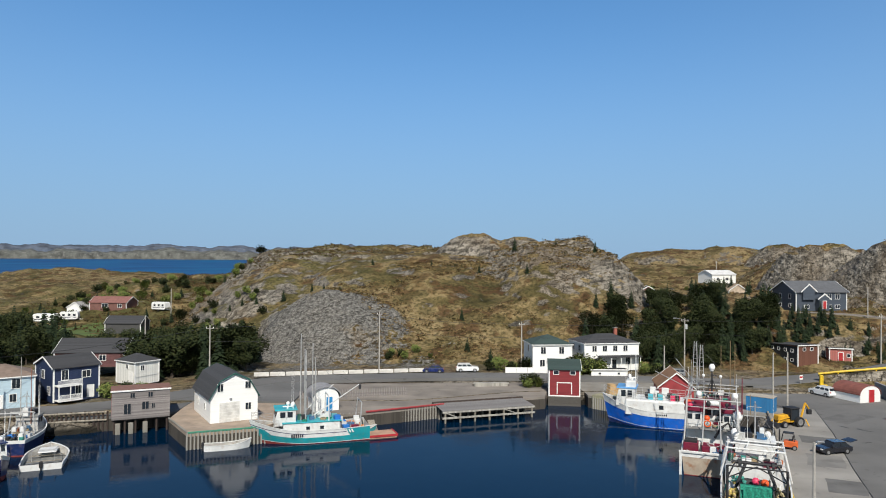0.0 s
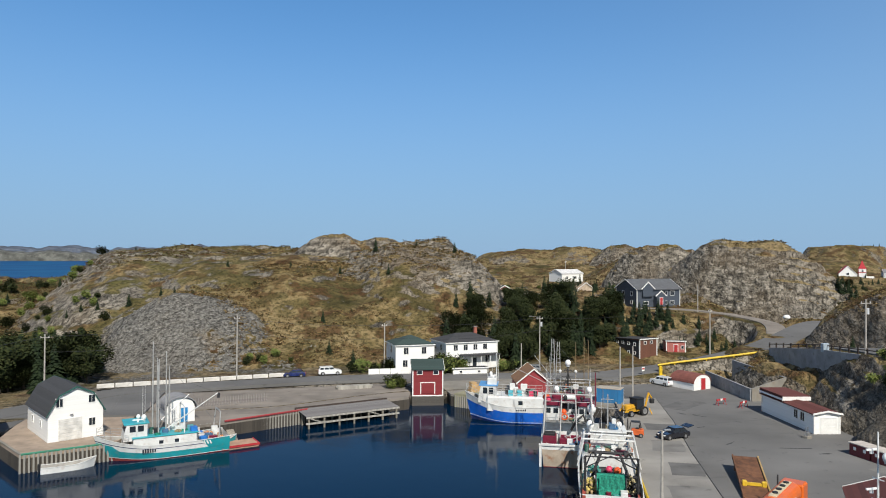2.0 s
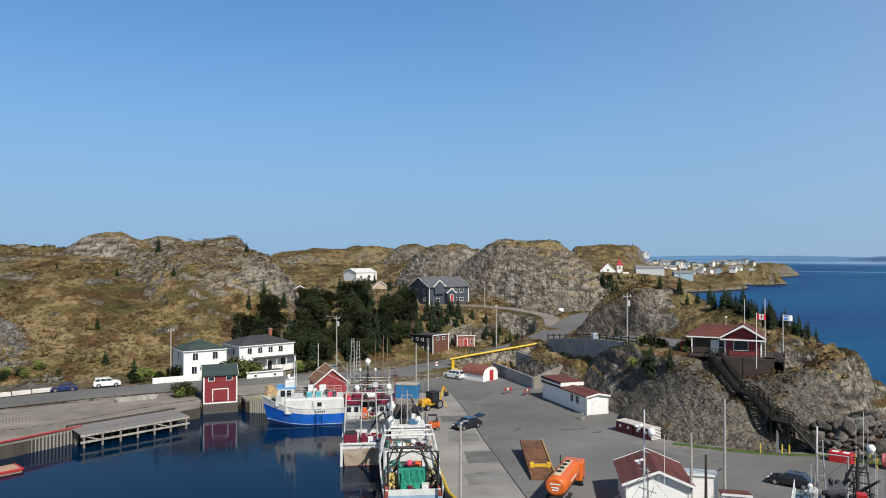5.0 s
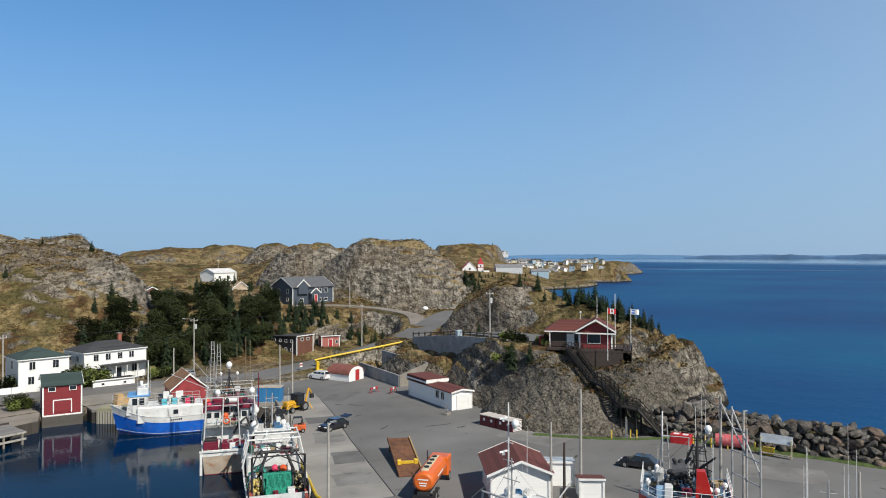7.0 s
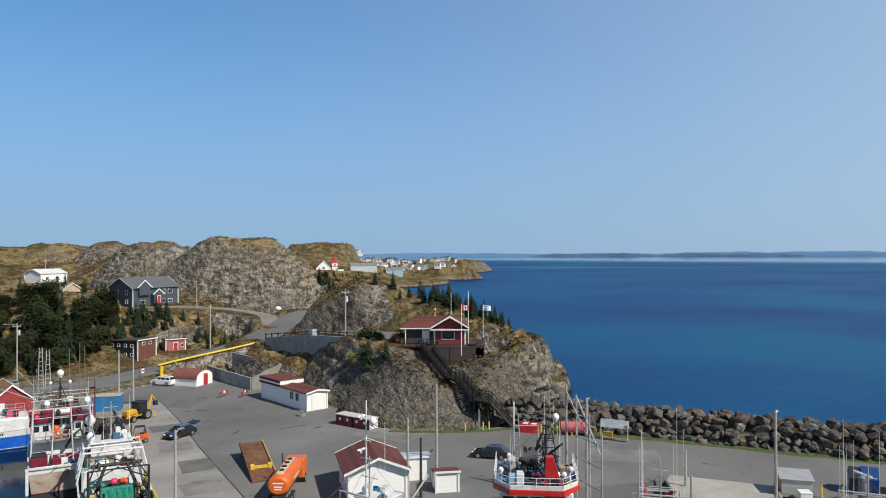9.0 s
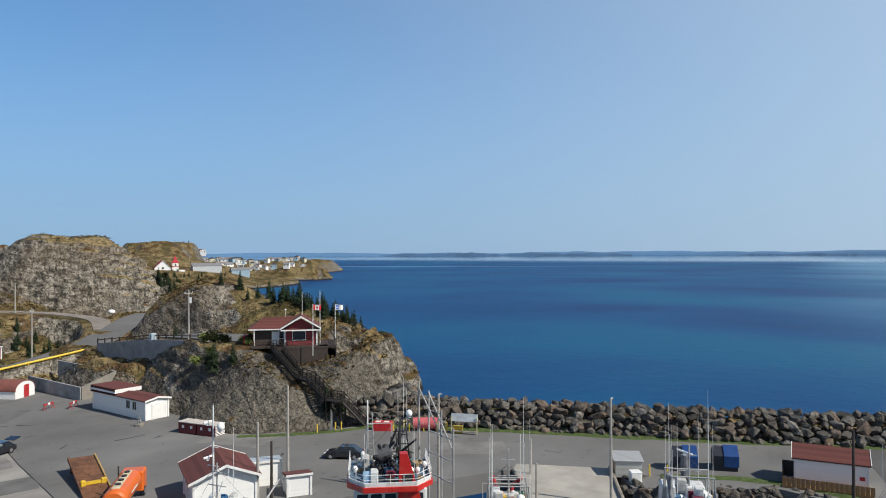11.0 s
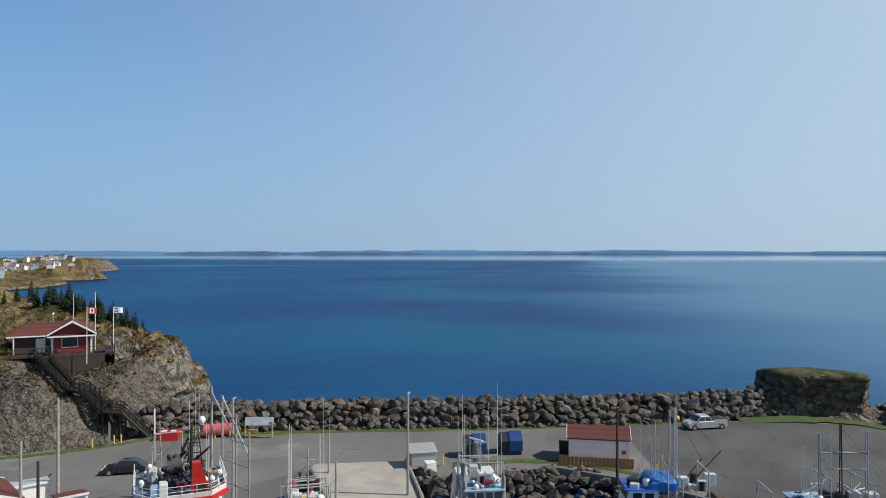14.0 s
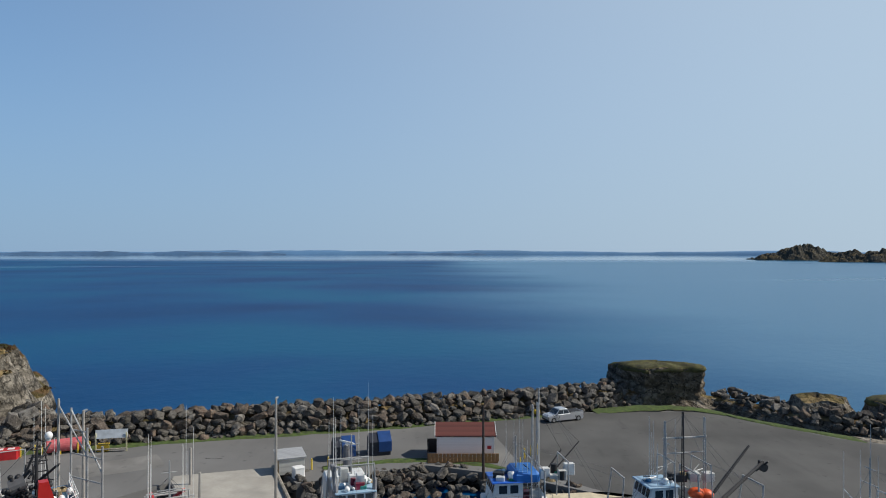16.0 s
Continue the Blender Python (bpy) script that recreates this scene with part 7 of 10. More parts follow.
mast(b1, 1.0, 0.6, 5.0, 9.4, 0.1, hull_white, arms=((0.45, 1.2), (0.62, 1.0)))
dome(b1, 1.0, -0.2, 12.2, 0.34), scanner(b1, 1.0, 1.2, 12.6, 1.0), scanner(b1, 1.0, 1.2, 9.6, 1.0)
bins(b1, [(-2.4, 0.6, 4.2), (-3.4, -0.4, 4.2), (-2.2, -1.2, 4.2)], blue_box, (0.9, 0.9, 0.9))
part("sorting_table", MB().box(4.6, 0.4, 4.6, 1.8, 1.2, 0.5, 0.05).box(4.0, 0.4, 2.4, 0.1, 1.0, 2.2).box(5.2, 0.4, 2.4, 0.1, 1.0, 2.2), alu, b1)
boom(b1, (3.0, -1.0, 3.0), (7.6, -1.4, 6.4), 0.1)
rb = coaster(49.8, 34.0, 213, 17, 6.8, white_red, hull_white, hull_red, "white and red fishing boat with a cluttered bridge roof", 22, 1.3, 0.0)
rb_base = set(rb.children)
OCT = [(-1.4, -3.4), (4.4, -3.4), (6.0, -2.1), (6.0, 2.1), (4.4, 3.4), (-1.4, 3.4)]
part("bridge_deck", MB().prism(OCT, 6.35, 6.7), hull_white, rb)
part("deck_paint", MB().prism([(x_ * 0.97, y_ * 0.95) for x_, y_ in OCT], 6.7, 6.73), plain("worn_blue_deck", (0.07, 0.14, 0.22), 0.75, vary=0.35, dirt=(0.25, 0.22, 0.18), dirt_amount=0.5), rb)
for p_, q_ in zip(OCT, OCT[1:]):
    d_ = (Vector(q_) - Vector(p_))
    m_ = (Vector(q_) + Vector(p_)) / 2
    part("bulwark", MB().box(m_.x, m_.y, 6.3, d_.length + 0.12, 0.14, 0.42, 0.03, math.degrees(math.atan2(d_.y, d_.x))), hull_red, rb)
    part("inner_bulwark", MB().box(m_.x * 0.985, m_.y * 0.97, 6.7, d_.length - 0.1, 0.08, 0.35, 0.02, math.degrees(math.atan2(d_.y, d_.x))), hull_white, rb)
rails(rb, [(-1.4, 3.35, 6.9), (4.4, 3.35, 6.9), (5.95, 2.1, 6.9), (5.95, -2.1, 6.9), (4.4, -3.35, 6.9), (-1.4, -3.35, 6.9)], 0.75, 0.9, 0.025, dome_white)
fun_ = part("funnel", MB().loft([[(4.9, 0.6, 5.6), (4.9, 2.4, 5.6), (4.9, 1.35, 9.2), (4.9, 0.75, 9.2)], [(5.7, 0.6, 5.6), (5.7, 2.4, 5.6), (5.7, 1.35, 9.2), (5.7, 0.75, 9.2)]], True), hull_red, rb, "bright red tapering funnel casing")
# black plate put on for the dark inside of a hole
part("opening", MB().box(5.71, 1.35, 6.85, 0.05, 0.8, 0.75), black, fun_)
for yy in (-2.2, -1.1, 0.0, 1.1, 2.2):
    part("pane", MB().box(5.42, yy, 5.1, 0.05, 0.85, 0.9), glass, rb)
part("bridge_front", MB().box(2.6, 0, -0.6, 5.6, 5.8, 6.95, 0.1), hull_white, rb)
heap(rb, "tangled_gear", 3.0, -0.5, 6.9, 2.4, 2.2, 2.6, black, 47, 60)
for p_, q_, r_ in (((2.2, -1.6, 6.9), (3.4, 0.4, 9.6), 0.11), ((3.6, -1.3, 6.9), (2.6, 0.2, 9.2), 0.1), ((2.4, 0.5, 6.9), (3.2, -0.9, 8.8), 0.12), ((3.0, -0.2, 8.6), (3.2, 0.6, 10.6), 0.09)):
    part("davit_strut", MB().tube(p_, q_, r_), dark_steel, rb)
part("grey_drum", MB().tube((3.1, -0.9, 8.4), (3.1, 0.1, 8.7), 0.55, n=14), plain("drum_grey", (0.09, 0.09, 0.095), 0.6), rb)
part("tool_chest", MB().box(4.4, -1.6, 6.75, 0.8, 1.2, 0.7, 0.05), plain("cloudy_blue", (0.25, 0.4, 0.55), 0.6), rb)
for k_ in range(5):
    coil(rb, 0.2 + 0.9 * (k_ % 3), 1.4 + 0.8 * (k_ // 3), 6.75, 0.4, (dark_steel, hull_wine, rope_tan)[k_ % 3])
heap(rb, "clutter", 1.6, 0.8, 6.9, 3.2, 3.4, 1.8, dark_steel, 41, 40)
heap(rb, "rope_gear", 0.2, -2.0, 6.9, 2.2, 2.0, 1.0, grey_box, 42, 16)
for xx, yy in ((5.2, 2.2), (5.2, 1.7), (0.2, -2.2)):
    dome(rb, xx, yy, 7.5, 0.2)
mast(rb, 0.6, 1.0, 6.9, 4.2, 0.08, dark_steel, arms=((0.6, 1.4), (0.85, 0.8)))
for k, (xx, yy, hh) in enumerate(((-1.4, 1.4, 6.6), (-1.4, 0.9, 5.6), (-1.8, 1.7, 6.0))):
    antenna(rb, xx, yy, 7.0, hh)
lattice_mast(rb, -4.2, -1.6, 4.0, 6.4, 1.0), deck_clutter(rb, -0.8, 4.6, 5.6, 6.75, 26, 81), deck_clutter(rb, -7, -1.4, 5.0, 3.6, 18, 82)
rigging(rb, (0.6, 1.0, 11.0), [(5.4, 3.0, 7.8), (5.4, -3.0, 7.8), (-6.6, 2.4, 5.4), (-6.6, -2.4, 5.4)])
part("net_davit", MB().line([(-3.4, -1.8, 4), (-3.4, -1.8, 9.5), (-4.6, -1.8, 11.4)], 0.08).line([(-3.4, 0.4, 4), (-3.4, 0.4, 9.5), (-3.4, -1.8, 9.5)], 0.07), alu, rb)
lattice_mast(rb, 0.8, 1.2, 7.0, 3.4, 1.3, dark_steel), lattice_mast(rb, 1.8, 0.4, 7.0, 2.6, 1.0, dark_steel), boom(rb, (1.2, 0.9, 8.0), (3.6, 2.2, 9.8), 0.12, dark_steel), boom(rb, (1.2, 0.4, 8.4), (-0.8, 2.0, 10.4), 0.1, dark_steel), mast(rb, 1.2, 0.9, 7, 3.6, 0.12, dark_steel, arms=((0.5, 1.6), (0.8, 1.0), (0.95, 0.6)))
dome(rb, -1.4, 1.9, 10.4, 0.3), dome(rb, 4.8, -2.8, 7.6, 0.22), dome(rb, 4.2, 2.8, 7.6, 0.22)
for ob in rb.children:
    if ob not in rb_base:
        ob.matrix_basis = pose(0, 0, 2.2)
db = coaster(55, 24.9, 205, 13, 4.8, white_all, hull_white, hull_white, "white boat with instrument domes beside the finger pier", 23, 0.2)
part("frame", MB().line([(-2, -2.2, 3), (-2, -2.2, 6.4), (-2, 2.2, 6.4), (-2, 2.2, 3)], 0.07).line([(2.6, -2.2, 3), (2.6, -2.2, 6.4), (2.6, 2.2, 6.4), (2.6, 2.2, 3)], 0.07), alu, db)
part("crane", MB().line([(-4.2, 0.6, 1.6), (-4.2, 0.6, 5.6), (-2.4, 1.4, 6.8)], 0.18), red_paint, db)
bins(db, [(0.4, 1.0, 5.5), (0.4, -0.6, 5.5)], yellow_box, (1.2, 0.9, 0.5))
heap(db, "ropes", -1.4, 0, 5.4, 2.4, 2.6, 0.5, plain("mixed_rope", (0.45, 0.25, 0.12), 0.9, vary=0.5, scale=6), 44, 30)
antenna(db, -0.5, 1.4, 5.5, 9.0), antenna(db, 0.9, -1.4, 5.5, 7.0), antenna(db, 1.4, 1.0, 5.5, 6.2)
wt = coaster(60.5, 10.6, 196, 14, 5.2, white_all, hull_white, hull_pale, "white boat with grey funnel and twin deckhouses", 24, 1.2)
part("funnel_pipe", MB().tube((-1.6, 0, 6.0), (-2.0, 0, 9.4), 0.42, 0.3, 12), plain("stack_grey", (0.14, 0.14, 0.15), 0.5), wt)
part("second_house", MB().box(-3.2, 0, 3.0, 3.0, 3.8, 3.4, 0.15), hull_white, wt)
part("davit_arm", MB().tube((4.4, 1.2, 3.0), (2.6, 1.8, 7.6), 0.2), plain("davit_grey", (0.18, 0.18, 0.19), 0.5), wt)
scanner(wt, -1.8, 0, 9.4, 1.9, 35), scanner(wt, 1.4, 1.5, 6.8, 0.9, 10)
antenna(wt, 0.4, 1.6, 6.6, 9.0), antenna(wt, 1.2, -1.0, 6.6, 6.4), antenna(wt, -3.4, 1.4, 6.0, 6.8), antenna(wt, -3.8, -1.4, 6.0, 5.4)
be = coaster(65.2, -8.8, 97, 15, 5.0, blue_white, hull_white, hull_blue, "blue and white trawler with hinged booms", 25, 0.2, 0.12)
lattice_mast(be, 2.0, 0.9, 4.0, 9.0, 0.8), lattice_mast(be, 2.0, -0.9, 4.0, 8.4, 0.8), mast(be, 1.6, 0.0, 4, 10.2, 0.1, alu), rigging(be, (1.6, 0, 14.0), [(-5.0, -2.0, 3.4), (-5.0, 2.0, 3.4), (7.0, 0, 3.6), (-1.0, -2.6, 8.0), (-2.4, -2.0, 8.6)])
boom(be, (1.6, -1.4, 4.2), (-1.6, -3.2, 7.2), 0.1, dark_steel, (1.6, 0, 12)), boom(be, (1.4, -0.4, 4.4), (-3.2, -2.4, 8.2), 0.09, dark_steel, (1.6, 0, 13.0))
part("canopy", MB().box(3.2, 0, 5.6, 2.6, 3.4, 1.0, 0.3), blue_box, be)
bars(be, 2.0, 2.04, 3.6, 6, 0.16, 0.42)
te = coaster(62.6, -21.4, 100, 14.5, 5.0, [("boot_stripe", 0.0, 0.35, boot_red), ("lower_hull", 0.35, 0.85, hull_white), ("upper_hull", 0.85, 1.0, hull_pale)], hull_white, hull_pale, "white and pale blue trawler with three lattice masts", 26, 0.6, 0.05)
for xx, hh in ((3.2, 8.2), (1.4, 9.0), (-0.8, 8.4)):
    lattice_mast(te, xx, 0.6, 3.6, hh, 0.5, dark_steel if hh > 8.8 else alu)
part("yard_arm", MB().tube((-1.0, 0.6, 10.2), (3.4, 0.6, 10.2), 0.09).tube((-0.9, 0.6, 8.8), (3.3, 0.6, 8.8), 0.06), alu, te)
rigging(te, (1.4, 0.6, 12.4), [(7.0, 0, 3.6), (-6.6, 2.0, 3.2), (-6.6, -2.0, 3.2), (3.2, 0.6, 11.6), (-0.8, 0.6, 11.8), (4.0, 2.2, 4.0), (-2.0, 2.2, 4.0)])
boom(te, (-2.6, -0.8, 4.4), (-7.4, -2.4, 8.2), 0.16, dark_steel), boom(te, (-2.6, 0.6, 4.2), (-8.6, -2.0, 6.6), 0.2, dark_steel)
part("net_block", MB().tube((-8.7, -2.3, 6.1), (-8.7, -1.8, 6.1), 0.42, n=12).box(-8.5, -2.1, 6.2, 0.5, 0.4, 0.6, 0.06).tube((-8.3, -2.6, 5.6), (-8.9, -1.5, 6.8), 0.1), dark_steel, te)
part("raft_bag", MB().ball(0.4, 1.2, 5.2, 0.75, 12, 0.5).ball(-0.6, 1.2, 5.0, 0.7, 12, 0.5), orange_buoy, te, smooth=True)
rw = coaster(57.0, -37.6, 100, 14, 5.0, white_all, hull_white, hull_white, "white boat with a large instrument dome on a mast", 27, 0.0, 0.1)
lattice_mast(rw, 1.0, 0, 5.2, 6.0, 1.1, dome_white)
dome(rw, 1.0, 0, 11.2, 0.62), dome(rw, -1.2, 1.2, 5.6, 0.4)
for boat_, spots_ in ((db, ((-1.6, 1.2, 5.6, 5.4), (0.2, 1.9, 5.6, 7.2), (2.0, -1.7, 5.6, 6.0), (-3.0, -1.4, 3.4, 8.4))), (wt, ((2.2, -1.8, 6.6, 8.2), (2.6, 1.6, 6.6, 6.6), (-1.2, 1.9, 6.2, 7.8))), (be, ((3.8, 1.2, 5.8, 6.0), (3.8, -1.2, 5.8, 5.2))), (te, ((2.6, 1.4, 5.8, 6.4), (3.4, -1.2, 5.8, 5.6))), (rw, ((1.8, 1.4, 5.4, 6.2), (2.2, -1.2, 5.4, 7.0)))):
    for xx, yy, zz, hh in spots_:
        antenna(boat_, xx, yy, zz, hh)
    dome(boat_, spots_[0][0] + 0.8, spots_[0][1] * 0.4, spots_[0][2], 0.24), dome(boat_, spots_[1][0] - 0.9, -spots_[1][1] * 0.5, spots_[1][2], 0.2)
for boat_, L_, B_, z_, k_ in ((db, 13, 4.8, 5.5, 311), (wt, 14, 5.2, 6.7, 312), (be, 15, 5.0, 5.6, 313), (te, 14.5, 5.0, 6.0, 314)):
    deck_clutter(boat_, -1.5, 2.6, B_ * 0.6, z_, 16, k_)
    gantry(boat_, -0.8, B_ * 0.85, 3.0, z_ - 1.2, alu, 0.0, 0.07), gantry(boat_, 2.8, B_ * 0.8, 3.2, z_ - 1.0, alu, 0.0, 0.06)
part("foldable_crane", MB().line([(-4.6, -1.0, 1.8), (-4.6, -1.0, 4.6), (-3.2, -1.2, 6.6), (-1.8, -0.8, 5.6)], 0.16, 8).box(-4.6, -1.0, 1.6, 0.8, 0.8, 1.2, 0.08), red_paint, db)
part("mast_arm", MB().tube((4.2, -1.4, 3.2), (2.2, -1.8, 8.6), 0.2).box(2.2, -1.8, 8.5, 0.7, 0.5, 0.4, 0.06), plain("arm_grey", (0.2, 0.2, 0.21), 0.5), wt)
walkway = solid("boardwalk", MB().box(69.3, -11, -0.2, 1.8, 15, 0.2, 0, 6), plain("pale_plank", (0.55, 0.48, 0.34), 0.85), "pale plank boardwalk beside the moored boats", "boardwalk")


def skiff(x, y, rz, L, B, mat, label, engine=True):
    top = thing("skiff", x, y, SEA, rz, label, "boat")
    hull_shell(top, L, B, 0.7, 0.6, [("hull", 0.0, 1.0, mat)], deck_grey, 0.6)
    for xx in (-0.2, 0.12):
        part("thwart", MB().box(L * xx, 0, 0.42, 0.3, B * 0.78, 0.06), wood, top)
    if engine:
        part("outboard", MB().box(-L / 2 - 0.15, 0, 0.4, 0.35, 0.4, 0.75, 0.08).box(-L / 2 - 0.2, 0, -0.4, 0.14, 0.14, 0.9), black, top)
    return top


skiff(-29.8, 99.2, 20, 6.4, 1.9, hull_white, "white open skiff tied below the wharf")
d1 = skiff(-13.0, 107.6, 20, 6.6, 2.0, hull_teal, "teal open boat beside the timber wharf")
s1 = skiff(-51.6, 92.8, 112, 9.0, 5.2, hull_white, "white open workboat with a rail frame")
part("frame", MB().line([(-2.6, -1.3, 0.7), (-2.6, -1.3, 2.0), (-2.6, 1.3, 2.0), (-2.6, 1.3, 0.7)], 0.04).line([(-2.6, 1.3, 2.0), (1.2, 1.3, 1.5)], 0.04).line([(-2.6, -1.3, 2.0), (1.2, -1.3, 1.5)], 0.04), alu, s1)
part("foredeck", MB().box(1.8, 0, 0.9, 2.6, 2.2, 0.12, 0.05), hull_white, s1)
gb = coaster(-58.4, 99.6, 100, 11, 4.4, [("boot_stripe", 0.0, 0.35, boot_red), ("lower_hull", 0.35, 0.85, hull_navy), ("upper_hull", 0.85, 1.0, hull_white)], plain("weathered_house", (0.45, 0.44, 0.42), 0.7), deck_grey, "grey weathered boat with rusty gear at the wharf", 31, -1.4)
mast(gb, 0, 0.6, 3, 9.5, 0.07, pole_wood), mast(gb, 0.4, -0.6, 3, 8.0, 0.06, plain("rust_pole", (0.25, 0.09, 0.05), 0.8))
nb = coaster(-54.8, 86.2, 318, 9, 3.6, [("boot_stripe", 0.0, 0.4, boot_red), ("lower_hull", 0.4, 0.9, hull_navy), ("upper_hull", 0.9, 1.0, hull_white)], hull_white, hull_navy, "dark blue boat with white rail", 32, -1.2)

# ---- vehicles ----
rubber, chrome = plain("rubber", (0.015, 0.015, 0.016), 0.8), plain("rim_metal", (0.55, 0.55, 0.56), 0.3, 0.8)
lamp_red, lamp_clear = plain("tail_lamp", (0.4, 0.01, 0.01), 0.3), plain("head_lamp", (0.8, 0.8, 0.78), 0.2)


def wheel(top, x, y, r, w=0.24):
    ob = part("wheel", MB().tube((0, -w / 2, 0), (0, w / 2, 0), r, n=16), rubber, top)
    ob.matrix_basis = pose(x, y, r)
    part("rim", MB().tube((0, -w / 2 - 0.01, 0), (0, w / 2 + 0.01, 0), r * 0.62, n=12), chrome, ob)


def car(x, y, z, rz, paint, label, L=4.6, W=1.82, H=1.5, kind="sedan", hatch=False, category="car"):
    """A car that faces +x: shaped body, glasshouse, lamps and wheels."""
    top = thing("pickup_truck" if kind == "pickup" else "car", x, y, z, rz, label, category)
    hood = 0.62 * H if kind != "suv" else 0.66 * H
    sill, a = 0.28, L / 2
    body = [(-a, 0.5), (-a + 0.05, hood - 0.05), (-a + 0.25, hood + 0.02), (a - 1.2, hood), (a - 0.3, hood - 0.12), (a - 0.02, hood - 0.32), (a, sill + 0.15), (a - 0.15, sill), (-a + 0.1, sill)]
    if kind == "pickup":
        roofl, tail = (-0.2, 1.15), -0.75
    elif kind == "suv":
        roofl, tail = (-a + 0.35, 0.55), -a + 0.08
    else:
        roofl, tail = (-a + 1.0, 0.35), -a + 0.32
    mb = MB()
    mb.m = pose(0, 0, 0, 90, 0, 0)
    rings = []
    for y_, k in ((-W / 2, 0.0), (-W / 2 + 0.04, 0.05), (W / 2 - 0.04, 0.05), (W / 2, 0.0)):
        rings.append([(px_ * (1 - 0.02 * (k == 0)), pz - (0.06 if k == 0 and pz > 0.6 else 0), y_) for px_, pz in body])
    mb.loft(rings, True)
    part("body", mb, paint, top)
    g = [(tail, hood - 0.02), (a - 1.15 if kind != "pickup" else 1.75, hood - 0.02), (roofl[1], H - 0.04), (roofl[0], H - 0.04)]
    ins = 0.16
    cab_ = MB()
    low, high = W / 2 - 0.05, W / 2 - ins
    cab_.loft([[(q[0], sd * (low if q[1] < H - 0.1 else high), q[1]) for q in g] for sd in (-1, 1)], True)
    house_ = part("cabin", cab_, paint, top)
    part("roof", MB().box((roofl[0] + roofl[1]) / 2, 0, H - 0.05, roofl[1] - roofl[0] + 0.06, 2 * high - 0.02, 0.07, 0.03), paint, house_)
    # side windows in two or three panes, windscreen and rear window, each a little proud
    at = lambda f, h: (g[0][0] + (g[1][0] - g[0][0]) * f) * (1 - h) + (g[3][0] + (g[2][0] - g[3][0]) * f) * h
    cuts = ((0.05, 0.47), (0.52, 0.95)) if kind != "suv" else ((0.04, 0.3), (0.34, 0.63), (0.67, 0.96))
    for sd in (-1, 1):
        for f0, f1 in cuts:
            q = [(at(f, h), sd * (low + (high - low) * h + 0.012), g[0][1] + (g[2][1] - g[0][1]) * h) for f, h in ((f0, 0.12), (f1, 0.12), (f1, 0.86), (f0, 0.86))]
            part("side_window", MB().face(q if sd < 0 else q[::-1]), glass, house_)
    for name_, k0, k1, o in (("windscreen", 1, 2, 0.015), ("rear_window", 0, 3, -0.015)):
        row = [[(g[k0][0] * (1 - h) + g[k1][0] * h + o, y_ * (low * (1 - h) + high * h - 0.1), g[k0][1] + (g[k1][1] - g[k0][1]) * h + 0.01) for y_ in (-1, 1)] for h in (0.1, 0.9)]
        part(name_, MB().face([row[0][0], row[0][1], row[1][1], row[1][0]] if o > 0 else [row[0][1], row[0][0], row[1][0], row[1][1]]), glass, house_)
    if kind == "pickup":
        part("bed_wall", MB().box(-1.85, W / 2 - 0.06, hood - 0.1, 2.1, 0.1, 0.3).box(-1.85, -W / 2 + 0.06, hood - 0.1, 2.1, 0.1, 0.3).box(-a + 0.06, 0, hood - 0.1, 0.1, W, 0.3), paint, top)
        part("bed_cover", MB().box(-1.85, 0, hood + 0.16, 2.0, W - 0.2, 0.06), black, top)
    for sd in (-1, 1):
        for xx in (a - 0.85, -a + 0.9):
            part("wheel_arch", MB().tube((xx, sd * (W / 2 - 0.02), 0.36), (xx, sd * (W / 2 + 0.012), 0.36), 0.43, n=14), black, top)
    for s in (-1, 1):
        part("headlight", MB().box(a - 0.12, s * (W / 2 - 0.3), hood - 0.34, 0.2, 0.42, 0.14, 0.03), lamp_clear, top)
        part("tail_light", MB().box(-a + 0.06, s * (W / 2 - 0.22), hood - 0.3, 0.14, 0.3, 0.2, 0.03), lamp_red, top)
        part("mirror", MB().box(a - 1.45, s * (W / 2 + 0.08), hood, 0.12, 0.2, 0.14, 0.03), paint, top)
    part("bumper", MB().box(a - 0.04, 0, 0.32, 0.12, W - 0.1, 0.22, 0.04), black, top)
    r = 0.34 if kind == "sedan" else 0.38
    for xx in (a - 0.85, -a + 0.9):
        for s in (-1, 1):
            wheel(top, xx, s * (W / 2 - 0.1), r)
    if hatch:
        part("open_hatch", MB().box(-a - 0.25, 0, H - 0.02, 1.15, W - 0.3, 0.08, 0.03, 0, 0, 12), paint, top)
    return top


paint_black = plain("black_paint", (0.012, 0.013, 0.018), 0.25, vary=0.1, relief=0, coat=0.8)
paint_white = plain("car_white", (0.75, 0.76, 0.76), 0.3, vary=0.04, relief=0, coat=0.6)
paint_blue = plain("car_blue", (0.008, 0.02, 0.11), 0.25, vary=0.1, relief=0, coat=0.8)
paint_silver = plain("car_silver", (0.5, 0.51, 0.53), 0.3, 0.5, vary=0.06, relief=0, coat=0.6)
car(-1.8, 150.2, 0.35, 178, paint_blue, "dark blue sedan parked at the roadside", 4.5)
car(5.4, 151.6, 0.35, 4, paint_white, "white sport utility car parked at the roadside", 4.8, 1.9, 1.75, "suv")
car(70.0, 130.4, 0.0, 109, paint_white, "white sport utility car in the yard", 4.8, 1.9, 1.75, "suv")
car(50.6, 91.8, 0.04, 193, paint_black, "black hatchback with its tailgate open", 4.6, 1.84, 1.5, "sedan", True)
car(69.2, 52.2, 0.0, 112, paint_black, "black sedan parked in the yard", 4.7)
car(102.3, -16.2, 0.0, 112, paint_silver, "silver pickup truck with a covered bed by the boulders", 6.0, 2.05, 1.9, "pickup", category="truck")
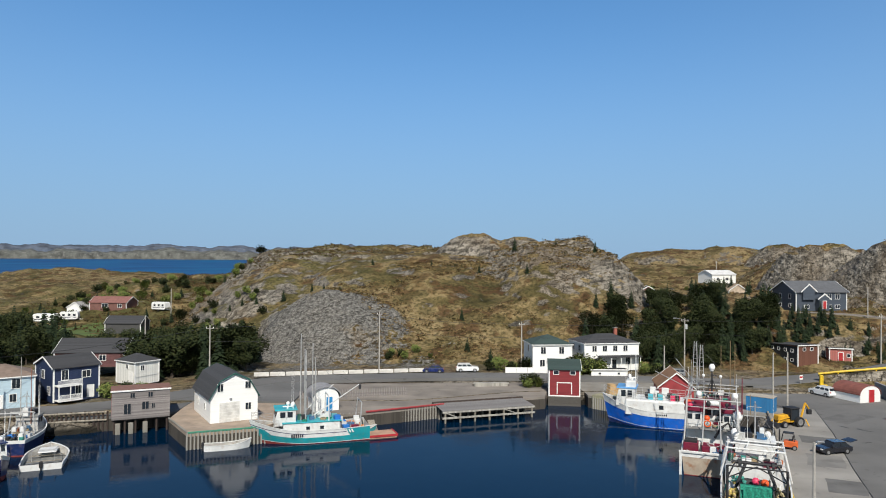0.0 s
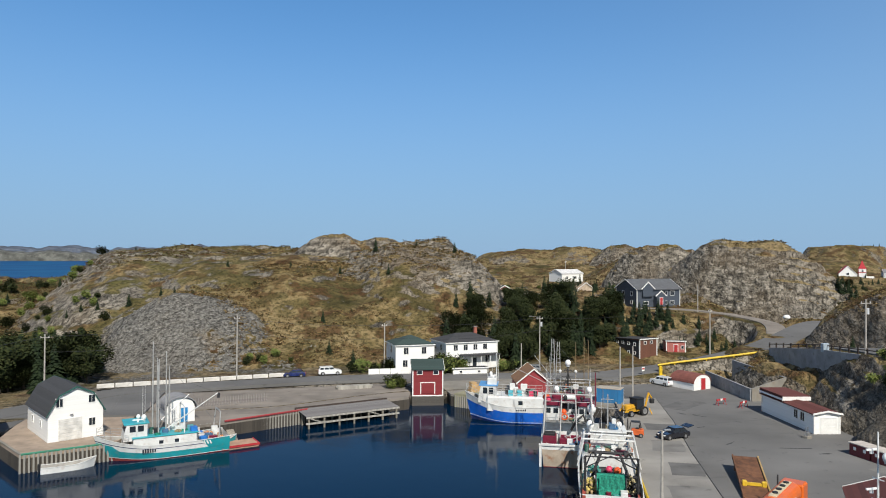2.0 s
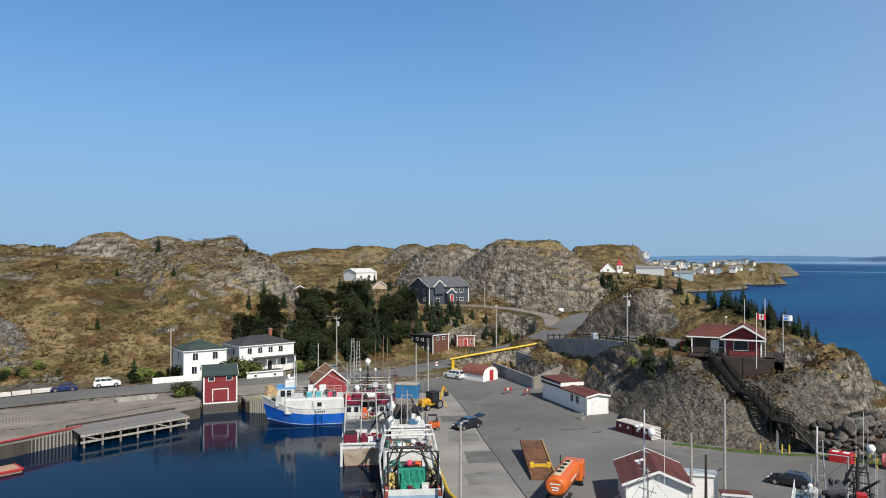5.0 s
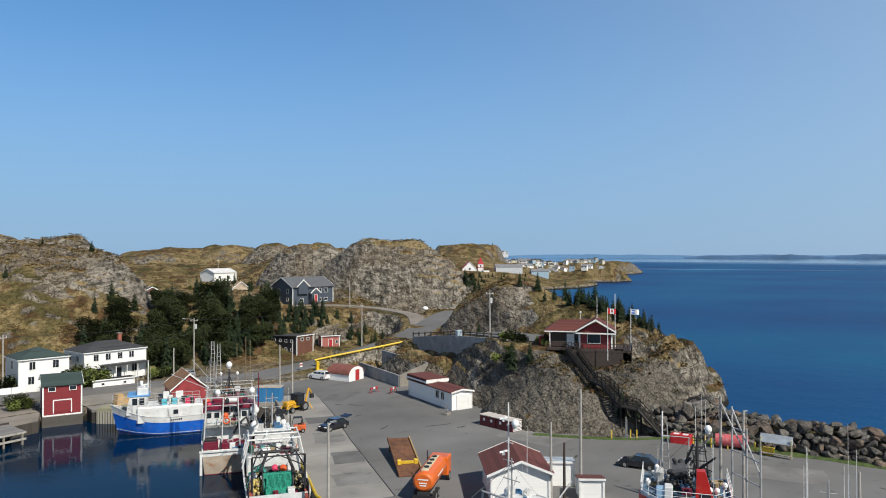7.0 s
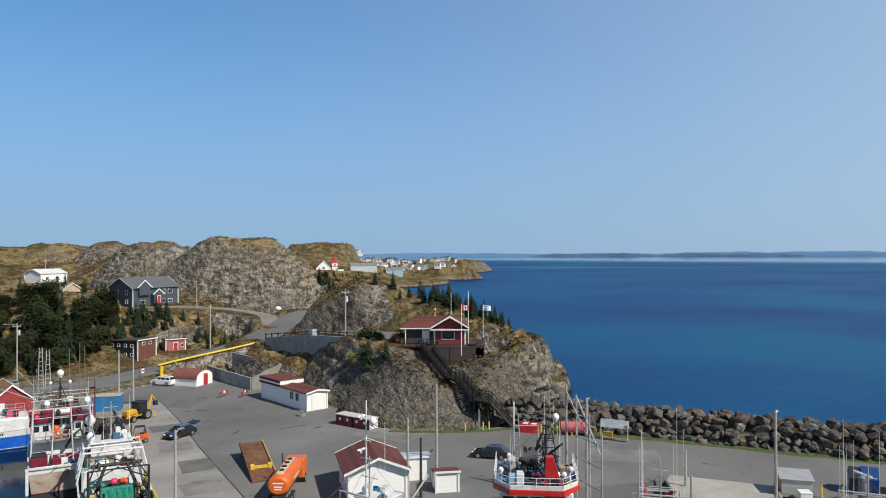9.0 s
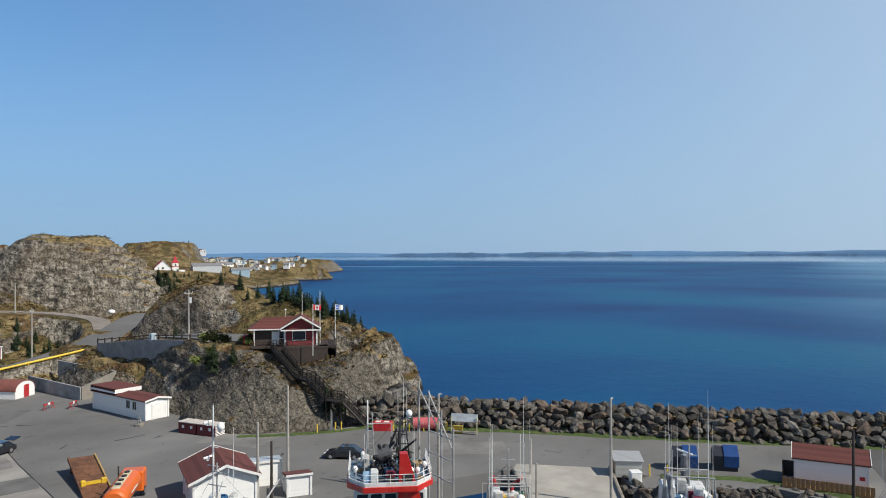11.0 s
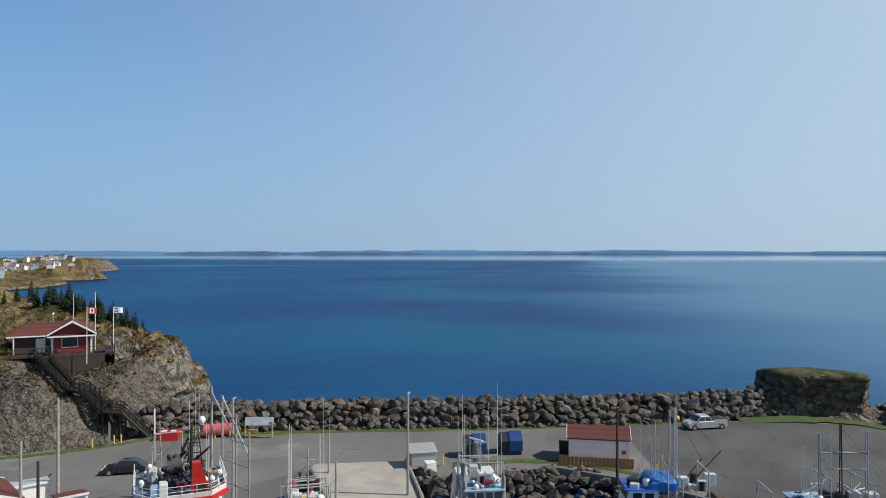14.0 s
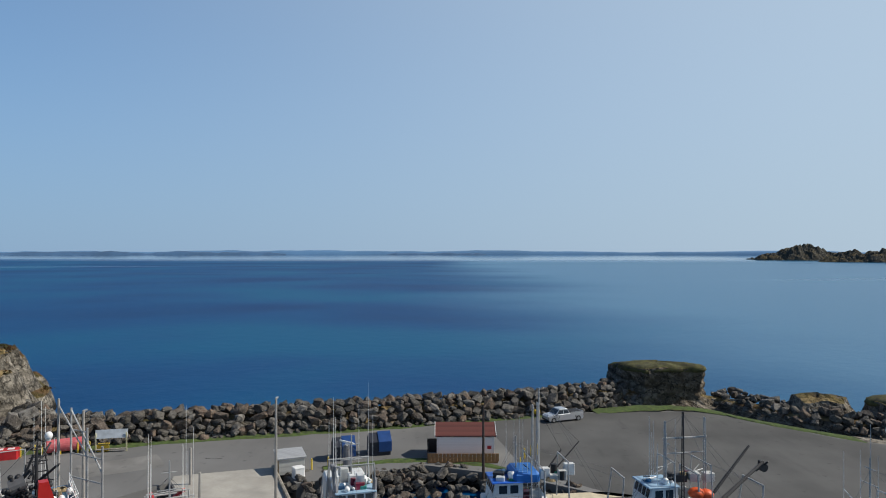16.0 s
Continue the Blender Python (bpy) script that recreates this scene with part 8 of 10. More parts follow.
car(48.5, 148.4, 0.25, 170, plain("car_grey", (0.2, 0.21, 0.22), 0.3, coat=0.6), "grey car parked below the trees", 4.5, 1.85, 1.6, "suv")

cat_yellow = plain("machine_yellow", (0.62, 0.33, 0.02), 0.5, dirt=(0.2, 0.12, 0.05))
bh = thing("backhoe", 52.0, 106.2, 0.0, 198, "yellow backhoe loader with black cab", "backhoe")
part("chassis", MB().box(0, 0, 0.7, 4.4, 1.0, 0.5, 0.05).box(1.5, 0, 1.1, 1.9, 1.1, 0.75, 0.12), cat_yellow, bh)
cab = part("cab", MB().box(-0.4, 0, 1.1, 1.5, 1.5, 1.6, 0.08), glass, bh)
part("cab_roof", MB().box(-0.4, 0, 2.7, 1.8, 1.7, 0.14, 0.05), black, cab)
part("cab_post", MB().box(-1.12, -0.74, 1.1, 0.1, 0.1, 1.6).box(0.32, -0.74, 1.1, 0.1, 0.1, 1.6).box(-1.12, 0.74, 1.1, 0.1, 0.1, 1.6).box(0.32, 0.74, 1.1, 0.1, 0.1, 1.6), black, cab)
for s in (-1, 1):
    wheel(bh, -1.1, s * 0.9, 0.75, 0.45), wheel(bh, 1.6, s * 0.85, 0.5, 0.35)
    part("loader_arm", MB().line([(0.6, s * 0.62, 1.5), (2.3, s * 0.62, 1.2), (2.9, s * 0.62, 0.5)], 0.11), cat_yellow, bh)
part("bucket", MB().slab([(2.8, 0.15), (3.6, 0.15), (3.1, 0.85), (2.8, 0.85)], -1.1, 1.1), dark_steel, bh)
part("backhoe_arm", MB().line([(-2.2, 0, 1.0), (-3.0, 0, 3.3)], 0.17).line([(-3.0, 0, 3.3), (-3.7, 0, 2.4)], 0.14), cat_yellow, bh)
part("digging_bucket", MB().box(-3.75, 0, 1.6, 0.7, 0.6, 0.7, 0.1), dark_steel, bh)
part("stabilizer", MB().line([(-2.2, -0.9, 1.1), (-2.3, -1.5, 0.15)], 0.09).line([(-2.2, 0.9, 1.1), (-2.3, 1.5, 0.15)], 0.09), cat_yellow, bh)
fk = thing("forklift", 45.4, 93.6, 0.04, 150, "orange forklift with black mast and guard", "forklift")
part("body", MB().box(-0.6, 0, 0.35, 1.7, 1.15, 0.75, 0.1), plain("forklift_orange", (0.6, 0.12, 0.03), 0.5), fk)
part("mast", MB().box(0.75, -0.4, 0.1, 0.12, 0.12, 2.3).box(0.75, 0.4, 0.1, 0.12, 0.12, 2.3).box(0.75, 0, 2.3, 0.12, 0.9, 0.1), dark_steel, fk)
part("overhead_guard", MB().line([(0.5, -0.5, 1.1), (0.3, -0.5, 2.1), (-0.9, -0.5, 2.1), (-1.1, -0.5, 1.1)], 0.05).line([(0.5, 0.5, 1.1), (0.3, 0.5, 2.1), (-0.9, 0.5, 2.1), (-1.1, 0.5, 1.1)], 0.05).box(-0.3, 0, 2.1, 1.2, 1.05, 0.05), dark_steel, fk)
part("fork", MB().box(1.4, -0.3, 0.08, 1.2, 0.12, 0.05).box(1.4, 0.3, 0.08, 1.2, 0.12, 0.05), dark_steel, fk)
part("seat", MB().box(-0.6, 0, 1.1, 0.5, 0.5, 0.15, 0.04).box(-0.85, 0, 1.2, 0.12, 0.5, 0.5, 0.04), black, fk)
for xx in (0.45, -1.1):
    for s in (-1, 1):
        wheel(fk, xx, s * 0.5, 0.3, 0.22)
# steel loading ramp
rust = plain("rusty_steel", (0.16, 0.075, 0.04), 0.8, 0.2, vary=0.35, scale=1.2, dirt=(0.28, 0.12, 0.05), dirt_amount=0.6)
rp = thing("loading_ramp", 48.7, 71.6, 0.0, 62, "tilted rusty steel loading ramp with yellow blocks", "ramp")
rp_plate = part("plate", MB().box(0, 0, 0, 11.5, 2.7, 0.12, ry=-7.2), rust, rp)
rp_plate.matrix_basis = pose(0, 0, 0.75)
for s in (-1, 1):
    e = part("edge", MB().box(0, s * 1.4, 0, 11.5, 0.16, 0.4, ry=-7.2), plain("ochre_edge", (0.4, 0.26, 0.1), 0.7) if s < 0 else rust, rp)
    e.matrix_basis = pose(0, 0, 0.65)
    part("leg", MB().box(5.0, s * 1.2, 0, 0.22, 0.22, 1.5), rust, rp)
    part("yellow_block", MB().box(-2.4, s * 1.0, 0.55, 0.5, 0.5, 0.55, 0.08), yellow_box, rp)
part("cross_bar", MB().box(-2.4, 0, 0.6, 0.3, 1.6, 0.3), yellow_box, rp)
# orange tank truck
tk = thing("tanker_truck", 45.0, 61.5, 0.0, 39, "orange fuel tank truck with a pale top walkway", "truck")
orange = plain("tank_orange", (0.66, 0.13, 0.015), 0.4, vary=0.08, coat=0.3)
tank = MB()
tank.loft([[(x_, 1.15 * k * math.cos(2 * math.pi * i / 24), 2.15 + 1.0 * k * math.sin(2 * math.pi * i / 24)) for i in range(24)] for x_, k in ((-4.3, 0.75), (-4.15, 0.95), (-3.9, 1.0), (2.4, 1.0), (2.65, 0.95), (2.8, 0.75))], True)
tank_ob = part("tank", tank, orange, tk, smooth=False)
part("walkway", MB().box(-0.8, 0, 3.12, 5.6, 0.7, 0.1), plain("cream_deck", (0.6, 0.52, 0.36), 0.7), tank_ob)
lid = part("hatch_lid", MB().tube((-2.6, 0, 3.2), (-2.6, 0, 3.34), 0.26, n=12), dark_steel, tank_ob)
for k in range(1, 4):
    again(lid, pose(k * 1.3, 0, 0))
for k, (w_, z_) in enumerate(((1.1, 2.35), (0.8, 2.0), (0.7, 1.75))):
    part("mark", MB().box(-4.32, 0, z_, 0.02, w_, 0.12), dome_white, tank_ob)
part("side_mark", MB().box(-1.0, -1.16, 2.2, 2.6, 0.02, 0.16).box(-1.0, 1.16, 2.2, 2.6, 0.02, 0.16), dome_white, tank_ob)
part("chassis", MB().box(-0.4, 0, 0.75, 8.2, 1.0, 0.4), dark_steel, tk)
tcab = part("cab", MB().box(4.1, 0, 0.7, 1.9, 2.3, 2.0, 0.15), orange, tk)
part("windscreen", MB().box(5.02, 0, 1.6, 0.08, 2.0, 0.8), glass, tcab)
part("bumper", MB().box(-4.4, 0, 0.55, 0.2, 2.2, 0.3), black, tk)
for xx in (-3.2, -2.0, 3.9):
    for s in (-1, 1):
        wheel(tk, xx, s * 1.0, 0.5, 0.35)
part("exhaust", MB().tube((3.0, 1.2, 1.0), (3.0, 1.2, 3.4), 0.08), dark_steel, tk)

# ---- sheds and small things of the yard ----
house("shed", (72.9, 123.6), (77.4, 125.2), 5.6, 0.0, 1.3, 'arch', 1.6, white_boards, plain("dull_red_felt", (0.2, 0.07, 0.055), 0.9), "white shed with a rounded red roof and red door", "shed", eave=0.1, corner=False, doors=(('f', 0.2, 1.3, 2.2, red_paint),))
ls = house("long_shed", (71.9, 90.2), (75.6, 89.6), 15.2, 0.0, 2.9, 'gable_y', 0.35, white_boards, red_shingle, "long white shed with a low red roof in two steps", "shed", eave=0.35, wins=(('l', -4.6, 1.3, 1.0, 1.2, 1), ('l', -2.8, 1.3, 1.0, 1.2, 1)), doors=(('f', 0.2, 2.2, 2.3, white_paint, 4),))
part("raised_roof", MB().box(0.0, 4.2, 3.2, 4.4, 7.4, 0.7), red_shingle, ls)
part("roof_fascia", MB().box(0, 0.45, 3.2, 4.5, 0.08, 0.6).box(-2.24, 4.2, 3.2, 0.08, 7.5, 0.3), white_paint, ls)
cage = thing("gear_cage", 70.1, 77.0, 0.0, 93, "row of dark red slatted storage bins with a pale lid", "storage bin")
part("bin", MB().box(-1.7, 0, 0, 3.2, 1.9, 1.5, 0.04), plain("maroon_bin", (0.13, 0.015, 0.02), 0.6), cage)
part("bin", MB().box(1.7, 0, 0, 3.2, 1.9, 1.5, 0.04), plain("maroon_bin_b", (0.13, 0.015, 0.02), 0.6), cage)
part("lid", MB().box(0, 0, 1.5, 6.8, 2.1, 0.12, 0.02), plain("pale_lid", (0.55, 0.5, 0.45), 0.8), cage)
for xx in (-2.4, -0.9, 0.9, 2.4):
    part("label", MB().box(xx, 0.97, 0.75, 0.4, 0.03, 0.4), dome_white, cage)
for k in range(7):
    part("slat", MB().box(-3.36, 0, 0.1 + k * 0.2, 0.05, 1.8, 0.1), dome_white, cage)
hut = house("hut", (46.8, 54.05), (51.6, 50.55), 7.1, 0.0, 3.2, 'gable_y', 1.2, white_boards, red_shingle, "white hut with a red gable roof on the quay", "hut", eave=0.55, wins=(('l', 0, 1.3, 1.0, 1.0),))
house("hut", (54.8, 49.2), (56.6, 47.6), 2.2, 0.0, 2.2, 'shed', 0.4, white_boards, red_shingle, "small white pump shed with a sloping red roof", "hut", eave=0.2)
house("hut", (55.6, 54.6), (57.8, 52.6), 2.2, 0.0, 2.6, 'shed', 0.2, white_boards, plain("blue_grey_roof", (0.4, 0.45, 0.5), 0.7), "small white shed with a pale flat roof", "hut", eave=0.15)
cont = thing("container", 52.6, 116.8, 0.0, -38, "blue shipping container with a pale roof", "container")
part("box", MB().box(0, 0, 0, 4.2, 2.4, 2.4, 0.05), boards("container_blue", (0.02, 0.16, 0.36), 0.25, True, wear=0.2), cont)
part("roof_cap", MB().box(0, 0, 2.4, 4.3, 2.5, 0.12), plain("cap_grey", (0.4, 0.36, 0.3), 0.8), cont)
saw = thing("sawhorse", 70.5, 111.0, 0.0, 20, "red road barrier on trestles", "barrier")
part("beam", MB().box(0, 0, 0.8, 2.4, 0.12, 0.25), red_paint, saw)
part("trestle", MB().line([(-1, -0.3, 0), (-1, 0, 1)], 0.05).line([(-1, 0.3, 0), (-1, 0, 1)], 0.05).line([(1, -0.3, 0), (1, 0, 1)], 0.05).line([(1, 0.3, 0), (1, 0, 1)], 0.05), red_paint, saw)
part("sign", MB().box(0, -0.08, 0.75, 0.5, 0.03, 0.35), dome_white, saw)
copy_thing(saw, pose(73.0, 108.4, 0, 0, 0, 30))
pump = thing("fuel_pump", 69.3, 88.4, 0.0, 20, "grey pump unit on a low base", "pump")
part("base", MB().box(0, 0, 0, 1.2, 0.8, 0.35, 0.04), concrete, pump)
part("frame", MB().line([(-0.4, 0, 0.3), (-0.4, 0, 1.5), (0.2, 0, 1.5), (0.2, 0, 0.3)], 0.06).box(0.1, 0, 0.35, 0.6, 0.5, 0.5, 0.05), steel, pump)
# pier-side tanks, notice board, bins
rt = thing("fuel_tank", 85.6, 49.4, 0.0, -62, "faded red cylindrical fuel tank on cradles", "tank")
part("tank", MB().tube((-2.0, 0, 1.0), (2.0, 0, 1.0), 0.8, n=20), plain("faded_red_tank", (0.5, 0.1, 0.11), 0.6, dirt=(0.55, 0.35, 0.33), dirt_amount=0.5), rt)
part("cradle", MB().box(-1.3, 0, 0, 0.25, 1.2, 0.5).box(1.3, 0, 0, 0.25, 1.2, 0.5), concrete, rt)
rbn = thing("waste_bin", 83.0, 55.2, 0.0, -70, "red waste bin with white lids", "bin")
part("body", MB().box(0, 0, 0, 2.7, 1.5, 1.2, 0.1), plain("bin_red", (0.5, 0.02, 0.025), 0.5), rbn)
for xx in (-0.6, 0.6):
    part("lid", MB().box(xx, -0.2, 1.2, 0.7, 0.7, 0.06), dome_white, rbn)
nbd = thing("notice_shelter", 86.0, 43.8, 0.0, -78, "grey-roofed open shelter with a timber frame", "shelter")
part("board", MB().box(0, 0, 1.7, 3.8, 0.14, 1.1, 0, 0, -22), plain("board_grey", (0.42, 0.46, 0.5), 0.6), nbd)
for xx in (-1.8, 1.8):
    part("post", MB().box(xx, 0, 0, 0.14, 0.14, 2.4), plain("post_cream", (0.6, 0.55, 0.35), 0.8), nbd)
part("bench", MB().box(0, 0, 0.3, 3.6, 0.5, 0.1), wood, nbd)
yb = thing("grit_bin", 86.4, 45.0, 0.0, -78, "yellow plastic grit bin beside the shelter", "bin")
part("body", MB().box(0, 0, 0.0, 1.3, 0.8, 0.75, 0.08), yellow_box, yb)
part("lid", MB().box(0, 0, 0.75, 1.4, 0.9, 0.15, 0.06), yellow_box, yb)
bol = thing("bollard", 84.6, 52.6, 0.0, 0, "yellow steel safety post", "bollard", "bollards of the yard")
part("post", MB().tube((0, 0, 0), (0, 0, 1.2), 0.1).ball(0, 0, 1.2, 0.1, 8), plain("bollard_yellow", (0.7, 0.5, 0.06), 0.5), bol)
for x, y in ((84.0, 51.4), (84.9, 49.6), (85.6, 47.8), (86.2, 46.6), (83.3, 53.6), (79.4, 60.8), (80.0, 60.2), (77.3, 62.4), (83.9, -9.0), (84.4, -9.8), (82.6, -8.0), (78.4, 17.2), (79.2, 15.4), (78.8, -7.0)):
    copy_thing(bol, pose(x, y, 0))
# wooden box, tents, shack at the lot
wx = thing("plank_shed", 77.9, 19.6, 0.0, -68, "small plank shed with a grey corrugated roof", "shed")
part("wall", MB().box(0, 0, 0, 2.9, 2.4, 1.9), boards("pale_slats", (0.55, 0.54, 0.5), 0.2, wear=0.2, depth=0.05), wx)
part("side_wall", MB().box(-1.47, 0, 0, 0.06, 2.3, 1.9), plain("tan_plank", (0.4, 0.28, 0.16), 0.8), wx)
part("roof", MB().box(0, 0.1, 1.95, 3.3, 2.9, 0.12, 0, 0, 8), boards("corrugated", (0.36, 0.37, 0.38), 0.16, True, 0.5, 0.2, (0.25, 0.2, 0.17), 0.04), wx)
ib = thing("ice_box", 75.6, 18.2, 0.0, -60, "white insulated fish box", "box")
part("body", MB().box(0, 0, 0, 1.2, 1.1, 1.1, 0.1), dome_white, ib)
part("lid", MB().box(0, 0, 1.1, 1.25, 1.15, 0.12, 0.05), dome_white, ib)
for x, y, r in ((83.0, 14.2, 14), (85.2, 10.0, 14)):
    tn = thing("tarpaulin_shelter", x, y, 0.0, r, "blue tarpaulin shelter with its shaded side coloured dark", "shelter", "tarpaulin shelters")
    # shade on the north half is put in as a near-black colour
    part("cover", MB().slab([(-1.2, 0), (1.2, 0), (1.3, 1.7), (0, 2.6), (-1.3, 1.7)], -1.3, 1.3), plain("dark_tarp", (0.012, 0.016, 0.03), 0.6), tn)
    part("side_cover", MB().slab([(-1.26, 0.5), (-1.32, 1.72), (0, 2.64), (1.32, 1.72), (1.26, 0.5), (1.36, 0.5), (1.42, 1.76), (0, 2.74), (-1.42, 1.76), (-1.36, 0.5)], -1.42, 0.2), plain("blue_tarp", (0.01, 0.055, 0.2), 0.45), tn)
sh = house("lot_shack", (82.6, 2.6), (82.6, -4.2), 4.0, 0.0, 2.9, 'gable_x', 1.0, white_boards, red_shingle, "white shack with a dark red roof and plank terrace", "shack", eave=0.3)
fence_mat = boards("cedar_boards", (0.36, 0.19, 0.08), 0.15, True, 0.8, 0.3, (0.2, 0.11, 0.06))
part("terrace", MB().box(-0.4, -2.9, -0.1, 8.4, 1.8, 0.3), fence_mat, sh)
board_p = part("fence_board", MB().box(0, 0, 0, 0.42, 0.06, 0.95), fence_mat, sh)
board_p.matrix_basis = pose(-4.4, -3.8, 0.2)
for k in range(1, 19):
    again(board_p, pose(-4.4 + 0.45 * k, -3.8, 0.2))
part("lattice", MB().box(-4.0, 0.2, 0.2, 1.4, 0.08, 1.7).box(-4.6, -1.4, 0.2, 0.08, 3.0, 1.3), dark_wood, sh)
part("sign", MB().box(2.9, -2.04, 1.2, 0.5, 0.04, 0.4), red_paint, sh)
yr = solid("yellow_marker", MB().ball(0, 0, 0.45, 0.6, 9, 0.4, 5), yellow_box, "yellow float lying among the boulders", "float", smooth=True)
yr.matrix_basis = pose(104.6, -12.6, 0.3)
# road barriers, fences, lumber
wl = thing("barrier_wall", 0, 0, 0, 0, "low white concrete barrier along the shore road", "barrier")
blk = part("block", MB().box(0, 0, 0, 3.0, 0.45, 0.75, 0.08), plain("white_concrete", (0.62, 0.6, 0.56), 0.8, dirt=(0.35, 0.32, 0.28)), wl)
a_, b_ = Vector((-36.5, 143.6)), Vector((-5.5, 150.6))
blk.matrix_basis = pose(a_.x, a_.y, 0.35, 0, 0, 12.5)
for k in range(1, 11):
    c_ = a_ + (b_ - a_) * k / 10
    again(blk, pose(c_.x, c_.y, 0.35, 0, 0, 12.5))
fw = thing("picket_fence", 0, 0, 0, 0, "white board fence in front of the white houses", "fence")
pl = part("panel", MB().box(0, 0, 0, 2.3, 0.1, 1.2), white_boards, fw)
pl.matrix_basis = pose(14.6, 150.4, 0.3, 0, 0, 3)
for k in range(1, 9):
    again(pl, pose(14.6 + 2.35 * k, 150.4 + 0.05 * k, 0.3, 0, 0, 3 if k < 5 else -2))
grey_fence = thing("board_fence", 0, 0, 0, 0, "weathered grey post fence on the gravel lot", "fence")
fp = part("picket", MB().box(0, 0, 0, 0.16, 0.05, 1.5), grey_boards, grey_fence)
fp.matrix_basis = pose(-24.5, 122.5, 0)
for k in range(1, 44):
    again(fp, pose(-24.5 + 0.42 * k, 122.5 + 0.11 * k, -0.05 * ((k * 5) % 3), 0, 0, 15))
lm = thing("lumber_stack", 9.5, 136.6, 0.0, 8, "stack of weathered beams on the gravel lot", "lumber")
bm_ = part("beam", MB().box(0, 0, 0, 6.5, 0.3, 0.3), pole_face, lm)
for k in range(1, 8):
    again(bm_, pose(0.3 * (k % 3) - 0.3, (k % 4) * 0.36, 0.31 * (k // 4), 0, 0, (k * 3) % 5 - 2))
lp = thing("lobster_trap_stack", 30.6, 128.6, 0.25, 20, "stack of tan wooden boxes on the wharf", "boxes")
tbx = part("box", MB().box(0, 0, 0, 1.1, 1.1, 0.9, 0.03), plain("tan_box", (0.5, 0.33, 0.16), 0.8), lp)
for x, y, z in ((1.15, 0.1, 0), (0.2, 0.1, 0.9), (2.3, 0.3, 0), (1.3, 1.2, 0), (2.4, 1.4, 0.0)):
    again(tbx, pose(x, y, z))

# ---- the headland: retaining walls, rail, red building, stairs, flags ----
rw_ = thing("retaining_wall", 0, 0, 0, 0, "grey concrete retaining wall with a rail", "wall", kind="structure")
W1, W2, W3 = (94.0, 130.0), (89.4, 110.5), (86.8, 94.8)


def wall_run(top, p, q, z0p, z0q, z1p, z1q, t, mat, name="wall"):
    p, q = Vector(p), Vector(q)
    d = (q - p).normalized()
    n = Vector((-d.y, d.x)) * t / 2
    ring = lambda c, a, b: [(c.x + n.x, c.y + n.y, a), (c.x + n.x, c.y + n.y, b), (c.x - n.x, c.y - n.y, b), (c.x - n.x, c.y - n.y, a)]
    return part(name, MB().loft([ring(p, z0p, z1p), ring(q, z0q, z1q)], True), mat, top)


wall_run(rw_, W1, W2, 3.5, 5.5, 7.0, 9.3, 0.5, grey_concrete)
wall_run(rw_, W2, W3, 5.5, 6.5, 9.3, 10.2, 0.5, grey_concrete)
wall_run(rw_, W3, (92.5, 93.2), 6.5, 7.0, 10.2, 10.2, 0.5, concrete)
wall_run(rw_, (80.4, 131.5), (77.6, 112.8), -0.3, -0.3, 2.4, 2.2, 0.4, grey_concrete)
wall_run(rw_, (87.5, 133.0), (84.6, 113.0), 0.5, 0.5, 4.2, 4.0, 0.4, grey_concrete)
wall_run(rw_, (77.6, 112.8), (84.6, 113.0), -0.3, 0.3, 2.2, 4.0, 0.4, concrete)
part("guard_beam", MB().line([(94.6, 131, 7.6), (90, 111, 10.0), (87.4, 95.4, 10.9)], 0.09), dark_wood, rw_)
gp = part("guard_post", MB().box(0, 0, -1.2, 0.2, 0.2, 1.5), dark_wood, rw_)
for k in range(14):
    f_ = k / 13
    x_, y_, z_ = (94.6 - 4.6 * f_ * 2, 131 - 40 * f_, 7.6 + 4.4 * f_) if f_ < 0.5 else (90 - 2.6 * (2 * f_ - 1), 111 - 15.6 * (2 * f_ - 1), 10.0 + 0.9 * (2 * f_ - 1))
    m_ = pose(x_, y_, z_)
    if k == 0:
        gp.matrix_basis = m_
    else:
        again(gp, m_)
part("control_box", MB().box(89.4, 109.0, 9.0, 1.2, 0.8, 1.5, 0.1), plain("box_bluegrey", (0.35, 0.42, 0.48), 0.6), rw_)
yl = thing("yellow_guard_rail", 0, 0, 0, 0, "bright yellow pipe rail beside the hill road", "guard rail")
yellow = plain("rail_yellow", (0.7, 0.47, 0.02), 0.5)
YR = [(74.6, 140.6, 2.3), (78, 139.6, 2.9), (84.5, 138.0, 3.8), (90, 136.4, 4.6), (95.4, 134.6, 5.5)]
part("pipe", MB().line(YR, 0.22, 8), yellow, yl)
yp = part("post", MB().tube((0, 0, -1.4), (0, 0, 0), 0.12), yellow, yl)
yp.matrix_basis = pose(*YR[1])
for q in YR[2:]:
    again(yp, pose(*q))
part("end_post", MB().box(73.4, 137.2, 0, 0.7, 0.5, 2.6, 0.1).box(74.0, 137.0, 0, 0.9, 0.5, 0.8, 0.1), yellow, yl)
bank = MB()
bank.loft([[(x + 0.2, y + 0.6, z - 0.35), (x, y - 0.3, z - 0.45), (x + 0.4, y - 1.6, max(0.05, z * 0.45)), (x + 0.8, y - 3.4, -0.2)] for x, y, z in bend(YR, 5)], caps=False)
solid("embankment", bank, rock_land, "rubbly gravel bank below the yellow rail", "bank", kind="structure")
sgn = thing("road_sign", 70.6, 139.5, 0.1, 20, "small red and white road sign on a post", "sign")
part("post", MB().tube((0, 0, 0), (0, 0, 2.0), 0.05), steel, sgn)
part("plate", MB().box(0, -0.06, 1.2, 0.8, 0.04, 0.9), dome_white, sgn)
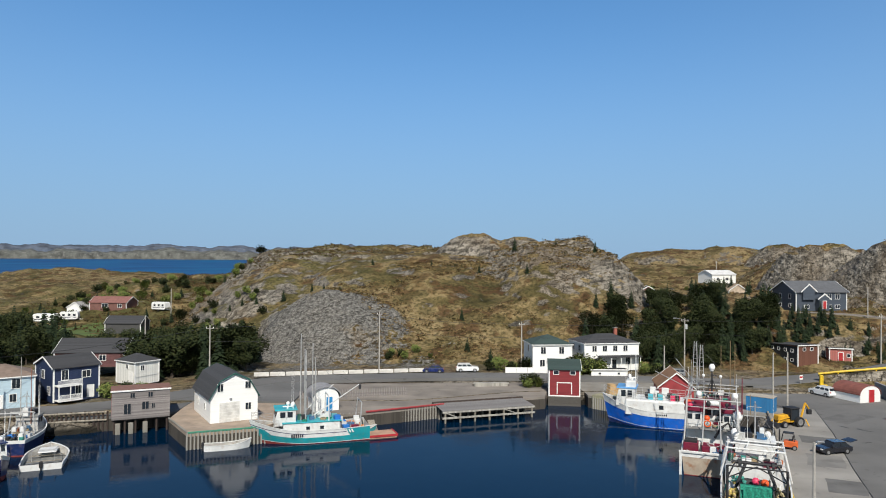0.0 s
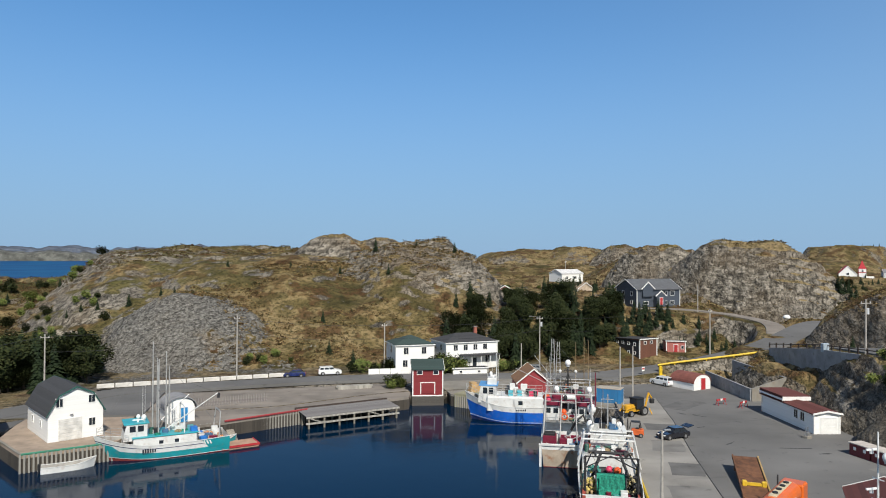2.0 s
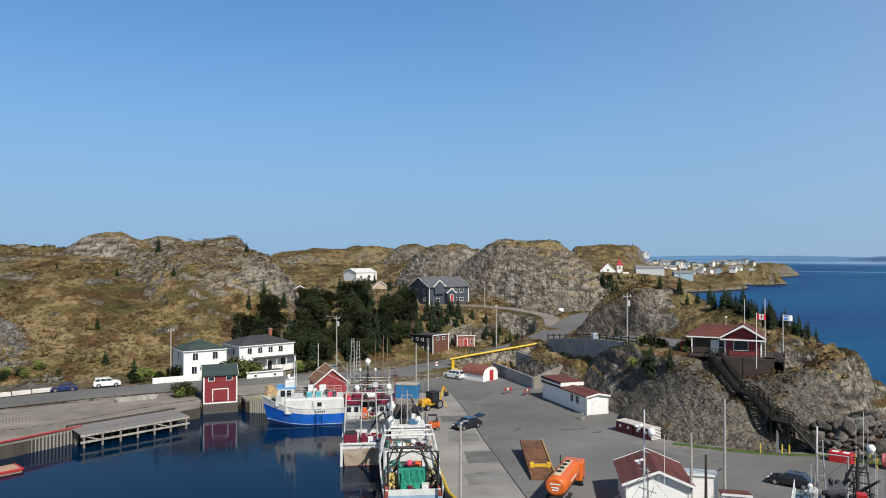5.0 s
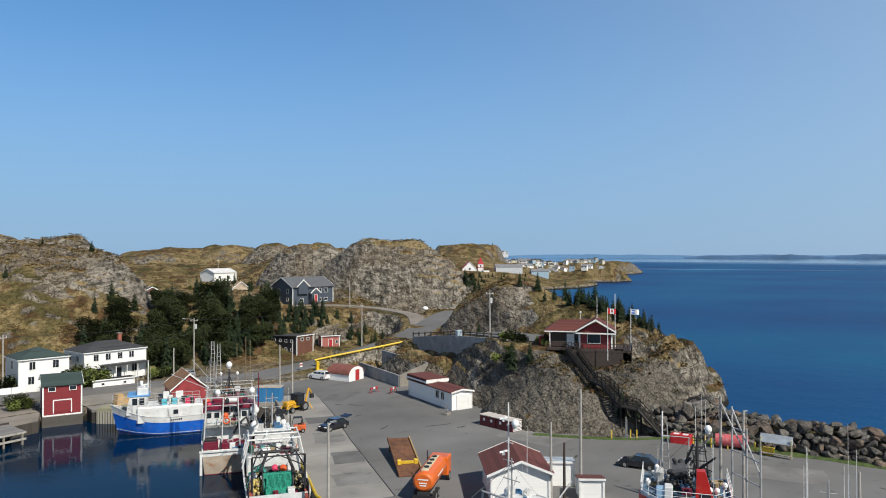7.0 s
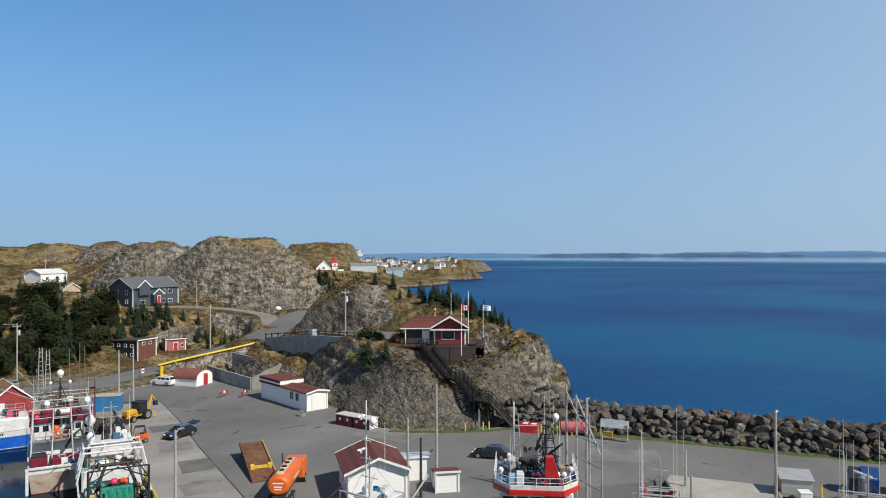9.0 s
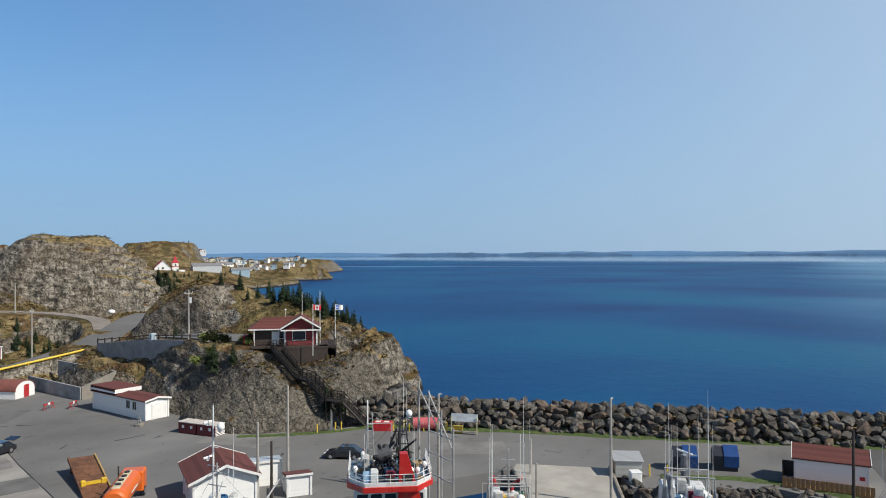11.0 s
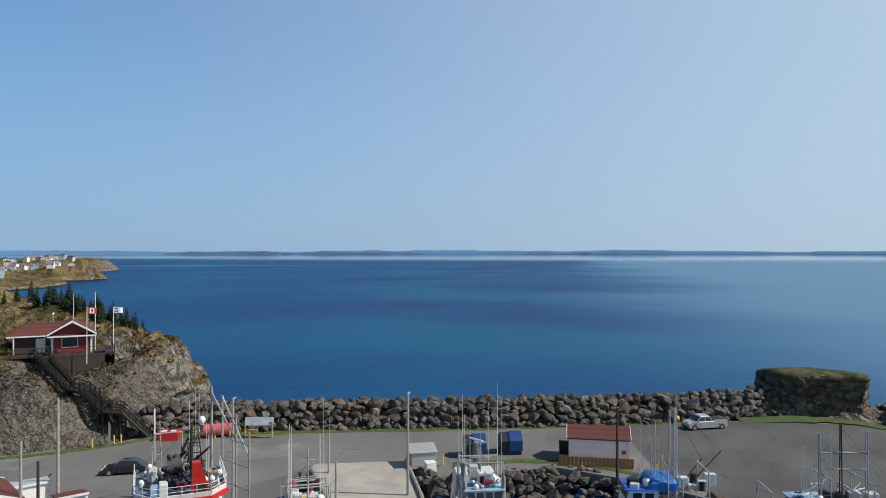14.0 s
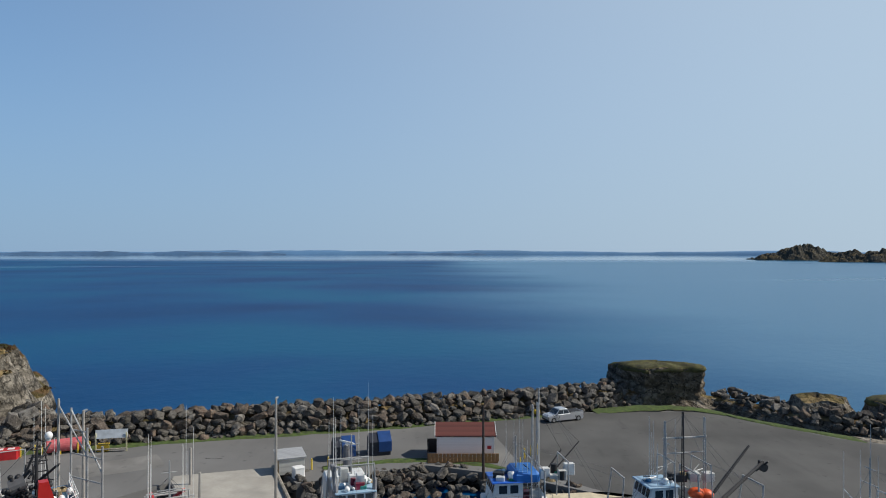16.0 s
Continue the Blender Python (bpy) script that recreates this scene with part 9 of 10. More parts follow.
part("band", MB().box(0, -0.09, 1.55, 0.7, 0.02, 0.3), red_paint, sgn)

rh = thing("lookout_building", 93.2, 79.0, 9.95, -52, "red boarded building with a maroon roof and white trim", "building")
part("wall", MB().box(1.0, 0, 0, 5.2, 6.6, 2.9), red_boards, rh)
part("wing_wall", MB().box(-4.2, 1.2, 0, 5.2, 5.4, 2.7), red_boards, rh)
part("porch_wall", MB().box(-1.6, -1.2, 0, 0.2, 3.0, 2.7).box(-4.0, -1.5, 0, 5.0, 0.12, 2.6), dark_wood, rh)
rmb = MB().slab([(-2.2, 2.75), (1.0, 4.6), (4.2, 2.75), (4.2, 2.92), (1.0, 4.8), (-2.2, 2.92)], -4.2, 4.0)
part("roof", rmb, red_shingle, rh)
wing = MB()
k_ = wing.pts([(-7.6, -2.4, 2.7), (-0.6, -2.4, 2.7), (-0.6, 4.4, 2.7), (-7.6, 4.4, 2.7), (-5.2, 1.0, 4.3), (0.8, 1.0, 4.5), (-7.6, -2.4, 2.55), (-0.6, -2.4, 2.55), (-0.6, 4.4, 2.55), (-7.6, 4.4, 2.55)])
wing.f += [(k_, k_ + 1, k_ + 5, k_ + 4), (k_ + 2, k_ + 3, k_ + 4, k_ + 5), (k_ + 3, k_, k_ + 4), (k_ + 9, k_ + 8, k_ + 7, k_ + 6), (k_, k_ + 6, k_ + 7, k_ + 1), (k_ + 3, k_ + 9, k_ + 6, k_)]
part("wing_roof", wing, red_shingle, rh)
part("gable_wall", MB().slab([(-1.4, 2.9), (3.4, 2.9), (1.0, 4.4)], -3.4, -3.2), red_boards, rh)
part("gable_trim", MB().slab([(-2.3, 2.65), (1.0, 4.62), (1.0, 4.9), (-2.3, 2.93)], -4.32, -4.2).slab([(4.3, 2.65), (1.0, 4.62), (1.0, 4.9), (4.3, 2.93)], -4.32, -4.2), white_paint, rh)
part("skirt_roof", MB().box(1.0, -3.7, 2.6, 6.4, 1.1, 0.12, 0, 0, 12), red_shingle, rh)
part("eave_trim", MB().box(1.0, -4.28, 2.45, 6.5, 0.1, 0.2).box(-4.2, -2.45, 2.5, 6.6, 0.1, 0.18).box(4.2, -0.2, 2.6, 0.1, 8.0, 0.18), white_paint, rh)
for xx in (-1.6, 3.6):
    part("corner_board", MB().box(xx, -3.3, 0, 0.24, 0.24, 2.7), white_paint, rh)
for xx in (-6.6, -2.6):
    part("porch_post", MB().box(xx, -2.3, 0, 0.16, 0.16, 2.6), white_paint, rh)
window(rh, pose(0.7, -3.36, 0.9), 2.0, 1.4, None, 0)
window(rh, face(7.2, 6.6, 'r', -0.6, 1.0, 0.02), 1.0, 1.3, None, 1)
door(rh, pose(-3.2, -1.62, 0), 0.95, 2.05, dome_white)
window(rh, pose(-2.2, -1.62, 1.0), 0.7, 1.2, None, 0)
part("red_box", MB().box(-7.8, 0.6, 0, 1.6, 1.6, 1.5, 0.1), red_paint, rh)
tdeck = part("terrace", MB().box(1.2, -4.4, -0.35, 8.4, 2.6, 0.3).box(5.4, -1.0, -0.35, 2.8, 8.0, 0.3).box(-4.6, -3.4, -0.3, 4.6, 2.4, 0.25), dark_wood, rh)
part("terrace_skirt", MB().box(1.2, -5.6, -3.0, 8.3, 0.12, 2.7).box(6.7, -1.6, -3.0, 0.12, 8.2, 2.7), dark_wood, rh)
for pts in ([(-7.0, -4.6, 0), (-2.9, -4.6, 0), (-2.9, -5.6, 0), (5.4, -5.6, 0), (6.7, -5.6, 0), (6.7, 3.0, 0)],):
    rails(rh, pts, 1.05, 0.5, 0.045, dark_wood)
part("antenna_pole", MB().tube((1.2, 0.4, 4.4), (1.2, 0.4, 8.6), 0.05, 0.03), dome_white, rh)
part("roof_lamp", MB().tube((-1.6, 1.0, 4.4), (-1.6, 1.0, 5.6), 0.03).ball(-1.6, 1.0, 5.6, 0.18, 8), dome_white, rh)
hf = thing("fence", 0, 0, 0, 0, "dark timber fence behind the red building", "fence")
rails(hf, [(97.5, 73.5, 9.4), (103, 72.5, ground_z(103, 72.5)), (108, 74, ground_z(108, 74)), (110, 79, ground_z(110, 79))], 1.1, 0.6, 0.05, dark_wood)

tarred = plain("tarred_wood", (0.02, 0.017, 0.015), 0.7, scale=2)
st = thing("stairway", 0, 0, 0, 0, "black timber stairway with landings down the slope", "stairs")
RUN = [(87.6, 78.6, 9.9), (84.6, 71.4, 6.2), (83.3, 68.0, 6.0), (81.9, 63.8, 3.9), (82.4, 61.6, 3.7), (84.0, 58.6, 0.1)]
tread = part("tread", MB().box(0, 0, -0.05, 0.34, 1.5, 0.06).box(-0.15, 0, -0.2, 0.03, 1.5, 0.16), tarred, st)
first_ = True
for (x0, y0, z0), (x1, y1, z1) in zip(RUN, RUN[1:]):
    n_ = max(2, int(abs(z1 - z0) / 0.19)) if abs(z1 - z0) > 0.5 else int(math.hypot(x1 - x0, y1 - y0) / 0.33)
    an = math.degrees(math.atan2(y1 - y0, x1 - x0))
    for k in range(n_):
        f_ = (k + 0.5) / n_
        m_ = pose(x0 + (x1 - x0) * f_, y0 + (y1 - y0) * f_, z0 + (z1 - z0) * f_, 0, 0, an)
        if first_:
            tread.matrix_basis, first_ = m_, False
        else:
            again(tread, m_)
    d_ = Vector((x1 - x0, y1 - y0)).normalized()
    for s in (-0.75, 0.75):
        o_ = Vector((-d_.y, d_.x)) * s
        part("stringer", MB().tube((x0 + o_.x, y0 + o_.y, z0 - 0.15), (x1 + o_.x, y1 + o_.y, z1 - 0.15), 0.2, n=6), tarred, st)
        rails(st, [(x0 + o_.x, y0 + o_.y, z0), (x1 + o_.x, y1 + o_.y, z1)], 1.1, 1.0, 0.075, tarred)
        part("knee_board", MB().tube((x0 + o_.x, y0 + o_.y, z0 + 0.28), (x1 + o_.x, y1 + o_.y, z1 + 0.28), 0.07, n=5), tarred, st)
for x, y, z in RUN[1:5]:
    for s in (-0.6, 0.6):
        part("post", MB().box(x + s, y, -1.5, 0.2, 0.2, z + 1.5), tarred, st)
frame_ = thing("steel_frame", 79.6, 61.6, 0.0, 30, "grey steel frame at the stair foot", "frame")
part("upright", MB().box(-0.5, 0, 0, 0.15, 0.15, 3.0).box(0.5, 0, 0, 0.15, 0.15, 2.4).box(0, 0, 1.2, 1.2, 0.12, 0.12).box(0, 0, 0, 1.5, 0.9, 0.2), steel, frame_)


def flag(x, y, z, h, field, label, patches):
    top = thing("flagpole", x, y, z, -50, label, "flag")
    part("pole", MB().tube((0, 0, 0), (0, 0, h), 0.06, 0.04), dome_white, top)
    w_, t_ = 1.25, 0.85

    def wave(u, v, out=0.0):
        return (0.06 + u * w_, 0.12 * math.sin(u * 7) * u + out, h - 0.1 - t_ + v * t_ - 0.12 * u)

    def sheet(u0, u1, v0, v1, out):
        mb = MB()
        for s in (1, -1):
            mb.loft([[wave(u0 + (u1 - u0) * i / 8, v0, out * s) for i in range(9)], [wave(u0 + (u1 - u0) * i / 8, v1, out * s) for i in range(9)]], caps=False)
        return mb
    cloth = part("cloth", sheet(0, 1, 0, 1, 0.004), field, top)
    for u0, u1, v0, v1, mat in patches:
        part("patch", sheet(u0, u1, v0, v1, 0.012), mat, cloth)


flag_red, flag_blue = plain("flag_red", (0.55, 0.015, 0.02), 0.7), plain("flag_blue", (0.02, 0.12, 0.5), 0.7)
flag(89.5, 72.4, 8.6, 8.4, dome_white, "flagpole with a red and white flag", ((0, 0.26, 0, 1, flag_red), (0.74, 1, 0, 1, flag_red), (0.4, 0.6, 0.35, 0.7, flag_red), (0.47, 0.53, 0.2, 0.85, flag_red)))
flag(94.5, 71.6, 8.9, 7.8, dome_white, "flagpole with a white and blue flag", ((0.05, 0.45, 0.1, 0.42, flag_blue), (0.05, 0.45, 0.58, 0.9, flag_blue)))
part("pole", MB().tube((0, 0, 0), (0, 0, 9.5), 0.05), dome_white, thing("flagpole", 94.2, 74.5, 9.4, 0, "bare white pole beside the red building", "pole"))
bx = solid("fuel_drum", MB().ball(0, 0, 0.7, 1.0, 12, 0.7), dome_white, "white fibreglass tank at the roadside", "tank", smooth=True)
bx.matrix_basis = pose(133, 176, 8.2)

# ---- street poles and wires ----
def pole(x, y, z, h, label="grey weathered utility pole with crossarm", arm=0.0, can=False, lamp=None, lean=0.0, rz=0.0, dark=False):
    top = thing("utility_pole", x, y, z, rz, label, "pole", "utility poles")
    part("shaft", MB().tube((0, 0, -0.6), (lean, 0, h), 0.17, 0.11, 8), dark_wood if dark else pole_wood, top)
    if arm:
        part("crossarm", MB().box(lean, 0, h - 0.7, arm, 0.12, 0.12), pole_wood, top)
        ins = part("insulator", MB().tube((0, 0, 0), (0, 0, 0.25), 0.05, n=6), dome_white, top)
        ins.matrix_basis = pose(lean - arm * 0.42, 0, h - 0.58)
        again(ins, pose(lean + arm * 0.42, 0, h - 0.58))
    if can:
        part("transformer", MB().tube((0.35, 0, h - 2.4), (0.35, 0, h - 1.4), 0.25, n=12), plain("can_grey", (0.5, 0.52, 0.53), 0.5), top)
    if lamp:
        arm_ = part("lamp_arm", MB().line([(lean, 0, h * 0.97), (lean + lamp, 0, h * 0.97 + 0.3)], 0.05), steel, top)
        part("lamp_head", MB().box(lean + lamp * 1.1, 0, h * 0.97 + 0.22, 0.7, 0.25, 0.16, 0.05), steel, arm_)
    return top


POLES = [(-45.7, 139.5, 0.4, 10.6), (-13.6, 153.6, 0.5, 12.3), (17.2, 153.6, 0.6, 10.3), (53, 155, 0.3, 11.6), (91.5, 173, 4.2, 7.2)]
pole(*POLES[0], arm=1.6), pole(*POLES[1], arm=1.2), pole(*POLES[2], arm=1.2), pole(*POLES[3], arm=1.6, can=True, lamp=-2.0), pole(*POLES[4])
pole(83, 181, 3.0, 9.0, "leaning street lamp pole by the trees", lamp=-2.4, lean=-1.6)
pole(91.0, 147.0, 3.2, 10.6, arm=0.8)
pole(88.6, 99.0, 9.0, 9.8, arm=2.0, can=True)
pole(57.8, 51.6, 0.0, 10.8), pole(51.9, 50.6, 0.0, 8.2), pole(52.8, 49.6, 0.0, 6.2, "dark tarred mooring pole on the quay", dark=True)
pole(33.4, 63.6, 0.0, 8.6, "pale lamp pole on the quay apron", lamp=0.5)
pole(67.6, 18.9, 0.0, 10.5, "grey pole with a lamp on the finger pier", lamp=0.3)
pole(73.2, 29.4, 0.0, 4.0, "short pale mooring post on the pier"), pole(58.2, 23.4, 0.0, 6.0, "short pale mooring post on the pier")
pole(62.2, 37.8, -2, 13.6, "tall pale mooring pole beside the red boat"), pole(63.6, 36.2, -2, 12.2, "tall pale mooring pole with a lamp", lamp=0.3)
gn = thing("pipe_gantry", 0, 0, 0, 0, "tall galvanised pipe frame with rungs beside the pier", "frame")
for x_, y_, h_ in ((62.9, 37.0, 10.6), (61.7, 34.9, 9.0), (60.6, 33.0, 7.6)):
    part("upright", MB().tube((x_, y_, -4), (x_, y_, h_), 0.1), alu, gn)
for z_, k_ in ((2.0, 2), (4.2, 2), (6.4, 2), (8.6, 1)):
    part("rung", MB().tube((62.9, 37.0, z_), ((62.9, 61.7, 60.6)[k_], (37.0, 34.9, 33.0)[k_], z_), 0.07, n=6), alu, gn)
part("brace", MB().tube((62.9, 37.0, 10.4), (60.6, 33.0, 5.2), 0.08, n=6).tube((62.2, 37.8, 11.0), (61.7, 34.9, 6.4), 0.07, n=6), alu, gn)
pole(77.0, -2.6, 0.0, 7.6, "dark utility pole beside the white shack", dark=True)
pole(-68, 104.5, 0.0, 9.5, "slim grey pole on the roadside wharf"), pole(-62, 148, 3.0, 9.0), pole(-40, 232, 6.0, 9.0), pole(-85, 222, 5.5, 8.5)
pole(47, 150, 0.4, 6.0, "slim grey pole by the trees"), pole(112, 290, 15, 9, arm=0.6), pole(108, 180, 10, 8), pole(57.5, 118, 0, 9.5, "pale yellow-footed pole at the quay corner"), pole(56.5, 121, 0, 9.0, "pale pole at the quay corner")


def wire(p, q, sag):
    mb = MB()
    pts = [tuple(Vector(p).lerp(Vector(q), k / 12) - Vector((0, 0, 4 * sag * (k / 12) * (1 - k / 12)))) for k in range(13)]
    ob = solid("power_line", mb.line(pts, 0.036, 4), dark_steel, "thin black overhead line between poles", "wire")
    return ob


for (x0, y0, z0, h0), (x1, y1, z1, h1) in zip(POLES, POLES[1:]):
    wire((x0, y0, z0 + h0 - 0.4), (x1, y1, z1 + h1 - 0.4), 0.8)
    wire((x0, y0, z0 + h0 - 3.2), (x1, y1, z1 + h1 - 3.2), 1.1)
wire((-45.7, 139.5, 10.6), (-68, 104.5, 9.2), 0.6)
wire((91.5, 173, 11), (91, 147, 13.4), 0.5)

# ---- trees and shrubs ----
def make_leaf(name, tones, rough=0.8):
    m, nt, p, g = start(name)
    oi = nt.nodes.new("ShaderNodeObjectInfo")
    pick = calc(nt, 'FRACT', calc(nt, 'ADD', calc(nt, 'MULTIPLY', oi.outputs["Random"], 0.6), g.outputs["Random Per Island"]))
    col = ramp(nt, pick, [(k / (len(tones) - 1), c) for k, c in enumerate(tones)])
    nt.links.new(col, p.inputs["Base Color"])
    p.inputs["Roughness"].default_value = rough
    p.inputs["Specular IOR Level"].default_value = 0.2
    return m


needle = make_leaf("spruce_needles", [(0.008, 0.015, 0.007), (0.015, 0.026, 0.011), (0.024, 0.038, 0.015), (0.011, 0.020, 0.009)])
leaf = make_leaf("leaves", [(0.011, 0.018, 0.006), (0.021, 0.030, 0.009), (0.042, 0.050, 0.014), (0.015, 0.024, 0.007), (0.030, 0.034, 0.012)])
light_leaf = make_leaf("light_leaves", [(0.09, 0.13, 0.03), (0.14, 0.18, 0.045), (0.11, 0.14, 0.035), (0.2, 0.2, 0.06)])
heath = make_leaf("heath", [(0.04, 0.04, 0.014), (0.09, 0.042, 0.02), (0.028, 0.034, 0.012), (0.11, 0.07, 0.028), (0.05, 0.046, 0.017)])
bark = plain("bark", (0.07, 0.055, 0.042), 0.9, scale=3, relief=0.02)


def spruce_meshes(seed, h):
    """A trunk and a crown of drooping sprays, ragged in outline."""
    rnd, cr = random.Random(seed), MB()
    tr_ = MB().tube((0, 0, -0.8), (0, 0, h * 0.9), 0.02 * h + 0.05, 0.02, 7)
    levels = int(h * 2.6)
    for i in range(levels):
        f = i / levels
        z = h * (0.06 + 0.93 * f)
        reach = h * 0.27 * (1 - f) ** 0.85 + 0.12
        n = max(5, int(11 * (1 - f) + 4))
        for k in range(n):
            if rnd.random() < 0.1:
                continue
            a, r = 2 * math.pi * (k + rnd.random()) / n, reach * rnd.uniform(0.55, 1.15)
            c, s = math.cos(a), math.sin(a)
            drop, w = r * rnd.uniform(0.2, 0.5), 0.2 * r + 0.1
            tip = (c * r, s * r, z - drop)
            mid = (c * r * 0.55, s * r * 0.55, z - drop * 0.3 + 0.05)
            k0 = cr.pts([(0, 0, z + 0.12), (mid[0] - s * w, mid[1] + c * w, mid[2] - 0.12), tip, (mid[0] + s * w, mid[1] - c * w, mid[2] - 0.12), (mid[0], mid[1], mid[2] + 0.08)])
            cr.f += [(k0, k0 + 1, k0 + 4), (k0 + 1, k0 + 2, k0 + 4), (k0 + 2, k0 + 3, k0 + 4), (k0 + 3, k0, k0 + 4)]
    return tr_.mesh("trunk", bark), cr.mesh("crown", needle)


def leafy_meshes(seed, h, w, mat, leaves=1500, size=0.3):
    """A trunk with limbs, and a crown of small leaf clumps in uneven lobes with gaps."""
    rnd, cr = random.Random(seed), MB()
    tr_ = MB().tube((0, 0, -0.6), (0, 0, h * 0.45), 0.03 * h, 0.02 * h, 7)
    lobes = []
    for k in range(10):
        a, r = rnd.uniform(0, 2 * math.pi), w * rnd.uniform(0.05, 0.36)
        z = h * rnd.uniform(0.32, 0.84)
        lobes.append((math.cos(a) * r, math.sin(a) * r, z, w * rnd.uniform(0.16, 0.3)))
        tr_.tube((0, 0, h * rnd.uniform(0.15, 0.42)), (math.cos(a) * r, math.sin(a) * r, z), 0.011 * h, 0.004 * h, 5)
    for _ in range(leaves):
        x, y, z, r = rnd.choice(lobes)
        d = Vector((rnd.gauss(0, 1), rnd.gauss(0, 1), rnd.gauss(0, 0.8))).normalized() * r * rnd.uniform(0.6, 1.12)
        c = Vector((x, y, max(z, 0.2))) + d
        c.z = max(c.z, 0.1)
        u = Vector((rnd.gauss(0, 1), rnd.gauss(0, 1), rnd.gauss(0, 0.5))).normalized() * size * rnd.uniform(0.6, 1.4)
        v = u.orthogonal().normalized() * size * rnd.uniform(0.5, 1.1)
        k0 = cr.pts([c - u, c - v * 0.7, c + u, c + v])
        cr.f.append((k0, k0 + 1, k0 + 2, k0 + 3))
    return tr_.mesh("trunk", bark), cr.mesh("crown", mat)


KINDS = {"spruce": [spruce_meshes(k, 7.0) for k in range(4)],
         "leafy": [leafy_meshes(20 + k, 7.5, 6.4, leaf, 3400, 0.2) for k in range(4)],
         "bush": [leafy_meshes(30 + k, 2.4, 2.8, light_leaf if k % 2 else leaf, 700, 0.16) for k in range(4)]}
LABELS = {"spruce": ("spruce_tree", "dark green spruce with drooping ragged boughs", "tree"), "leafy": ("broadleaf_tree", "dark green leafy tree with uneven crown", "tree"), "bush": ("bush", "green leafy bush at the roadside", "bush")}


def tree(kind, x, y, h, rnd, group, z=None):
    name, label, cat = LABELS[kind]
    base = {"spruce": 7.0, "leafy": 7.5, "bush": 2.4}[kind]
    top = thing(name, x, y, ground_z(x, y) if z is None else z, rnd.uniform(0, 360), label, cat, group)
    s = h / base
    top.scale = (s * rnd.uniform(0.85, 1.2), s * rnd.uniform(0.85, 1.2), s)
    for part_name, me in zip(("trunk", "crown"), rnd.choice(KINDS[kind])):
        ob = new(part_name, me)
        ob.parent = top


def grove(kind, cx, cy, rx, ry, rot, n, h0, h1, seed, group, mix=0.0, other="spruce", gap=1.6):
    rnd, placed = random.Random(seed), []
    c, s = math.cos(radians(rot)), math.sin(radians(rot))
    tries = 0
    while len(placed) < n and tries < n * 30:
        tries += 1
        a, r = rnd.uniform(0, 2 * math.pi), math.sqrt(rnd.random())
        u, v = math.cos(a) * r * rx, math.sin(a) * r * ry
        x, y = cx + u * c - v * s, cy + u * s + v * c
        if any((x - p) ** 2 + (y - q) ** 2 < gap * gap for p, q in placed):
            continue
        placed.append((x, y))
        tree(other if rnd.random() < mix else kind, x, y, rnd.uniform(h0, h1), rnd, group)


# the wood between the white houses and the grey house
grove("leafy", 50, 172, 16, 8, 10, 26, 6, 8.6, 1, "wood behind the harbour", 0.35)
grove("leafy", 70, 176, 15, 10, 20, 26, 5, 7.6, 2, "wood behind the harbour", 0.5)
grove("leafy", 60, 190, 20, 7, 10, 14, 4, 5.6, 3, "wood behind the harbour", 0.5)
grove("leafy", 58, 165, 16, 4, 8, 16, 5, 8, 41, "wood behind the harbour", 0.4)
grove("spruce", 82, 171, 14, 6, 10, 34, 3.2, 5.4, 4, "wood behind the harbour")
grove("spruce", 102, 163, 8, 4, 20, 7, 2.5, 4.2, 5, "wood behind the harbour")
grove("spruce", 84, 214, 22, 6, 10, 12, 3, 6, 6, "wood behind the harbour")
# left: trees behind the houses and the stage
grove("spruce", -87, 132, 6, 5, 0, 12, 8.5, 11.5, 53, "trees behind the sheds", 0.25, "leafy")
grove("leafy", -52, 148, 13, 9, 15, 22, 7, 10.5, 7, "trees behind the sheds", 0.3)
grove("spruce", -50, 160, 8, 8, 0, 14, 6, 9.5, 8, "trees behind the sheds")
grove("spruce", -100, 160, 16, 12, 0, 18, 6, 10, 9, "trees behind the sheds", 0.4, "leafy")
grove("leafy", -84, 172, 16, 8, 0, 12, 4.5, 7, 10, "trees behind the sheds", 0.3)
grove("spruce", -66, 176, 14, 8, 0, 12, 5, 7.5, 11, "trees behind the sheds", 0.3, "leafy")
grove("leafy", -57, 153, 10, 5, 10, 14, 6, 9, 42, "trees behind the sheds", 0.3)
grove("spruce", -56, 172, 8, 7, 10, 14, 6, 9, 43, "trees behind the sheds", 0.3, "leafy")
grove("spruce", -112, 182, 12, 18, 10, 22, 7, 10, 44, "trees behind the sheds", 0.4, "leafy")
grove("leafy", -78, 160, 9, 6, 0, 8, 4, 6, 45, "trees behind the sheds", 0.3)
grove("leafy", 66, 164, 11, 3.5, 10, 12, 4, 6.5, 46, "wood behind the harbour", 0.4)
grove("spruce", 98, 168, 8, 4, 10, 9, 2.2, 3.8, 47, "wood behind the harbour")
grove("bush", -104, 250, 40, 38, 10, 80, 1.6, 3.8, 48, "shrubs on the low ground", 0.25, "spruce", gap=3)
grove("bush", -66, 198, 16, 12, 10, 26, 1.4, 3.0, 49, "shrubs on the low ground", 0.2, "spruce", gap=2)
grove("bush", 90, 250, 30, 30, 0, 26, 1.2, 2.4, 50, "shrubs on the barrens", 0.2, "spruce", gap=3)
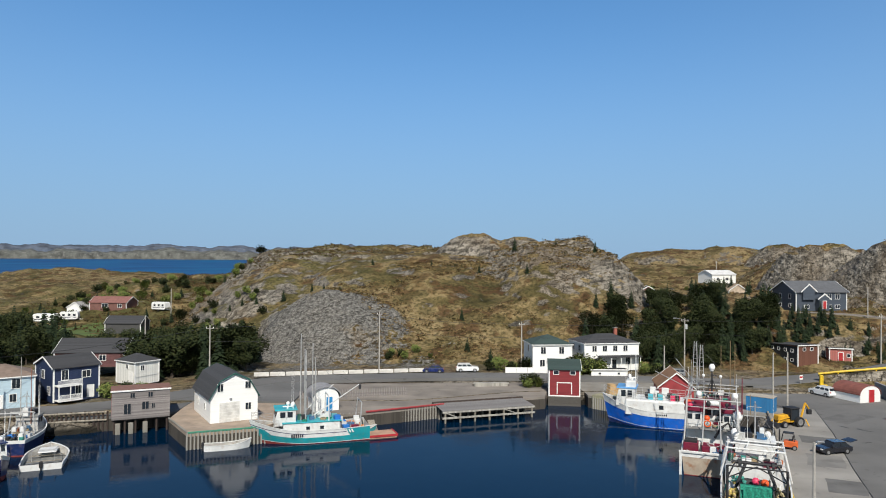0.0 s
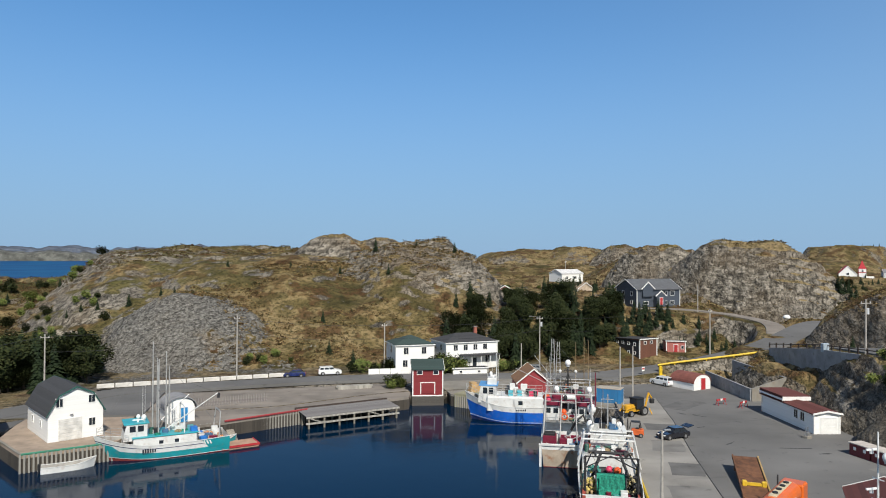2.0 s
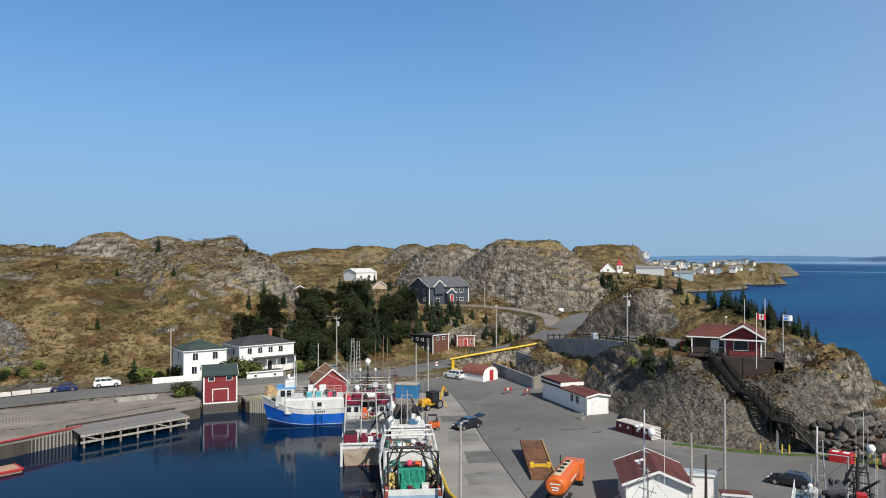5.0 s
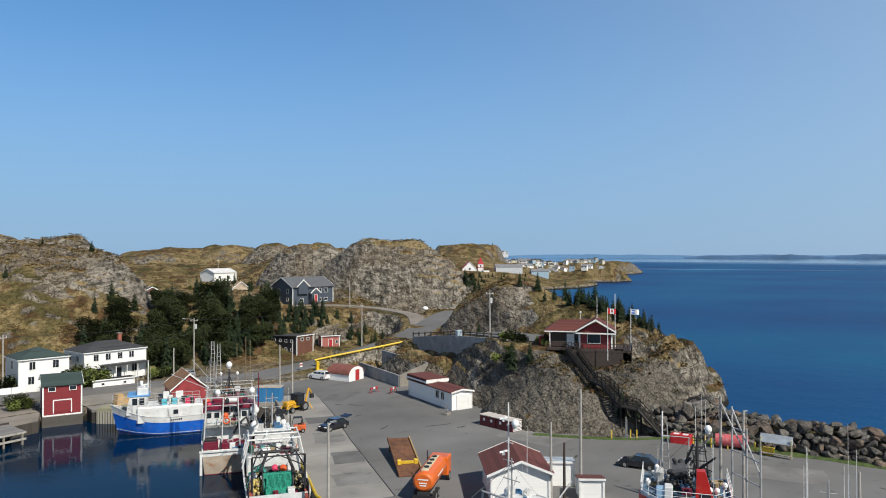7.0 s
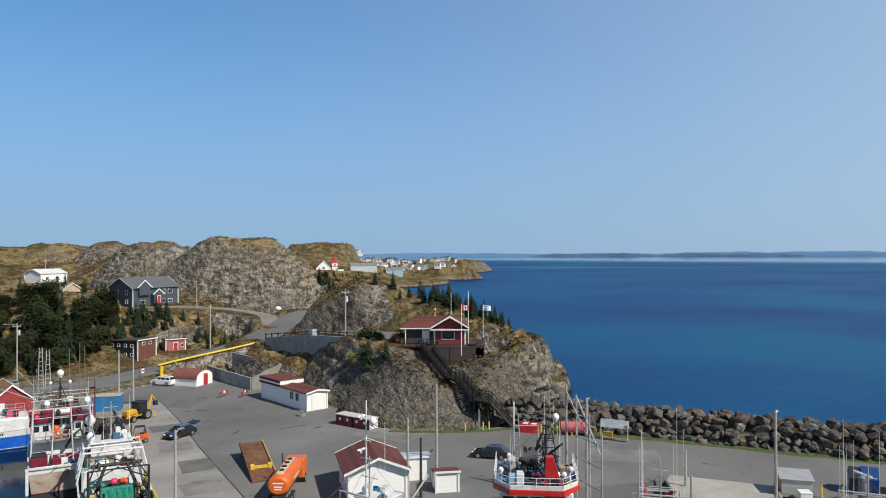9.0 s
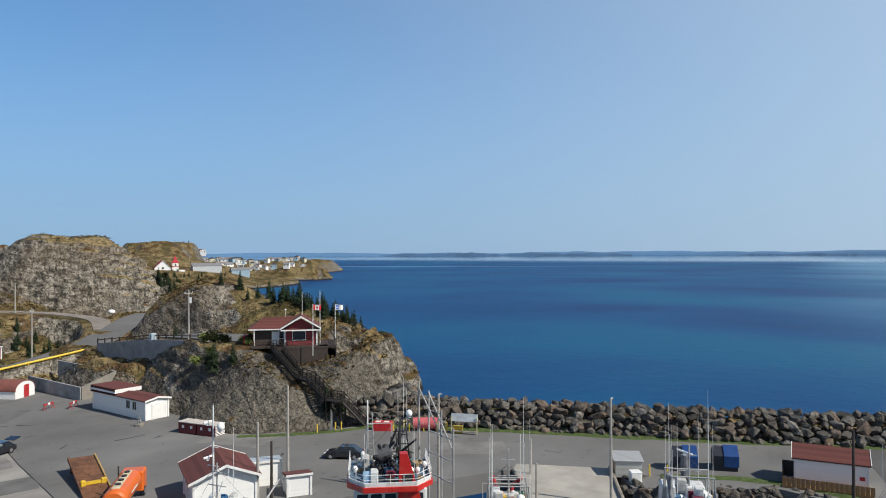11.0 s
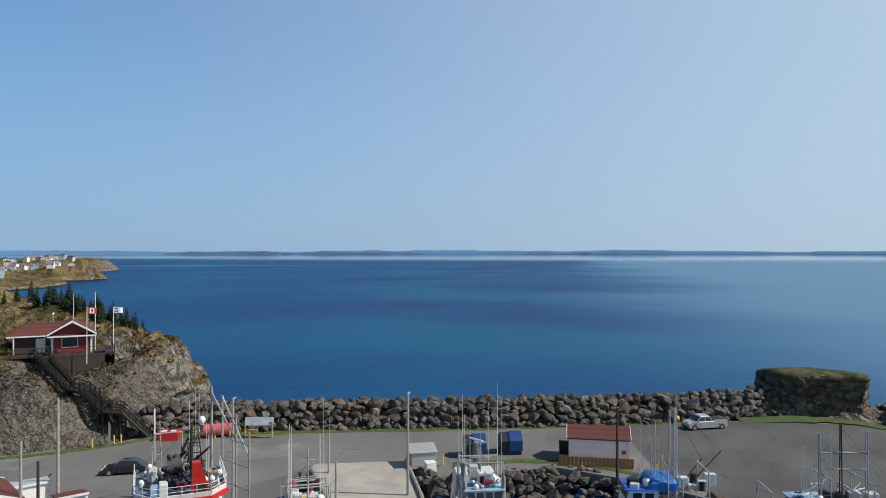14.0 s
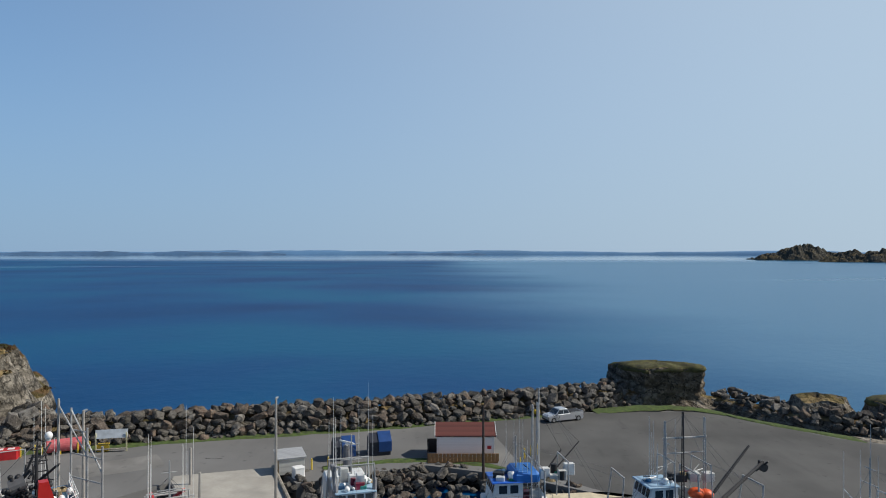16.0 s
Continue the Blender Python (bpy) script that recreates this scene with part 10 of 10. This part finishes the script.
# lone trees on the rock hill and the headland
rnd = random.Random(77)
for x, y, h in ((22.8, 225.5, 4.6), (11, 214, 2.6), (24, 202, 3.0), (-3.5, 218, 2.2), (46, 214, 3.4), (-46, 205, 3.6), (-38, 206, 3.0), (-34, 203, 2.6), (-56, 260, 3.0), (5, 183, 3.4), (6, 169, 3.2), (11, 161, 4.2), (-75, 300, 3.5), (-88, 330, 4), (-60, 330, 4), (41, 180, 3.4), (35, 220, 2.2), (-22, 222, 2.4)):
    tree("spruce", x, y, h, rnd, "lone spruces on the hill")
for k, (x, y) in enumerate(((119.5, 121.5), (122, 118), (120, 111), (121.5, 109), (117, 104), (118.5, 103), (116, 100.5), (117.5, 99), (116.5, 96.5), (118, 95), (116.8, 93.5), (118.5, 92), (117.2, 90.6), (118.6, 89.4), (117.6, 88), (119.6, 87.4), (118.6, 86), (120, 85.6), (119.4, 84.6), (121.2, 84.2), (120.6, 90), (121, 94), (121, 98))):
    tree("spruce", x, y, (3.4, 4.6, 3.8, 5.0, 4.2)[k % 5], rnd, "spruces on the headland")
grove("spruce", 119, 97, 3.0, 9, -6, 16, 3.0, 4.6, 51, "spruces on the headland", gap=1.3)
grove("spruce", 119.5, 88, 2.2, 4, 0, 10, 2.8, 4.2, 52, "spruces on the headland", gap=1.1)
grove("spruce", 166, 191, 4, 3, 40, 6, 4, 6, 16, "spruces on the headland")
for x, y, h in ((80.5, 85, 4.6), (81.6, 82, 3.4), (119, 113, 3.4), (103, 118, 2.6), (82.6, 64.6, 4.0), (84, 63, 3.0)):
    tree("spruce", x, y, h, rnd, "spruces on the headland")
grove("bush", 17, 153.8, 7.5, 1.4, 0, 12, 1.8, 3.4, 17, "bushes by the white houses", gap=1.0)
grove("bush", 30, 150.6, 2.4, 1.6, 0, 6, 2.6, 4.4, 18, "bushes by the white houses", gap=0.9)
grove("bush", 17.4, 137, 2.2, 1.5, 0, 5, 1.6, 2.8, 19, "bushes by the white houses", gap=0.8)
grove("bush", 26.6, 148.6, 2.6, 0.9, 8, 6, 2.2, 3.4, 57, "bushes by the white houses", gap=0.9)
grove("bush", 31.2, 149.4, 1.6, 0.9, 0, 4, 2.6, 4.0, 58, "bushes by the white houses", gap=0.9)
grove("bush", 45, 152, 4, 2, 0, 7, 1.4, 2.6, 20, "bushes by the white houses", gap=0.9)
grove("bush", 85, 88, 5, 8, 0, 12, 1.0, 2.2, 21, "bushes on the mound", gap=1.2)
grove("bush", -56, 124, 3, 4, 0, 7, 1.4, 2.6, 22, "bushes behind the sheds", gap=1.0)
grove("bush", -8, 166, 6, 3, 0, 6, 1.2, 2.4, 23, "bushes below the rock hill", gap=1.4)


def scatter(name, mat, boxes, label, seed, size, category="heath"):
    """Low clumps of heath over the open ground, as one object."""
    rnd, xs = np.random.RandomState(seed), []
    for x0, y0, x1, y1, n in boxes:
        xs.append(np.stack([rnd.uniform(x0, x1, n), rnd.uniform(y0, y1, n)], 1))
    xy = np.concatenate(xs)
    z = landform(xy[:, 0], xy[:, 1])
    z2 = landform(xy[:, 0] + 0.8, xy[:, 1] + 0.0)
    z3 = landform(xy[:, 0], xy[:, 1] + 0.8)
    slope = np.hypot(z2 - z, z3 - z) / 0.8
    patch = fbm(xy[:, 0] / 22, xy[:, 1] / 22, 3, 91)
    roads = np.minimum.reduce([near_line(xy[:, 0], xy[:, 1], p)[0] for p in (SHORE_ROAD, HILL_ROAD, DRIVE, PLATEAU)])
    keep = (slope < 0.9) & (patch > -0.12) & (z > 0.9) & (roads > 6.5) & (np.hypot(xy[:, 0] + 31, xy[:, 1] - 173) > 14)
    xy, z = xy[keep], z[keep]
    v, f, n = [], [], 0
    r2 = random.Random(seed)
    for (x, y), zz in zip(xy, z):
        s = size * r2.uniform(0.5, 1.6)
        for _ in range(7):
            c = Vector((x + r2.gauss(0, s * 0.6), y + r2.gauss(0, s * 0.6), zz + r2.uniform(0.0, s * 0.55)))
            u = Vector((r2.gauss(0, 1), r2.gauss(0, 1), r2.gauss(0, 0.5))).normalized() * s * 0.5
            w = Vector((r2.gauss(0, 0.5), r2.gauss(0, 0.5), 1)).normalized() * s * 0.42
            v += [tuple(c - u), tuple(c + u), tuple(c + w)]
            f.append((n, n + 1, n + 2))
            n += 3
    me = bpy.data.meshes.new(name)
    me.from_pydata(v, [], f)
    me.materials.append(mat)
    return tagged(new(name, me), label, category, kind="stuff")


scatter("heath", heath, [(-110, 156, 70, 290, 9000), (70, 160, 200, 300, 4500), (-150, 200, -60, 420, 2500), (60, 290, 240, 480, 3000), (78, 62, 150, 150, 3800)], "low rust and olive heath clumps on the rock", 5, 0.55)
dry = make_leaf("dry_grass", [(0.2, 0.14, 0.06), (0.27, 0.19, 0.085), (0.15, 0.105, 0.045), (0.1, 0.08, 0.03)])
scatter("dry_grass", dry, [(-60, 156, 60, 230, 6500), (80, 66, 135, 130, 2500), (60, 170, 180, 280, 2500)], "tufts of dry golden grass", 6, 0.4, "grass")

# ---- the village, its church, and the far coast ----
walls_v = [white_boards, plain("cream_wall", (0.6, 0.55, 0.42), 0.7), plain("pale_grey_wall", (0.5, 0.52, 0.54), 0.7), white_boards, plain("soft_blue_wall", (0.3, 0.42, 0.52), 0.7)]
roofs_v = [plain("far_grey_roof", (0.2, 0.2, 0.21), 0.9), dark_shingle, plain("far_brown_roof", (0.17, 0.11, 0.09), 0.9)]
protos = []
for k in range(6):
    w_, d_, h_ = 6.0 + 0.9 * (k % 4), 5.2, 2.4 + 1.2 * (k % 3 == 1)
    protos.append(house("village_house", (-w_ / 2, -d_ / 2), (w_ / 2, -d_ / 2), d_, 0, h_, ('gable_x', 'hip', 'gable_y')[k % 3], 2.0, walls_v[k % 5], roofs_v[k % 3], ("small pale wooden village house with a gable roof", "pale village house with a hip roof")[k % 3 == 1], "house", 0.3, wins=(('f', -2, 1.0, 1.2, 1.1), ('f', 2, 1.0, 1.2, 1.1), ('l', 0, 1.0, 1.0, 1.1)), group="village houses", corner=False, base=2.5))
rnd = random.Random(12)
spots, tries = [], 0
while len(spots) < 140 and tries < 4000:
    tries += 1
    a_, r_ = radians(rnd.uniform(38.5, 52)), rnd.uniform(740, 1220)
    x_, y_ = r_ * math.sin(a_), r_ * math.cos(a_)
    z_ = ground_z(x_, y_)
    if z_ < 3 or z_ > 27 or any((x_ - p) ** 2 + (y_ - q) ** 2 < 14 ** 2 for p, q in spots):
        continue
    spots.append((x_, y_))
    m_ = pose(x_, y_, z_ + 0.8, 0, 0, -math.degrees(a_) + rnd.uniform(-40, 40))
    if len(spots) <= 6:
        protos[len(spots) - 1].matrix_basis = m_
    else:
        copy_thing(rnd.choice(protos), m_)
ch = house("church", (386, 450.5), (395.5, 443.5), 20, 9.4, 5.0, 'gable_y', 6.0, white_boards, plain("church_red", (0.42, 0.03, 0.04), 0.8), "white church with red roof and red-capped tower", "church", 0.4, wins=(('f', 0, 4.2, 1.6, 1.6, 1),), base=7)
tower = part("tower", MB().box(9.4, -7.0, -4, 4.6, 4.6, 13.0), white_boards, ch)
part("spire", MB().loft([[(9.4 + 2.6 * k, -7.0 - 2.6 * k, 9.0 + z_), (9.4 + 2.6 * k, -7.0 + 2.6 * k, 9.0 + z_), (9.4 - 2.6 * k, -7.0 + 2.6 * k, 9.0 + z_), (9.4 - 2.6 * k, -7.0 - 2.6 * k, 9.0 + z_)] for k, z_ in ((1.0, 0), (0.55, 2.2), (0.02, 6.0))], True), plain("spire_red", (0.42, 0.03, 0.04), 0.8), tower)
part("string_course", MB().box(9.4, -7.0, 6.0, 4.8, 4.8, 0.5), plain("course_red", (0.42, 0.03, 0.04), 0.8), tower)
window(tower, pose(9.4, -9.36, 6.7), 1.0, 1.6, None, 1)
part("vestry", MB().box(14.2, -4.6, -4, 5.0, 8.0, 7.5), white_boards, ch)
house("hall", (412, 437), (430, 424), 12, ground_z(421, 431) + 0.6, 4.0, 'gable_x', 2.2, walls_v[2], roofs_v[0], "long pale hall with a low grey roof", "hall", 0.3, base=3)
house("hall", (452, 434), (464, 425), 10, ground_z(458, 430) + 0.6, 4.0, 'gable_x', 1.8, walls_v[4], roofs_v[0], "pale blue-grey hall beside the village road", "hall", 0.3, base=3)
grove("spruce", 350, 395, 30, 16, -41, 14, 4, 6, 31, "trees in the village", gap=4)
grove("spruce", 290, 330, 16, 8, 40, 8, 4, 5.5, 32, "trees in the village", 0.5, "leafy", gap=3)
grove("spruce", 560, 540, 60, 20, -41, 14, 3, 4.5, 34, "trees in the village", gap=5)
grove("spruce", 400, 430, 40, 14, -41, 9, 3, 5, 33, "trees in the village", gap=4)


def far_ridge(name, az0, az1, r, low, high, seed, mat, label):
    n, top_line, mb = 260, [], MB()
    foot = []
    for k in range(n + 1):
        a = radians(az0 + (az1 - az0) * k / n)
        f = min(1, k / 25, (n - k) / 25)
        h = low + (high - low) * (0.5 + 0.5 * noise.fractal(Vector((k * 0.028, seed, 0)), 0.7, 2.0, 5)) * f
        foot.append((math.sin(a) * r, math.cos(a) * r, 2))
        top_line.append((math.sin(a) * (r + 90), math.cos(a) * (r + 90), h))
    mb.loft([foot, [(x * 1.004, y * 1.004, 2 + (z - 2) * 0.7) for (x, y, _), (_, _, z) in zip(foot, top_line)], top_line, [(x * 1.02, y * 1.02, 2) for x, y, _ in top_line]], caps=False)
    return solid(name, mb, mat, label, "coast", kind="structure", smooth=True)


# distance haze is mixed into the base colours of these far coasts
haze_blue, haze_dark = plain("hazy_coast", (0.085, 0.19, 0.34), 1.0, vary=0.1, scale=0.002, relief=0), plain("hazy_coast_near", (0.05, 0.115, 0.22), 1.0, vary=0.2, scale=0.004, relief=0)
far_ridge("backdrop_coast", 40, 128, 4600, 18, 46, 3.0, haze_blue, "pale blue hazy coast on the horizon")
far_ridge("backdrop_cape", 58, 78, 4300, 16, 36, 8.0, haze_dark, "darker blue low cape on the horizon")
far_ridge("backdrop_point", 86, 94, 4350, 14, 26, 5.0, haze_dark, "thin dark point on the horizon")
# haze over the bay is put into the hills' grey-blue colour
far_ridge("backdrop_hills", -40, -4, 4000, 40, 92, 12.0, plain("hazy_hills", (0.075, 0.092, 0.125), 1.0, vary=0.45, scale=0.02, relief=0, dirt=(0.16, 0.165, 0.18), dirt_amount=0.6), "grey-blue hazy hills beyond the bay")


def islet(x, y, L, W, h, seed, label):
    """A rocky island: a heap of crags, its long side across the harbour mouth."""
    n, m, rows = 90, 30, []
    a = math.atan2(-x, y) + 0.12
    for j in range(m + 1):
        row = []
        for i in range(n + 1):
            u, v = 2 * i / n - 1, 2 * j / m - 1
            k = max(0.0, 1 - u * u - v * v) ** 0.75
            z = SEA - 6 + (h + 6) * k * (0.8 + 0.42 * noise.fractal(Vector((u * 3.0 + seed, v * 1.8, 0)), 0.75, 2.0, 7))
            row.append((x + u * L / 2 * math.cos(a) - v * W / 2 * math.sin(a), y + u * L / 2 * math.sin(a) + v * W / 2 * math.cos(a), z))
        rows.append(row)
    return solid("island", MB().loft(rows, caps=False), dark_rock, label, "island", kind="structure")


islet(2268, -1170, 290, 150, 52, 3.0, "dark rocky island off the harbour mouth")
islet(1870, -1150, 260, 110, 34, 8.0, "low dark rocky island off the harbour mouth")
islet(2420, -1078, 44, 26, 9, 5.0, "small dark reef beside the island")
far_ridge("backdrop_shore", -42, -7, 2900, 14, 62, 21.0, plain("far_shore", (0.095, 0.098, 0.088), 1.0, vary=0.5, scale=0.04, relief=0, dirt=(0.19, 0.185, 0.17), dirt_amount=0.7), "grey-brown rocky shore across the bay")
